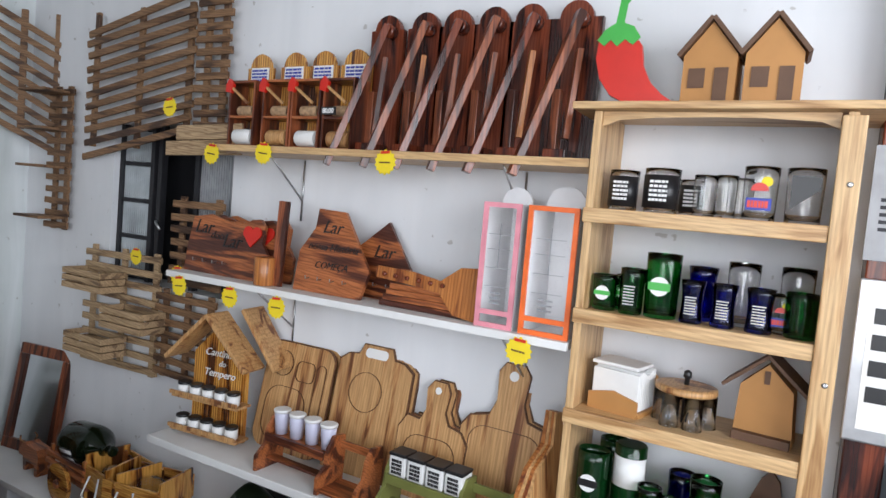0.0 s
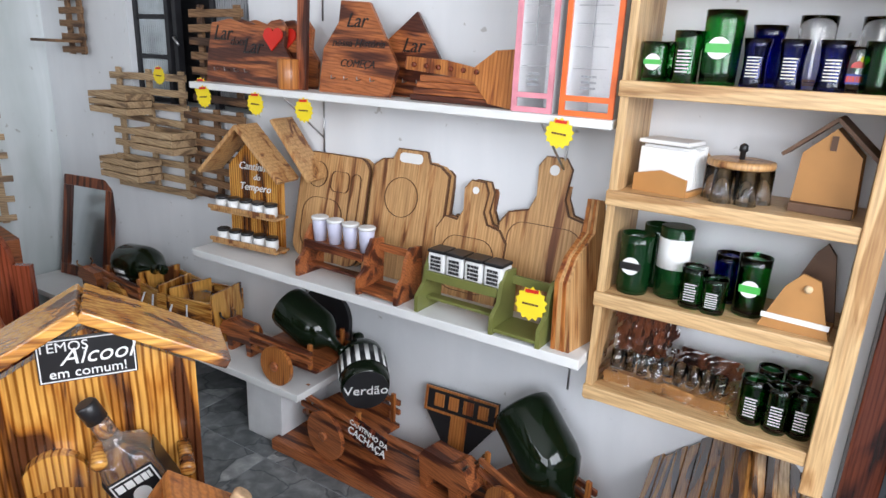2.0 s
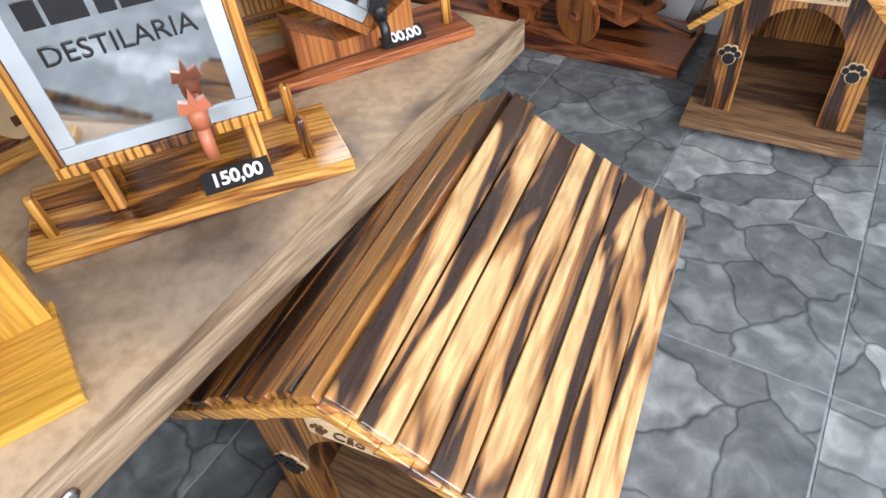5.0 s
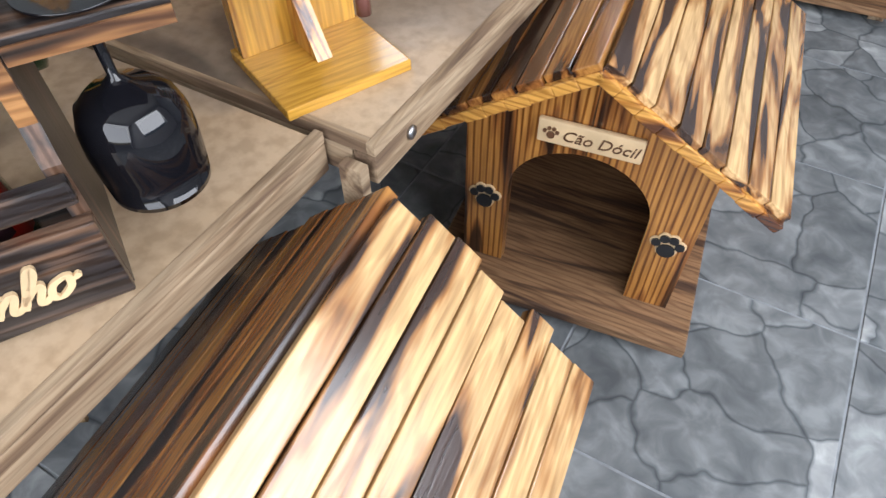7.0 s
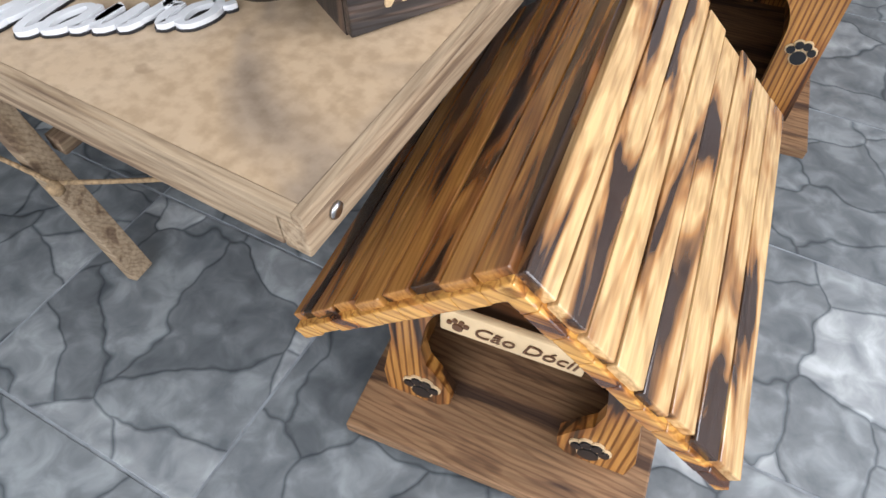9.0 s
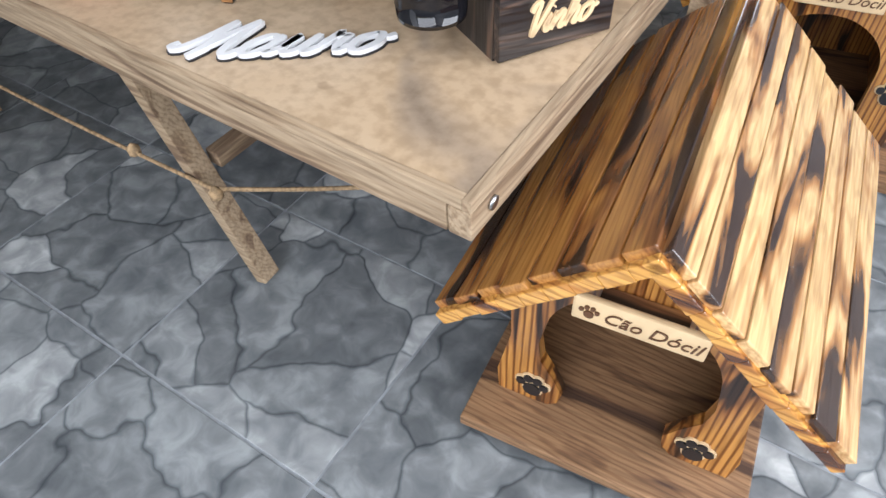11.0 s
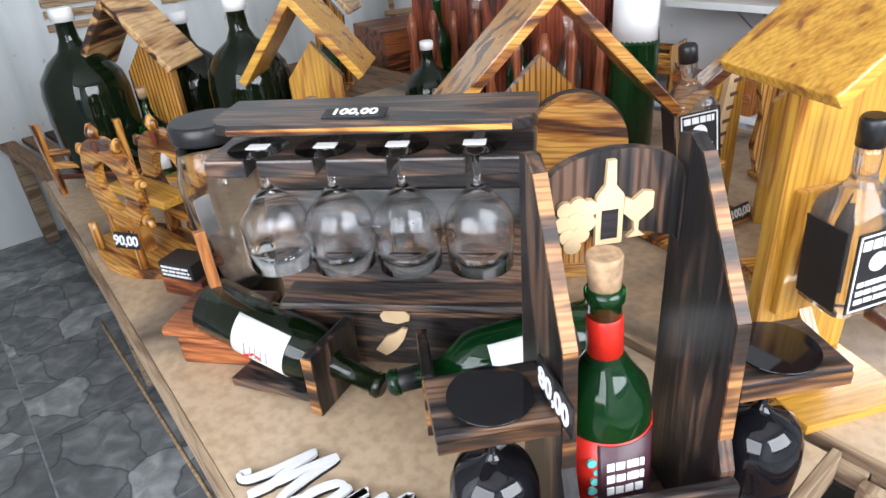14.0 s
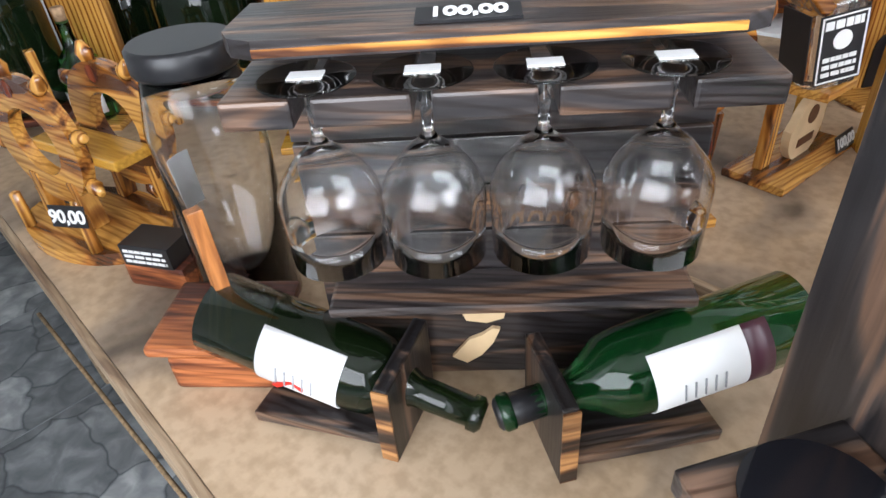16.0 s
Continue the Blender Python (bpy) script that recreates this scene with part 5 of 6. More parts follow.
def ox_cart(m, s, jug_pose, jug_scale, wheel_m, striped=False, words=""):
    c = thing("ox_cart", m, "red-brown wooden ox cart carrying a glass demijohn", "cart", "ox carts")
    for sy in (-1, 1):
        w = part("wheel", prism(bmesh.new(), arc(0, 0.085 * s, 0.085 * s, 0, 350, 30), sy * 0.115 - 0.008, sy * 0.115 + 0.008), wheel_m, c, "solid wooden disc wheel")
        bm = bmesh.new()
        lathe(bm, [(0.018, 0), (0.018, 0.008), (0.012, 0.01)], 14, pose(0, sy * 0.123, 0.085 * s, 90 if sy < 0 else -90, 0, 0))
        part("hub", bm, REDX, w)
        for z in (0.13, 0.165):
            part("rail", box(-0.15, 0.15, sy * 0.096 - 0.006, sy * 0.096 + 0.006, z * s, z * s + 0.02, 0.003), REDX, c)
        for x in (-0.13, 0.13):
            part("stake", box(x - 0.008, x + 0.008, sy * 0.083 - 0.006, sy * 0.083 + 0.006, 0.1 * s, 0.21 * s, 0.002), ORANGEZ, c)
    part("bed", box(-0.16, 0.16, -0.088, 0.088, 0.09 * s, 0.105 * s, 0.003), REDX, c)
    part("shaft", box(0.16, 0.33, -0.012, 0.012, 0.09 * s, 0.108 * s, 0.003), REDX, c)
    d = demijohn(m @ jug_pose, "dark green demijohn lying on a wooden ox cart", jug_scale, False)
    if striped:
        part("striped_label", sleeve(0.05, 0.14, 0.0945 * jug_scale, 0, 178), BLACK, d, "black and white striped label")
        for i in range(8):
            part("stripe", sleeve(0.05, 0.14, 0.0958 * jug_scale, 4 + i * 22, 14 + i * 22, 4), PAPER, d)
        if words:
            disc = part("printed_disc", lathe(bmesh.new(), [(0.085 * jug_scale, -0.006), (0.085 * jug_scale, -0.001), (0.08 * jug_scale, 0.0)], 28), BLACK, d, "black printed end disc")
            lettering("disc_words", words, 0.05, pose(0, 0, -0.0075) @ Matrix(((-1, 0, 0, 0), (0, 0, 1, 0), (0, 1, 0, 0), (0, 0, 0, 1))), PAPER, disc, 0.001)
    return c


ox_cart(pose(-1.08, -0.20, 0.262, 0, 0, 180), 0.85, pose(0.06, 0, 0.25, 0, -112, 0), 0.85, ORANGEZ)
ox(pose(-1.38, -0.2, 0.262, 0, 0, 180), 1.0, REDX)
ox_cart(pose(-0.85, -0.19, 0.042, 0, 0, -8), 1.05, pose(0.13, -0.05, 0.29, 0, 0, -38) @ pose(0, 0, 0, 0, -80, 0) @ pose(0, 0, 0, 0, 0, -90), 0.9, REDX, True, "Verdão")
ox(pose(-0.42, -0.22, 0.042, 0, 0, -12), 1.25, REDX)
ox_cart(pose(-0.13, -0.20, 0.042, 0, 0, -24), 1.0, pose(-0.12, 0.02, 0.35, 0, 128, 0), 1.05, ORANGEZ)
ox_cart(pose(-2.02, -0.19, 0.262, 0, 0, 175), 0.95, pose(0.12, 0, 0.2, 0, -84, 0) @ pose(0, 0, 0, 0, 0, 90), 0.9, GOLDX, True)
ox(pose(-2.38, -0.2, 0.262, 0, 0, 175), 1.0, REDX)
sp = thing("cart_sign", pose(-0.675, -0.315, 0.195, -8, 10, -6) @ Matrix.Scale(1.35, 4), "small white lettered sign on an ox cart", "sign")
part("backing", box(-0.055, 0.055, 0.0, 0.004, -0.025, 0.03), MAHOG, sp)
lettering("sign_words", "CANTINHO DA", 0.018, pose(0, -0.002, 0.014), PAPER, sp, 0.002)
lettering("sign_words", "CACHAÇA", 0.026, pose(0, -0.002, -0.008), PAPER, sp, 0.002)

# dark round-topped backrest behind the carts
solid("dark_round_panel", prism(bmesh.new(), [(-0.12, 0)] + [(0.12, 0)] + arc(0, 0.16, 0.12, 0, 180, 16), 0, 0.02), BLACK, pose(-1.09, -0.07, 0.263, -5, 0, 0), "black round-topped board leaning on the wall", "board")

# crest sign
cs = thing("crest_sign", pose(-0.47, -0.10, 0.042, -9, 0, 4), "black and ochre shield-shaped wooden crest sign", "sign")
part("shield", prism(bmesh.new(), [(-0.135, 0.27), (0.135, 0.27), (0.135, 0.19), (0.0, 0.0), (-0.135, 0.19)], 0, 0.012), BLACK, cs)
bm = bmesh.new()
for x0, x1, z0, z1 in ((-0.135, 0.135, 0.262, 0.27), (-0.135, 0.135, 0.182, 0.19), (-0.135, -0.127, 0.19, 0.262), (0.127, 0.135, 0.19, 0.262)):
    bx(bm, x0, x1, -0.005, 0.0, z0, z1)
bx(bm, -0.03, 0.03, -0.004, 0.0, 0.03, 0.181)
for i in range(4):
    x = -0.1 + i * 0.055
    bx(bm, x, x + 0.038, -0.005, 0.0, 0.203, 0.25, 0.003)
part("inlay", bm, ORANGEZ, cs, "ochre wood inlay")


# ---- bookshelf with glasses ----
bk = thing("pine_bookshelf", pose(0, 0, 0), "hanging pine shelf unit with five shelves of glassware", "shelf unit")
part("side_panel", box(0.0, 0.02, -0.262, WY - 0.002, 0.555, 1.85, 0.002), PINEZ, bk)
part("side_panel", box(0.525, 0.545, -0.262, WY - 0.002, 0.555, 1.85, 0.002), PINEZ, bk)
part("corner_post", box(0.515, 0.56, -0.278, -0.2625, 0.50, 1.84, 0.003), PINEZ, bk)
part("top_board", box(-0.05, 0.60, -0.285, WY - 0.002, 1.851, 1.869, 0.003), PINE, bk)
SH = (1.613, 1.365, 1.113, 0.856, 0.598)
for z in SH:
    part("shelf_board", box(0.0205, 0.5245, -0.25, WY - 0.002, z - 0.018, z, 0.001), PINE, bk)
    part("front_rail", box(-0.002, 0.5148, -0.273, -0.2505, z - 0.034, z + 0.002, 0.003), PINE, bk)
part("arched_rail", prism(bmesh.new(), [(0.0205, 1.85), (0.5148, 1.85), (0.5148, 1.815), (0.48, 1.83), (0.38, 1.836), (0.27, 1.838), (0.15, 1.836), (0.06, 1.83), (0.0205, 1.815)], -0.25, -0.235), PINE, bk)
bm = bmesh.new()
for z in (1.70, 1.287):
    lathe(bm, [(0.006, 0), (0.006, 0.002), (0.003, 0.003)], 10, pose(0.542, -0.2782, z, 90, 0, 0))
part("screw", bm, STEEL, bk)


def tumbler(m, r, h, material, label, taper=0.92, waist=0.0, mark=None, group="glass tumblers"):
    g = thing("glass_tumbler", m, label, "glass", group)
    n = 6
    prof = [(r * taper * 0.95, 0.0)] + [(r * (taper + (1 - taper) * i / n) - waist * math.sin(math.pi * i / n) * r, 0.004 + (h - 0.004) * i / n) for i in range(n + 1)]
    t = 0.0022
    prof += [(prof[i][0] - t, prof[i][1] + (0.005 if i == 1 else 0)) for i in range(len(prof) - 1, 0, -1)] + [(0.001, 0.01)]
    part("glass_body", lathe(bmesh.new(), prof, 24), material, g)
    if mark == "oval":
        bm = bmesh.new()
        for a in (arc(0, h * 0.5, r * 0.55, 0, 345, 18),):
            prism(bm, a, -r * 1.03, -r * 1.005)
        part("printed_oval", bm, PAPER, g, "white printed oval")
        part("oval_band", box(-r * 0.62, r * 0.62, -r * 1.06, -r * 1.031, h * 0.44, h * 0.56), GREENP if material == GREENG else BLACK, g)
    elif mark == "black":
        part("wrap", sleeve(h * 0.12, h * 0.85, r * 1.008, -165, -15), BLACK, g, "black printed wrap")
        bm = bars(bmesh.new(), -r * 0.5, r * 0.5, h * 0.25, h * 0.75, 5, -r * 1.01, 0.55, 3)
        part("wrap_print", bm, PAPER, g)
    elif mark == "print":
        part("print", bars(bmesh.new(), -r * 0.45, r * 0.45, h * 0.2, h * 0.65, 7, -r * 1.005, 0.35, 12), PAPER, g)
    elif mark == "colour":
        part("print_red", prism(bmesh.new(), arc(0, h * 0.55, r * 0.5, 0, 180, 10), -r * 1.03, -r * 1.0), REDP, g)
        part("print_yellow", prism(bmesh.new(), arc(r * 0.35, h * 0.72, r * 0.32, 0, 345, 14), -r * 1.02, -r * 0.99), YELLOW, g)
        part("print_blue", prism(bmesh.new(), [(-r * 0.7, h * 0.2), (r * 0.7, h * 0.2), (r * 0.7, h * 0.42), (-r * 0.7, h * 0.42)], -r * 1.02, -r * 0.98), BLUEP, g)
        part("print_word", bars(bmesh.new(), -r * 0.6, r * 0.6, h * 0.23, h * 0.39, 1, -r * 1.021, 0.8, 4), REDP, g)
    elif mark == "shield":
        part("shield_print", prism(bmesh.new(), [(-r * 0.7, h * 0.25), (-r * 0.7, h * 0.85), (r * 0.75, h * 0.85), (r * 0.75, h * 0.62)], -r * 1.01, -r * 0.96), BLACK, g, "black shield print")
    return g


for x, y, r, h, mt, mk, lab in ((0.075, -0.2, 0.036, 0.1, CLEAR, "black", "clear tumbler with a black printed wrap"), (0.165, -0.2, 0.042, 0.108, CLEAR, "black", "wide clear tumbler with black print"),
                                (0.225, -0.13, 0.03, 0.09, CLEAR, "black", "small clear glass with black print"), (0.262, -0.2, 0.026, 0.098, CLEAR, None, "plain clear shot glass"), (0.308, -0.2, 0.024, 0.1, CLEAR, None, "plain clear shot glass"),
                                (0.332, -0.12, 0.03, 0.1, CLEAR, None, "plain clear glass tumbler"), (0.378, -0.2, 0.037, 0.122, CLEAR, "colour", "clear tumbler with a red, yellow and blue print"), (0.465, -0.2, 0.038, 0.122, CLEAR, "shield", "clear tumbler with a black shield print")):
    tumbler(pose(x, y, SH[0]), r, h, mt, lab, 0.93, 0, mk)
for x, y, r, h, mt, mk, wa, lab in ((0.055, -0.2, 0.032, 0.088, GREENG, "oval", 0, "green bottle-glass tumbler with white print"), (0.10, -0.16, 0.03, 0.09, GREENG, "oval", 0, "short green bottle-glass tumbler"), (0.123, -0.215, 0.03, 0.112, GREENG, "print", 0, "tall green glass tumbler"),
                                    (0.19, -0.2, 0.041, 0.155, GREENG, "oval", 0, "large green tumbler cut from a bottle"), (0.262, -0.21, 0.028, 0.1, BLUEG, "print", 0.14, "cobalt blue waisted glass with print"), (0.272, -0.13, 0.035, 0.13, BLUEG, None, 0.14, "tall cobalt blue glass"),
                                    (0.33, -0.21, 0.029, 0.1, BLUEG, "print", 0.14, "cobalt blue waisted glass with print"), (0.362, -0.13, 0.036, 0.15, CLEAR, None, 0, "tall plain clear tumbler"), (0.405, -0.21, 0.031, 0.1, BLUEG, "print", 0.14, "cobalt blue waisted glass with print"),
                                    (0.447, -0.17, 0.026, 0.09, CLEAR, "colour", 0, "small glass with red print"), (0.487, -0.2, 0.035, 0.1, GREENG, None, 0, "plain green glass tumbler"), (0.475, -0.115, 0.036, 0.15, CLEAR, None, 0, "tall plain clear tumbler")):
    tumbler(pose(x, y, SH[1]), r, h, mt, lab, 0.93, wa, mk)

# napkin holder, cups on a round rack, little house
nh = thing("napkin_holder", pose(0.115, -0.16, SH[2], 0, 0, -12), "wooden napkin holder with a stack of white napkins", "napkin holder")
part("base", box(-0.07, 0.07, -0.05, 0.05, 0, 0.012, 0.003), MDF, nh)
part("side_plate", prism(bmesh.new(), [(-0.065, 0.0), (0.065, 0.0), (0.065, 0.04), (0.0, 0.055), (-0.065, 0.04)], -0.058, -0.051), MDF, nh)
part("side_plate", prism(bmesh.new(), [(0.065, 0.0)] + arc(0.03, 0.055, 0.05, 0, 180, 12) + [(-0.02, 0.0)], 0.051, 0.058), CUTZ, nh)
for i in range(9):
    part("napkin", box(-0.06 + 0.002 * (i % 3), 0.062, -0.05 + i * 0.0115, -0.05 + i * 0.0115 + 0.009, 0.0125, 0.105 + 0.006 * math.sin(i), 0.003), PAPER, nh)
part("folded_napkin", box(-0.064, 0.058, -0.056, 0.04, 0.114, 0.124, 0.004), PAPER, nh)
cr = thing("cup_rack", pose(0.265, -0.16, SH[2]), "six small glasses hanging round a wooden disc rack", "cup rack")
part("disc", lathe(bmesh.new(), [(0.07, 0.078), (0.073, 0.082), (0.072, 0.092), (0.06, 0.094)], 28), CUTZ, cr)
part("pole", lathe(bmesh.new(), [(0.006, 0.0), (0.006, 0.11), (0.01, 0.113), (0.009, 0.126), (0.003, 0.13)], 12), BLACK, cr)
for i in range(6):
    a = math.pi * 2 * i / 6
    part("small_glass", lathe(bmesh.new(), [(0.024, 0.0), (0.021, 0.02), (0.021, 0.077), (0.019, 0.077), (0.019, 0.022), (0.022, 0.0005)], 16, pose(0.052 * math.cos(a), 0.052 * math.sin(a), 0)), CLEAR, cr)
lh = thing("mdf_bird_house", pose(0.44, -0.15, SH[2], 0, 0, -6), "brown mdf little house with a pitched roof", "ornament", "mdf houses")
part("wall", prism(bmesh.new(), [(-0.062, 0), (0.062, 0), (0.055, 0.125), (0, 0.18), (-0.055, 0.125)], -0.03, 0.04), MDF, lh)
for s in (-1, 1):
    part("roof_panel", box(-0.062, 0.062, -0.05, 0.05, -0.004, 0.004, 0.001, pose(s * 0.045, 0, 0.16, 0, 42 * s, 0)), MDFD, lh)
part("tray", box(-0.06, 0.06, -0.055, -0.031, 0.0, 0.02, 0.002), MDFD, lh)
part("hook_slot", box(-0.006, 0.006, -0.034, -0.0305, 0.135, 0.165), MDFD, lh)

# bottle tumblers row, wedge box
for x, y, r, h, mt, mk, lab in ((0.07, -0.2, 0.04, 0.15, BOTTLE, "oval", "dark green cut bottle with a white oval print"), (0.10, -0.11, 0.038, 0.16, BOTTLE, None, "dark green cut-off bottle"), (0.215, -0.215, 0.03, 0.1, GREENG, "print", "green tumbler with print"),
                                (0.265, -0.225, 0.029, 0.085, GREENG, "print", "green tumbler with white print"), (0.275, -0.12, 0.033, 0.12, BLUEG, None, "plain cobalt blue glass"), (0.335, -0.18, 0.036, 0.14, GREENG, "oval", "green tumbler with round print")):
    tumbler(pose(x, y, SH[3]), r, h, mt, lab, 0.96, 0, mk)
db = thing("dark_bottle", pose(0.155, -0.17, SH[3]), "dark cut wine bottle with a white label", "bottle")
part("glass_body", lathe(bmesh.new(), [(0.036, 0), (0.039, 0.005), (0.039, 0.175), (0.036, 0.178)], 24), BOTTLE, db)
part("label", sleeve(0.075, 0.15, 0.0396, -160, -10), PAPER, db)
wg = thing("wedge_box", pose(0.445, -0.17, SH[3], 0, 0, -5), "brown mdf trapezoid hanging box with a white stripe", "box")
part("front", prism(bmesh.new(), [(-0.075, 0), (0.065, 0), (0.03, 0.125), (-0.005, 0.135), (-0.035, 0.1)], -0.07, -0.062), MDF, wg)
part("back", prism(bmesh.new(), [(-0.06, 0), (0.065, 0), (0.04, 0.16), (0.02, 0.185), (0.0, 0.16)], 0.03, 0.045), MDFD, wg)
part("bottom", box(-0.07, 0.064, -0.061, 0.029, 0, 0.01), MDF, wg)
part("stripe", box(-0.071, 0.063, -0.0735, -0.0705, 0.022, 0.034), PAPER, wg)
part("knob", lathe(bmesh.new(), [(0.008, 0), (0.009, 0.006), (0.004, 0.01)], 12, pose(0.01, -0.07, 0.105, 90, 0, 0)), LASER, wg)

# wrapped kits on the lowest shelf
for x, rz in ((0.10, 3), (0.26, -8)):
    k = thing("wrapped_kit", pose(x, -0.16, SH[4], 0, 0, rz), "wooden kit with small glasses wrapped in clear film", "packaging", "wrapped kits")
    part("back_board", box(-0.07, 0.08, 0.05, 0.062, 0, 0.19 if x < 0.2 else 0.1, 0.002), REDZ, k)
    part("tray", box(-0.07, 0.08, -0.05, 0.049, 0, 0.03, 0.002), MDF, k)
    for i in range(4):
        part("small_glass", lathe(bmesh.new(), [(0.014, 0.031), (0.017, 0.085), (0.015, 0.085), (0.012, 0.036)], 12, pose(-0.045 + i * 0.033, -0.02, 0)), CLEAR, k)
    rnd = random.Random(int(x * 100))
    bm = bmesh.new()
    bmesh.ops.create_grid(bm, x_segments=16, y_segments=16, size=0.095)
    for v in bm.verts:
        z = 0.1 + v.co.y
        v.co = Vector((v.co.x, -0.062 + 0.09 * max(0, z - 0.02) / 0.2 + rnd.uniform(-0.008, 0.008), z * (1 if x < 0.2 else 0.6)))
    part("film", bm, FILM, k, "crinkled clear film")
for x, y in ((0.385, -0.2), (0.44, -0.21), (0.49, -0.2), (0.41, -0.12), (0.47, -0.12)):
    tumbler(pose(x, y, SH[4]), 0.029, 0.115, GREENG, "green tumbler with white print", 0.95, 0, "print", "green tumblers")


# top of the unit: chilli and two small houses
ch = thing("chilli_cutout", pose(0.09, -0.19, 1.8695), "painted wooden red chilli pepper with green stalk", "ornament")
outline = [(-0.115, 0.165), (-0.118, 0.12), (-0.105, 0.07), (-0.075, 0.03), (-0.03, 0.006), (0.03, 0.0), (0.078, 0.002), (0.075, 0.014), (0.05, 0.03), (0.02, 0.06), (0.0, 0.10), (-0.008, 0.15), (-0.02, 0.165)]
part("pod", prism(bmesh.new(), outline, -0.012, 0.004), REDP, ch)
part("pod_edge", prism(bmesh.new(), [(x * 1.03 - 0.001, z * 1.015 - 0.0005 if z > 0.01 else z) for x, z in outline], 0.0042, 0.009), MAHOG, ch)
part("stalk", prism(bmesh.new(), [(-0.118, 0.165), (-0.10, 0.15), (-0.085, 0.165), (-0.068, 0.148), (-0.05, 0.165), (-0.03, 0.15), (-0.012, 0.168), (-0.03, 0.195), (-0.055, 0.205), (-0.05, 0.25), (-0.03, 0.28), (-0.045, 0.29), (-0.068, 0.262), (-0.075, 0.205), (-0.1, 0.19)], -0.016, -0.0125), GREENP, ch)
for x, rz in ((0.245, -3), (0.375, 2)):
    t = thing("toy_house", pose(x, -0.19, 1.8695, 0, 0, rz), "small ochre mdf house with dark roof, door and window", "ornament", "small houses")
    part("wall", prism(bmesh.new(), [(-0.058, 0), (0.058, 0), (0.058, 0.115), (0, 0.19), (-0.058, 0.115)], -0.03, 0.06), MDF, t)
    for s in (-1, 1):
        part("roof_panel", box(-0.055, 0.055, -0.042, 0.07, -0.005, 0.005, 0.001, pose(s * 0.035, 0, 0.157, 0, 52 * s, 0)), MDFD, t)
    part("door", box(0.012, 0.042, -0.033, -0.0305, 0.004, 0.085), MDFD, t)
    part("window", box(-0.044, -0.008, -0.033, -0.0305, 0.04, 0.085), MDFD, t)

# ---- lower shelf: spice house, boards, condiment stands ----
LZ = 0.6855
sh = thing("spice_house", pose(-1.30, -0.215, LZ, 0, 0, 6), "striped pine spice house with white jars on two rails", "spice rack")
part("back_board", prism(bmesh.new(), [(-0.12, 0), (0.12, 0), (0.12, 0.30), (0, 0.42), (-0.12, 0.30)], 0.04, 0.055), GOLDZ, sh)
for s in (-1, 1):
    part("roof_panel", box(-0.125, 0.125, -0.05, 0.06, -0.007, 0.007, 0.002, pose(s * 0.088, 0, 0.368, 0, 44 * s, 0)), CUTZ, sh)
lettering("house_word", "Cantinho", 0.038, pose(0.0, 0.037, 0.305), PAPER, sh, 0.003, 0.3)
lettering("house_word", "do", 0.03, pose(0.01, 0.037, 0.268), PAPER, sh, 0.003, 0.3)
lettering("house_word", "Tempero", 0.038, pose(0.0, 0.037, 0.23), PAPER, sh, 0.003, 0.3)
for z in (0.02, 0.14):
    part("rail", box(-0.15, 0.15, -0.045, -0.035, z + 0.012, z + 0.026, 0.002), CUTZ, sh)
    part("rail_shelf", box(-0.148, 0.148, -0.034, 0.039, z, z + 0.008, 0.001), CUTZ, sh)
    for i in range(5):
        j = part("spice_jar", lathe(bmesh.new(), [(0.02, 0), (0.023, 0.004), (0.023, 0.034), (0.019, 0.036)], 16, pose(-0.115 + i * 0.056, -0.008, z + 0.0085)), WHITE, sh, "white enamel jar")
        part("jar_lid", lathe(bmesh.new(), [(0.022, 0.037), (0.0235, 0.039), (0.0235, 0.045), (0.02, 0.047)], 16, pose(-0.115 + i * 0.056, -0.008, z + 0.0085)), BLACK, j)
part("second_roof", box(-0.125, 0.125, -0.03, 0.08, -0.007, 0.007, 0.002, pose(0.165, 0.06, 0.38, 0, 52, 0)), CUTZ, sh)


def round_rect(x0, x1, z0, z1, r, n=5):
    return arc(x1 - r, z1 - r, r, 0, 90, n) + arc(x0 + r, z1 - r, r, 90, 180, n) + arc(x0 + r, z0 + r, r, 180, 270, n) + arc(x1 - r, z0 + r, r, 270, 360, n)


def ring_groove(bm, pts, y, k=0.006):
    cx, cz = sum(p[0] for p in pts) / len(pts), sum(p[1] for p in pts) / len(pts)
    for a, b in zip(pts, pts[1:] + pts[:1]):
        beam(bm, (a[0], y, a[1]), (b[0], y, b[1]), k, 0.0016)
    return bm


def cutting_board(x, y, lean, outline, label, hole=None, groove=None, material=None):
    m = pose(x, y, LZ, -lean, 0, 0)
    t = thing("cutting_board", m, label, "cutting board", "cutting boards")
    part("board", prism(bmesh.new(), outline, 0, 0.016), material or CUTZ, t)
    top = max(z for _, z in outline)
    # slightly larger dark layer that outlines the board
    part("scorched_rim", prism(bmesh.new(), [(x * 1.03, z if z < 0.01 else z + 0.004) for x, z in outline], 0.003, 0.013), GROOVE, t, "dark rim round the board")
    if groove:
        part("groove", ring_groove(bmesh.new(), groove, -0.0006), GROOVE, t, "burnt juice groove")
    if hole and hole[2] > 0.02:
        part("handle_slot", prism(bmesh.new(), round_rect(-0.045, 0.045, hole[1] - 0.016, hole[1] + 0.016, 0.014), -0.001, 0.017), PAPER, t)
    elif hole:
        part("hanging_hole", prism(bmesh.new(), arc(hole[0], hole[1], hole[2], 0, 345, 16), -0.001, 0.017), PAPER if hole[2] > 0.03 else WHITE, t)
    return t


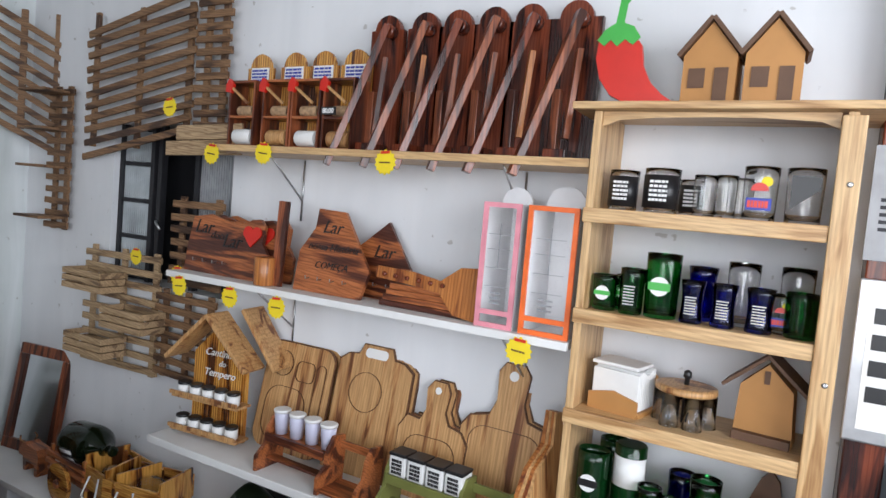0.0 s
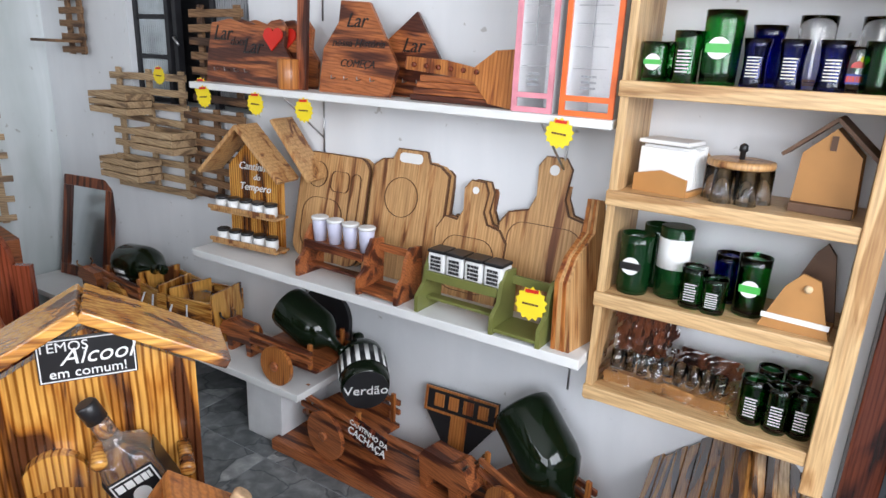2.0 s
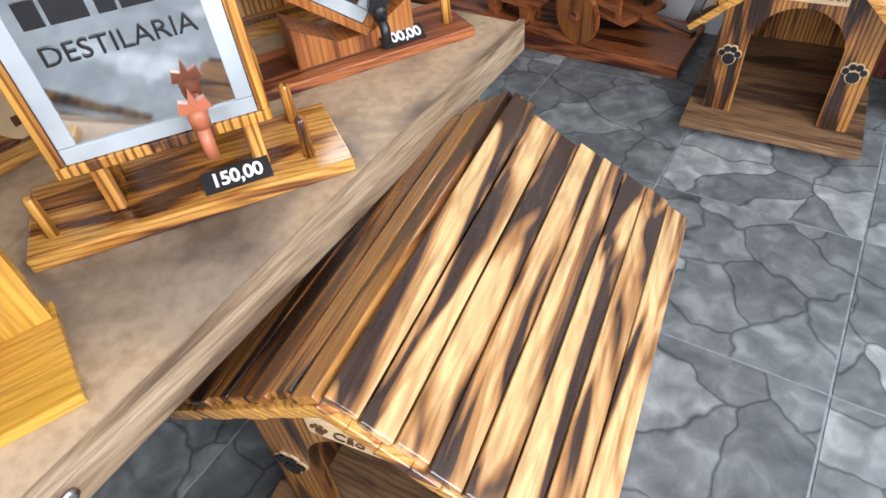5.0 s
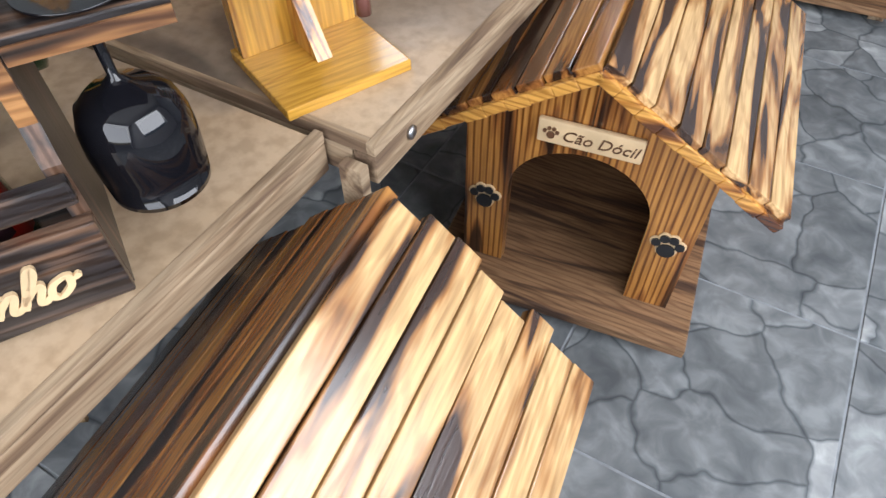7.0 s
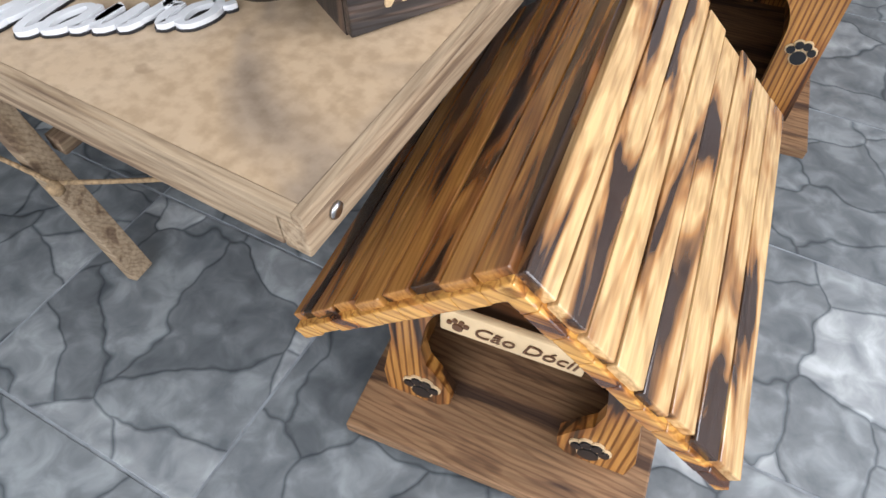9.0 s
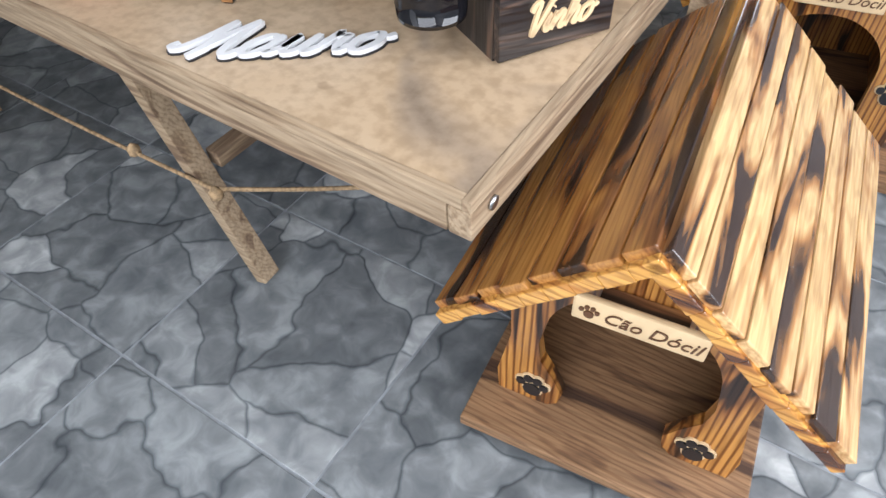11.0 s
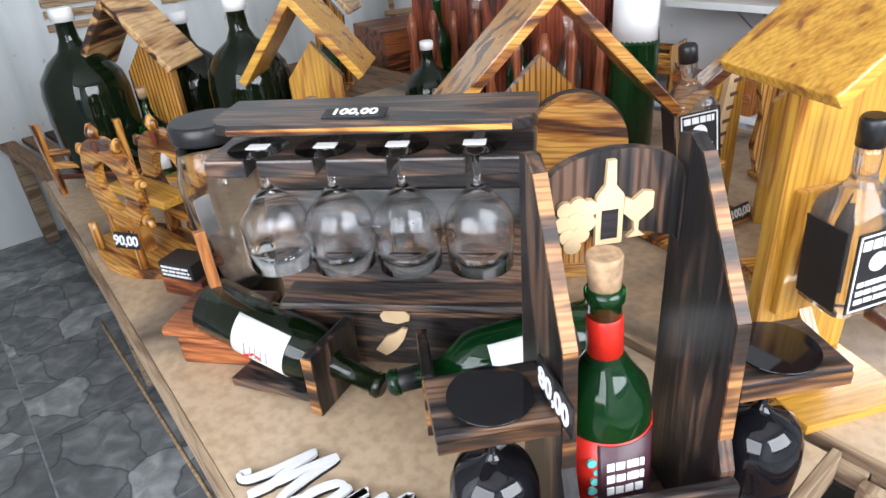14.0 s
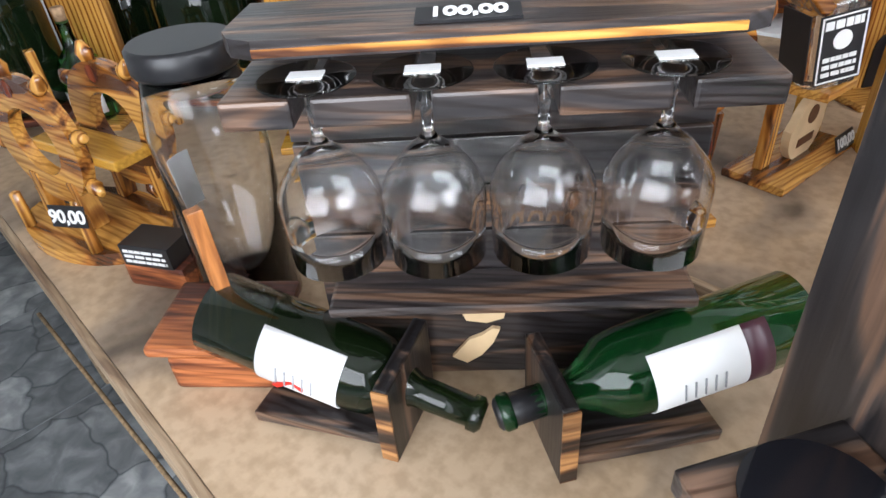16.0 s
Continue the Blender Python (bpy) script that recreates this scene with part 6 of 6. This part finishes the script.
for k in range(3):
    cutting_board(-1.03 + k * 0.014, -0.13 + k * 0.022, 12, round_rect(-0.15, 0.15, 0, 0.375, 0.05), "carved pine cutting board with round and arched grooves", None, round_rect(-0.12, 0.06, 0.03, 0.22, 0.06) if k == 0 else None)
bm = bmesh.new()
g0 = thing("board_carving", pose(-1.03, -0.131, LZ, -12, 0, 0), "burnt round carving on a cutting board", "carving")
ring_groove(bm, arc(-0.07, 0.30, 0.045, 0, 340, 20), -0.001)
ring_groove(bm, round_rect(-0.005, 0.075, 0.25, 0.32, 0.02), -0.001)
ring_groove(bm, round_rect(0.085, 0.125, 0.03, 0.32, 0.02), -0.001)
part("groove", bm, GROOVE, g0)
hb = round_rect(-0.145, 0.145, 0, 0.37, 0.045)
hb = [(-0.145, 0.0), (0.145, 0.0), (0.145, 0.36), (0.11, 0.385), (0.07, 0.39), (0.055, 0.425), (-0.055, 0.425), (-0.07, 0.39), (-0.11, 0.385), (-0.145, 0.36)]
hb2 = [(-0.14, 0.0), (0.14, 0.0), (0.14, 0.36), (0.11, 0.385), (0.08, 0.39), (0.06, 0.425), (-0.06, 0.425), (-0.08, 0.39), (-0.11, 0.385), (-0.14, 0.36)]
cutting_board(-0.715, -0.125, 11, hb, "pine cutting board with a cut-out handle", (0, 0.4, 0.022), arc(-0.02, 0.27, 0.065, 0, 340, 22))
cutting_board(-0.70, -0.105, 11, hb2, "pine cutting board with a cut-out handle", None, None)
pad = [(-0.115, 0), (0.115, 0), (0.12, 0.19), (0.095, 0.225), (0.05, 0.235), (0.033, 0.27), (0.04, 0.33), (0.025, 0.36), (-0.02, 0.362), (-0.04, 0.335), (-0.033, 0.27), (-0.05, 0.235), (-0.095, 0.24), (-0.12, 0.2)]
for k in range(3):
    cutting_board(-0.46 + k * 0.01, -0.135 + k * 0.02, 11, pad, "small handled pine cutting board", (0.0, 0.335, 0.011), round_rect(-0.09, 0.09, 0.02, 0.19, 0.05) if k == 0 else None)
pad2 = [(-0.14, 0), (0.14, 0), (0.145, 0.25), (0.12, 0.285), (0.06, 0.3), (0.042, 0.345), (0.05, 0.43), (0.03, 0.46), (-0.03, 0.46), (-0.05, 0.43), (-0.042, 0.345), (-0.06, 0.3), (-0.12, 0.285), (-0.145, 0.25)]
for k in range(2):
    cutting_board(-0.225 + k * 0.008, -0.125 + k * 0.022, 11, pad2, "large handled cutting board with dark knots", (0, 0.425, 0.015), round_rect(-0.115, 0.115, 0.03, 0.265, 0.05) if k == 0 else None)
for k in range(4):
    b = thing("cutting_board", pose(-0.055 + k * 0.013, -0.17, LZ, 0, 0, 78) @ pose(0, 0, 0, -4 - k, 0, 0), "handled cutting board standing on edge", "cutting board", "boards on edge")
    part("board", prism(bmesh.new(), [(-0.13, 0), (0.1, 0), (0.1, 0.22), (0.06, 0.28), (0.05, 0.37), (0.02, 0.375), (0.0, 0.29), (-0.08, 0.24), (-0.12, 0.18)], 0, 0.011), CUTZ if k % 2 else ORANGEZ, b)


def condiment_stand(m, w, material, label, jar):
    t = thing("condiment_stand", m, label, "condiment stand", "condiment stands")
    prof = [(-0.075, 0), (0.045, 0), (0.05, 0.12), (0.045, 0.16), (-0.005, 0.165), (-0.03, 0.13), (-0.04, 0.08), (-0.075, 0.05)]
    for x0 in (0, w * 0.62, w - 0.012):
        bm = prism(bmesh.new(), prof, 0, 0.012)
        bmesh.ops.transform(bm, matrix=Matrix(((0, 1, 0, x0), (1, 0, 0, 0), (0, 0, 1, 0), (0, 0, 0, 1))), verts=bm.verts)
        bmesh.ops.recalc_face_normals(bm, faces=bm.faces)
        part("side_panel", bm, material, t)
    part("top_tray", box(0.0125, w * 0.62 - 0.0005, -0.035, 0.045, 0.10, 0.112, 0.002), material, t)
    part("front_lip", box(0.0125, w * 0.62 - 0.0005, -0.046, -0.036, 0.095, 0.122, 0.002), material, t)
    part("lower_rail", box(0.0125, w * 0.62 - 0.0005, -0.03, 0.0, 0.03, 0.04, 0.002), material, t)
    part("lower_tray", box(w * 0.62 + 0.0125, w - 0.0125, -0.07, 0.04, 0.008, 0.018, 0.002), material, t)
    part("back_rail", box(w * 0.62 + 0.0125, w - 0.0125, 0.025, 0.035, 0.12, 0.145, 0.002), material, t)
    n = 4
    for i in range(n):
        x = 0.036 + (w * 0.62 - 0.06) * i / (n - 1)
        if jar == "cup":
            j = part("condiment_cup", lathe(bmesh.new(), [(0.02, 0), (0.026, 0.07), (0.024, 0.072)], 18, pose(x, 0.005, 0.113)), FROST, t, "frosted lilac cup")
            part("cup_lid", lathe(bmesh.new(), [(0.028, 0.072), (0.0285, 0.08), (0.025, 0.082)], 18, pose(x, 0.005, 0.113)), WHITE, j)
        else:
            j = part("condiment_box", box(x - 0.028, x + 0.028, -0.025, 0.035, 0.113, 0.172, 0.006), WHITE, t, "white box with a black lid")
            part("box_lid", box(x - 0.029, x + 0.029, -0.027, 0.036, 0.1725, 0.182, 0.003), BLACK, j)
            part("box_print", bars(bmesh.new(), x - 0.018, x + 0.018, 0.12, 0.165, 4, -0.0255, 0.75, i), BLACK, j)
    return t


condiment_stand(pose(-0.99, -0.225, LZ, 0, 0, -2), 0.42, REDX, "brown wooden condiment stand with four lidded cups", "cup")
condiment_stand(pose(-0.51, -0.235, LZ, 0, 0, -2), 0.40, OLIVE, "olive green condiment stand with four white boxes", "box")

# ---- middle shelf: house signs, guitar key holder, lantern boxes ----
MZ = 1.2755


def key_sign(m, outline, label, words, heart=None):
    t = thing("house_sign", m, label, "sign", "wooden word signs")
    part("board", prism(bmesh.new(), outline, 0, 0.014), REDX, t)
    for text, size, x, z in words:
        lettering("burnt_word", text, size, pose(x, -0.001, z), BLACK, t, 0.002, 0.25)
    if heart:
        hx, hz, s = heart
        pts = [(hx, hz - s)] + arc(hx + s * 0.5, hz + s * 0.25, s * 0.55, -30, 150, 10) + arc(hx - s * 0.5, hz + s * 0.25, s * 0.55, 30, 210, 10)
        part("heart", prism(bmesh.new(), pts, -0.006, -0.0008), REDP, t, "red painted heart")
    for i in range(4):
        hx0 = outline[0][0] + 0.06 + i * 0.05
        part("key_hook", tube(bmesh.new(), [(hx0, 0.0, 0.045), (hx0, -0.018, 0.04), (hx0, -0.02, 0.05)], 0.002, 6), STEEL, t)
    return t


low = [(-0.2, 0), (0.2, 0), (0.2, 0.09), (0.165, 0.13), (0.165, 0.19), (0.14, 0.215), (0.1, 0.21), (0.07, 0.19), (-0.04, 0.2), (-0.1, 0.215), (-0.19, 0.2), (-0.2, 0.1)]
for k in range(3):
    key_sign(pose(-1.30 + k * 0.03, -0.20 + k * 0.03, MZ, -8, 0, 0), low, "dark wooden word sign with a red heart", [("Lar", 0.07, -0.13, 0.165), ("doce", 0.04, -0.05, 0.14), ("Lar", 0.07, 0.02, 0.125)] if k == 0 else [], (0.115, 0.155, 0.04))
solid("plank_sign", box(-0.02, 0.02, 0, 0.016, 0, 0.285, 0.003), REDZ, pose(-1.035, -0.215, MZ, -3, 0, 0), "narrow upright wooden plank sign", "sign")
solid("round_block", lathe(bmesh.new(), [(0.033, 0), (0.035, 0.004), (0.035, 0.09), (0.032, 0.093)], 20), ORANGEZ, pose(-1.075, -0.225, MZ), "small round wooden block with bark", "block")
house = [(-0.14, 0), (0.13, 0), (0.15, 0.09), (0.02, 0.27), (-0.09, 0.275), (-0.09, 0.21), (-0.14, 0.13)]
key_sign(pose(-0.83, -0.20, MZ, -10, 0, 0), house, "house-shaped wooden key sign with burnt words", [("Lar", 0.06, -0.02, 0.215), ("nossa História", 0.035, -0.005, 0.15), ("COMEÇA", 0.032, 0.0, 0.09)])
key_sign(pose(-0.72, -0.12, MZ, -10, 0, 0), house[:3] + [(0.03, 0.25), (-0.14, 0.1)], "house-shaped wooden key sign behind another", [("Lar", 0.06, 0.03, 0.15)])
for k in range(4):
    solid("stacked_plank", box(-0.15, 0.15, -0.05, 0.05, 0, 0.017, 0.003), REDX, pose(-0.47 + 0.012 * k, -0.16, MZ + 0.018 * k + 0.0004, 0, 0, -2 + k), "dark wooden plank in a small stack", "plank", "stacked planks")
gt = thing("guitar_key_rack", pose(-0.44, -0.225, MZ, -6, 0, 0), "wooden guitar head shaped key rack", "key rack")
part("board", prism(bmesh.new(), [(-0.195, 0.095), (-0.19, 0.12), (-0.06, 0.115), (0.03, 0.1), (0.09, 0.145), (0.15, 0.15), (0.15, 0.0), (0.08, 0.01), (0.03, 0.065), (-0.06, 0.075), (-0.19, 0.085)], 0, 0.014), ORANGEZ, gt)
for i in range(6):
    part("peg", lathe(bmesh.new(), [(0.007, 0), (0.007, 0.006), (0.004, 0.008)], 10, pose(-0.16 + i * 0.04, 0, 0.098 - 0.002 * i, 90, 0, 0)), MAHOG, gt)
for x0, col, lab in ((-0.278, PINK, "white lantern box with a pink frame and clear front"), (-0.150, ORANGE, "white lantern box with an orange frame and clear front")):
    w = 0.108 if col is PINK else 0.135
    t = thing("bottle_display_box", pose(x0, -0.25, MZ), lab, "display box", "display boxes")
    part("body", box(0, w, 0.19, 0.2, 0, 0.335, 0.001), WHITEMDF, t)
    for a, b in ((0, 0.006), (w - 0.006, w)):
        part("side", box(a, b, 0.0085, 0.1895, 0, 0.335), WHITEMDF, t)
    part("top", prism(bmesh.new(), [(0.0, 0.336)] + [(w, 0.336)] + arc(w / 2, 0.336, w * 0.42, 0, 180, 12), 0.1, 0.108), WHITEMDF, t)
    k = 0.013
    bm = bmesh.new()
    for a0, a1, z0, z1 in ((0, w, 0, k), (0, w, 0.335 - k, 0.335), (0, k, k, 0.335 - k), (w - k, w, k, 0.335 - k), (k, w - k, 0.035, 0.048)):
        bx(bm, a0, a1, 0, 0.008, z0, z1)
    part("front_frame", bm, col, t)
    part("front_pane", box(k, w - k, 0.003, 0.005, 0.0485, 0.335 - k), CLEAR, t).visible_shadow = False
    bm = bmesh.new()
    bx(bm, w * 0.5 - 0.001, w * 0.5 + 0.001, 0.0015, 0.0028, 0.16, 0.28)
    for zz in (0.11, 0.16, 0.21, 0.25):
        bx(bm, w * 0.2, w * 0.8, 0.0015, 0.0028, zz, zz + 0.0015)
    bars(bm, w * 0.36, w * 0.64, 0.06, 0.1, 3, 0.0028, 0.4, 3)
    part("etched_print", bm, GREY, t)

# ---- top shelf: emergency boxes and mahogany slicers ----
PZ = 1.7355
for i, x in enumerate((-1.28, -1.12, -0.99, -0.855)):
    t = thing("emergency_box", pose(x, -0.15, PZ), "joke wooden emergency box with a red hammer and cork", "novelty box", "emergency boxes")
    part("back_board", prism(bmesh.new(), [(-0.062, 0), (0.062, 0), (0.062, 0.29)] + arc(0, 0.29, 0.05, 0, 180, 10) + [(-0.062, 0.29)], 0.05, 0.06), GOLDZ, t)
    for xx in (-0.062, 0.054):
        part("side_board", box(xx, xx + 0.008, -0.03, 0.0495, 0, 0.23), REDZ, t)
    for z in (0.0, 0.10, 0.222):
        part("shelf_board", box(-0.0535, 0.0535, -0.03, 0.0495, z, z + 0.008), REDX, t)
    nt = part("notice", box(-0.042, 0.042, 0.046, 0.049, 0.235, 0.29), PAPER, t, "white notice with blue print")
    part("notice_print", bars(bmesh.new(), -0.037, 0.037, 0.24, 0.286, 4, 0.0458, 0.6, i), BLUEP, nt)
    hm = part("hammer_handle", beam(bmesh.new(), (-0.045, -0.035, 0.205), (0.035, -0.035, 0.15), 0.008, 0.008), CUTZ, t)
    part("hammer_head", prism(bmesh.new(), [(-0.07, 0.19), (-0.045, 0.185), (-0.035, 0.215), (-0.055, 0.235), (-0.068, 0.215)], -0.042, -0.028), REDP, hm, "red hammer head")
    part("cork_roll", lathe(bmesh.new(), [(0.018, -0.035), (0.019, -0.033), (0.019, 0.033), (0.018, 0.035)], 16, pose(0.0, 0.0, 0.128, 0, 90, 0)), CORK, t)
    part("paper_roll", lathe(bmesh.new(), [(0.026, -0.04), (0.027, -0.038), (0.027, 0.038), (0.026, 0.04)], 18, pose(0.0, -0.005, 0.037, 0, 90, 0)), CUTZ if i % 2 else PAPER, t)
price_tag("80,00", pose(-0.875, -0.2, PZ + 0.11, 0, 0, 0), 0.06, 0.025)
bd = thing("key_board", pose(-1.49, -0.15, 1.70, 0, -2, 0), "wide wooden key board with scalloped grain", "board")
for z in (0.0, 0.058):
    part("plank", box(-0.2 + z, 0.2, -0.012, 0.0, z, z + 0.055, 0.003), PALLETL, bd)
part("hanger", box(-0.02, 0.02, 0.0005, 0.115, 0.02, 0.1, 0.002), PALLET, bd)
for i, x in enumerate((-0.755, -0.615, -0.50, -0.38, -0.265, -0.13)):
    t = thing("stand_rack", pose(x, -0.11, PZ), "mahogany stained wooden slicer stand with a long handle", "slicer", "mahogany slicers")
    wd = 0.062 if i < 5 else 0.075
    part("back_board", prism(bmesh.new(), [(-wd, 0), (wd, 0), (wd, 0.40)] + arc(0, 0.40, 0.048, 0, 180, 10) + [(-wd, 0.40)], 0.03, 0.05), MAHOG, t)
    part("handle", beam(bmesh.new(), (0.03, -0.02, 0.40), (-0.085, -0.125, -0.05), 0.028, 0.022), REDZ if i % 2 else MAHOG, t)
    part("link_arm", beam(bmesh.new(), (0.035, -0.02, 0.30), (0.02, -0.03, 0.06), 0.022, 0.016), ORANGEZ if i % 3 == 1 else REDZ, t)
    part("pivot", lathe(bmesh.new(), [(0.022, 0), (0.022, 0.03), (0.016, 0.034)], 16, pose(0.02, 0.03, 0.39, 90, 0, 0)), MAHOG, t)
    part("foot_block", box(-0.03, 0.035, -0.06, 0.029, 0, 0.03, 0.004), MAHOG, t)
    part("guide_post", box(-0.04, -0.015, 0.0, 0.029, 0.03, 0.2, 0.003), REDZ, t)
for x, y, z, rz in ((-1.32, -0.262, 1.70, 0), (-1.08, -0.262, 1.71, 0), (-0.6, -0.262, 1.70, 0), (-1.42, -0.28, 1.23, 0), (-1.17, -0.28, 1.225, 0), (-0.96, -0.28, 1.222, 0), (-0.13, -0.28, 1.235, 0), (-1.63, -0.20, 1.87, 0), (-1.52, -0.21, 1.25, 0), (-1.95, -0.075, 1.27, 0)):
    star_tag(pose(x, y, z, 0, random.uniform(-10, 10), rz), 0.038)
star_tag(pose(-0.145, -0.325, LZ + 0.12, -6, 0, 0), 0.045)


# ---- pallets hung on the wall ----
def pallet(m, w, h, n, slat_m, label, skew=0.0, uprights=3, name="hanging_pallet"):
    t = thing(name, m, label, "pallet", "wall pallets")
    rnd = random.Random(int(w * 1000 + h * 77))
    for i in range(uprights):
        x = -w / 2 + 0.04 + (w - 0.08) * i / max(1, uprights - 1)
        part("upright", box(x - 0.014, x + 0.014, 0, 0.014, 0, h, 0.002), slat_m, t)
    for i in range(n):
        z = 0.02 + (h - 0.05) * i / (n - 1)
        part("slat", box(-w / 2 - rnd.uniform(0, 0.015), w / 2 + rnd.uniform(0, 0.015), -0.012, -0.0005, -0.014, 0.014, 0.002, pose(0, 0, z, 0, skew + rnd.uniform(-1.5, 1.5), 0)), slat_m, t)
    return t


pallet(pose(-1.99, -0.08, 1.72), 0.68, 0.58, 11, PALLET, "large brown slatted rack hung on the wall", -10)
pallet(pose(-1.55, -0.075, 1.80), 0.17, 0.52, 11, PALLET, "narrow brown slat ladder hung on the wall", 0, 2)
pallet(pose(-1.58, -0.075, 1.18), 0.28, 0.36, 7, PALLET, "brown slat ladder hung on the wall", 0, 2)
pallet(pose(-1.62, -0.075, 0.80), 0.34, 0.36, 7, PALLET, "brown slatted rack hung on the wall", 0, 3)
pallet(pose(-2.05, -0.06, 0.77), 0.50, 0.52, 9, PALLETL, "pale pallet with planter boxes hung on the wall", 0, 3)
ld = pallet(pose(-2.55, -0.06, 1.33), 0.17, 0.66, 12, PALLET, "narrow slat ladder with small shelves", 0, 2)
for z in (0.05, 0.28, 0.45, 0.62):
    part("small_shelf", box(-0.13, 0.07, -0.13, -0.013, z, z + 0.012, 0.002), PALLET, ld)
for x, z in ((-2.13, 1.11), (-1.86, 0.98), (-2.10, 0.84)):
    t = thing("planter_box", pose(x, -0.14, z), "small open slatted planter box on a pallet", "planter", "planter boxes")
    for k in range(3):
        for y0 in (-0.06, 0.05):
            part("slat", box(-0.13, 0.13, y0, y0 + 0.007, k * 0.03, k * 0.03 + 0.025, 0.002), PALLETL, t)
        for x0 in (-0.13, 0.123):
            part("end_slat", box(x0, x0 + 0.007, -0.052, 0.049, k * 0.03, k * 0.03 + 0.025), PALLETL, t)
    part("bottom", box(-0.12, 0.12, -0.05, 0.048, 0.0, 0.006), PALLETL, t)

# framed mirror and clutter on the bench
mr = thing("framed_mirror", pose(-2.60, -0.12, 0.262, -10, 0, 8), "dark wood framed mirror leaning on the wall", "mirror")
for x0, x1, z0, z1 in ((-0.17, 0.17, 0, 0.05), (-0.17, 0.17, 0.45, 0.5), (-0.17, -0.12, 0.0505, 0.4495), (0.12, 0.17, 0.0505, 0.4495)):
    part("frame_board", box(x0, x1, -0.012, 0.012, z0, z1, 0.003), REDZ, mr)
part("mirror_glass", box(-0.12, 0.12, -0.002, 0.004, 0.05, 0.45), MIRROR, mr)
for x, z, rz, lab in ((-1.62, 0.262, 12, "pine bottle tray with a small clear flask"), (-1.78, 0.262, -8, "pine tool crate with scorched marks")):
    t = thing("wood_tray", pose(x, -0.2, z, 0, 0, rz), lab, "tray", "wooden trays")
    part("bottom", box(-0.12, 0.12, -0.09, 0.09, 0.1, 0.112, 0.002), PALLETL, t)
    for y0 in (-0.1, 0.09):
        part("side_board", box(-0.13, 0.13, y0, y0 + 0.01, 0.1, 0.19, 0.002), GOLDX, t)
    for x0 in (-0.13, 0.12):
        part("leg_board", box(x0, x0 + 0.01, -0.0895, 0.0895, 0.0, 0.22, 0.002), GOLDZ, t)
    part("flask", lathe(bmesh.new(), [(0.03, -0.08), (0.034, -0.075), (0.034, 0.03), (0.012, 0.06), (0.012, 0.09)], 18, pose(0, 0, 0.155, 0, 80, 20)), CLEAR, t)
    part("cable", tube(bmesh.new(), [(-0.05, -0.105, 0.16), (-0.06, -0.13, 0.09), (-0.02, -0.13, 0.06), (0.03, -0.12, 0.1), (0.02, -0.105, 0.17)], 0.004, 6), WHITE, t)

# pieces by the west wall
pt = pallet(pose(-2.70, -0.62, 0.60, -12, 0, 70), 0.5, 0.5, 6, PALLETL, "pale slatted rack leaning by the wall", 0, 3, "leaning_pallet")
st = thing("stacked_crates", pose(-2.62, -0.75, 0, 0, 0, 80), "stack of brown wooden crates and boards", "crate stack")
for k in range(3):
    part("crate", box(-0.3, 0.3, -0.18, 0.2, k * 0.2, k * 0.2 + 0.19, 0.006), PALLET if k % 2 else REDX, st)
for y, z, w in ((-2.2, 0.78, 0.34), (-1.75, 0.82, 0.34), (-1.3, 0.80, 0.4), (-0.9, 1.15, 0.5)):
    pallet(pose(-2.862, y, z, 0, 0, 90), w, 0.14 if z < 1 else 0.55, 3 if z < 1 else 8, PALLETL if z < 1 else PALLET, "slatted wooden wall rack on the side wall", 0 if z < 1 else 30, 2)

pallet(pose(-2.80, -0.19, 1.78, 0, 0, 48), 0.5, 0.55, 9, PALLET, "dark woven slat lattice hung in the corner", 28, 4, "corner_lattice")

# right of the shelf unit
dp = solid("dark_post", box(0.60, 0.68, -0.12, -0.051, 0.0, 2.6, 0.004), MAHOG, pose(0, 0, 0), "dark brown wooden door post", "post")
cal = thing("wall_calendar", pose(0.66, -0.135, 1.55), "grey wall calendar page with printed days", "calendar")
part("sheet", box(-0.07, 0.12, 0, 0.003, 0, 0.25), GREY, cal)
part("days", bars(bmesh.new(), -0.05, 0.1, 0.06, 0.14, 5, 0, 0.5, 2), IRON, cal)
ph = thing("chrome_panel", pose(0.66, -0.14, 1.15), "silver framed poster panel with black print", "poster")
part("frame", box(-0.07, 0.2, 0, 0.012, 0, 0.36, 0.004), STEEL, ph)
part("sheet", box(-0.045, 0.19, -0.0025, -0.0005, 0.03, 0.33), PAPER, ph)
part("print", bars(bmesh.new(), -0.035, 0.18, 0.08, 0.31, 4, -0.0026, 0.6, 5), BLACK, ph)
solid("grey_cabinet", box(0.70, 1.3, -0.35, -0.052, 0.0, 1.1, 0.01), GREYSHADE, pose(0, 0, 0), "dark grey cabinet beside the shelf unit", "cabinet")

# ---- floor tiles ----
PX, PY = 0.4415, 0.425
tile = mesh_of(box(-PX / 2 + 0.0025, PX / 2 - 0.0025, -PY / 2 + 0.0025, PY / 2 - 0.0025, -0.006, 0.0, 0.0012), "floor_tile", TILE)
fl = bpy.data.objects["floor"]
rnd = random.Random(4)
for i in range(-8, 4):
    for j in range(-10, 2):
        cx, cy = 0.69 + (i + 0.5) * PX, -0.81 + (j + 0.5) * PY
        if -3.0 < cx - PX / 2 and cx < 2.2 and cy < WY + 0.2:
            ob = new("floor_tile", tile)
            ob.parent = fl
            ob.location = (cx, cy, 0.0)
            ob.rotation_euler = (0, 0, 0)
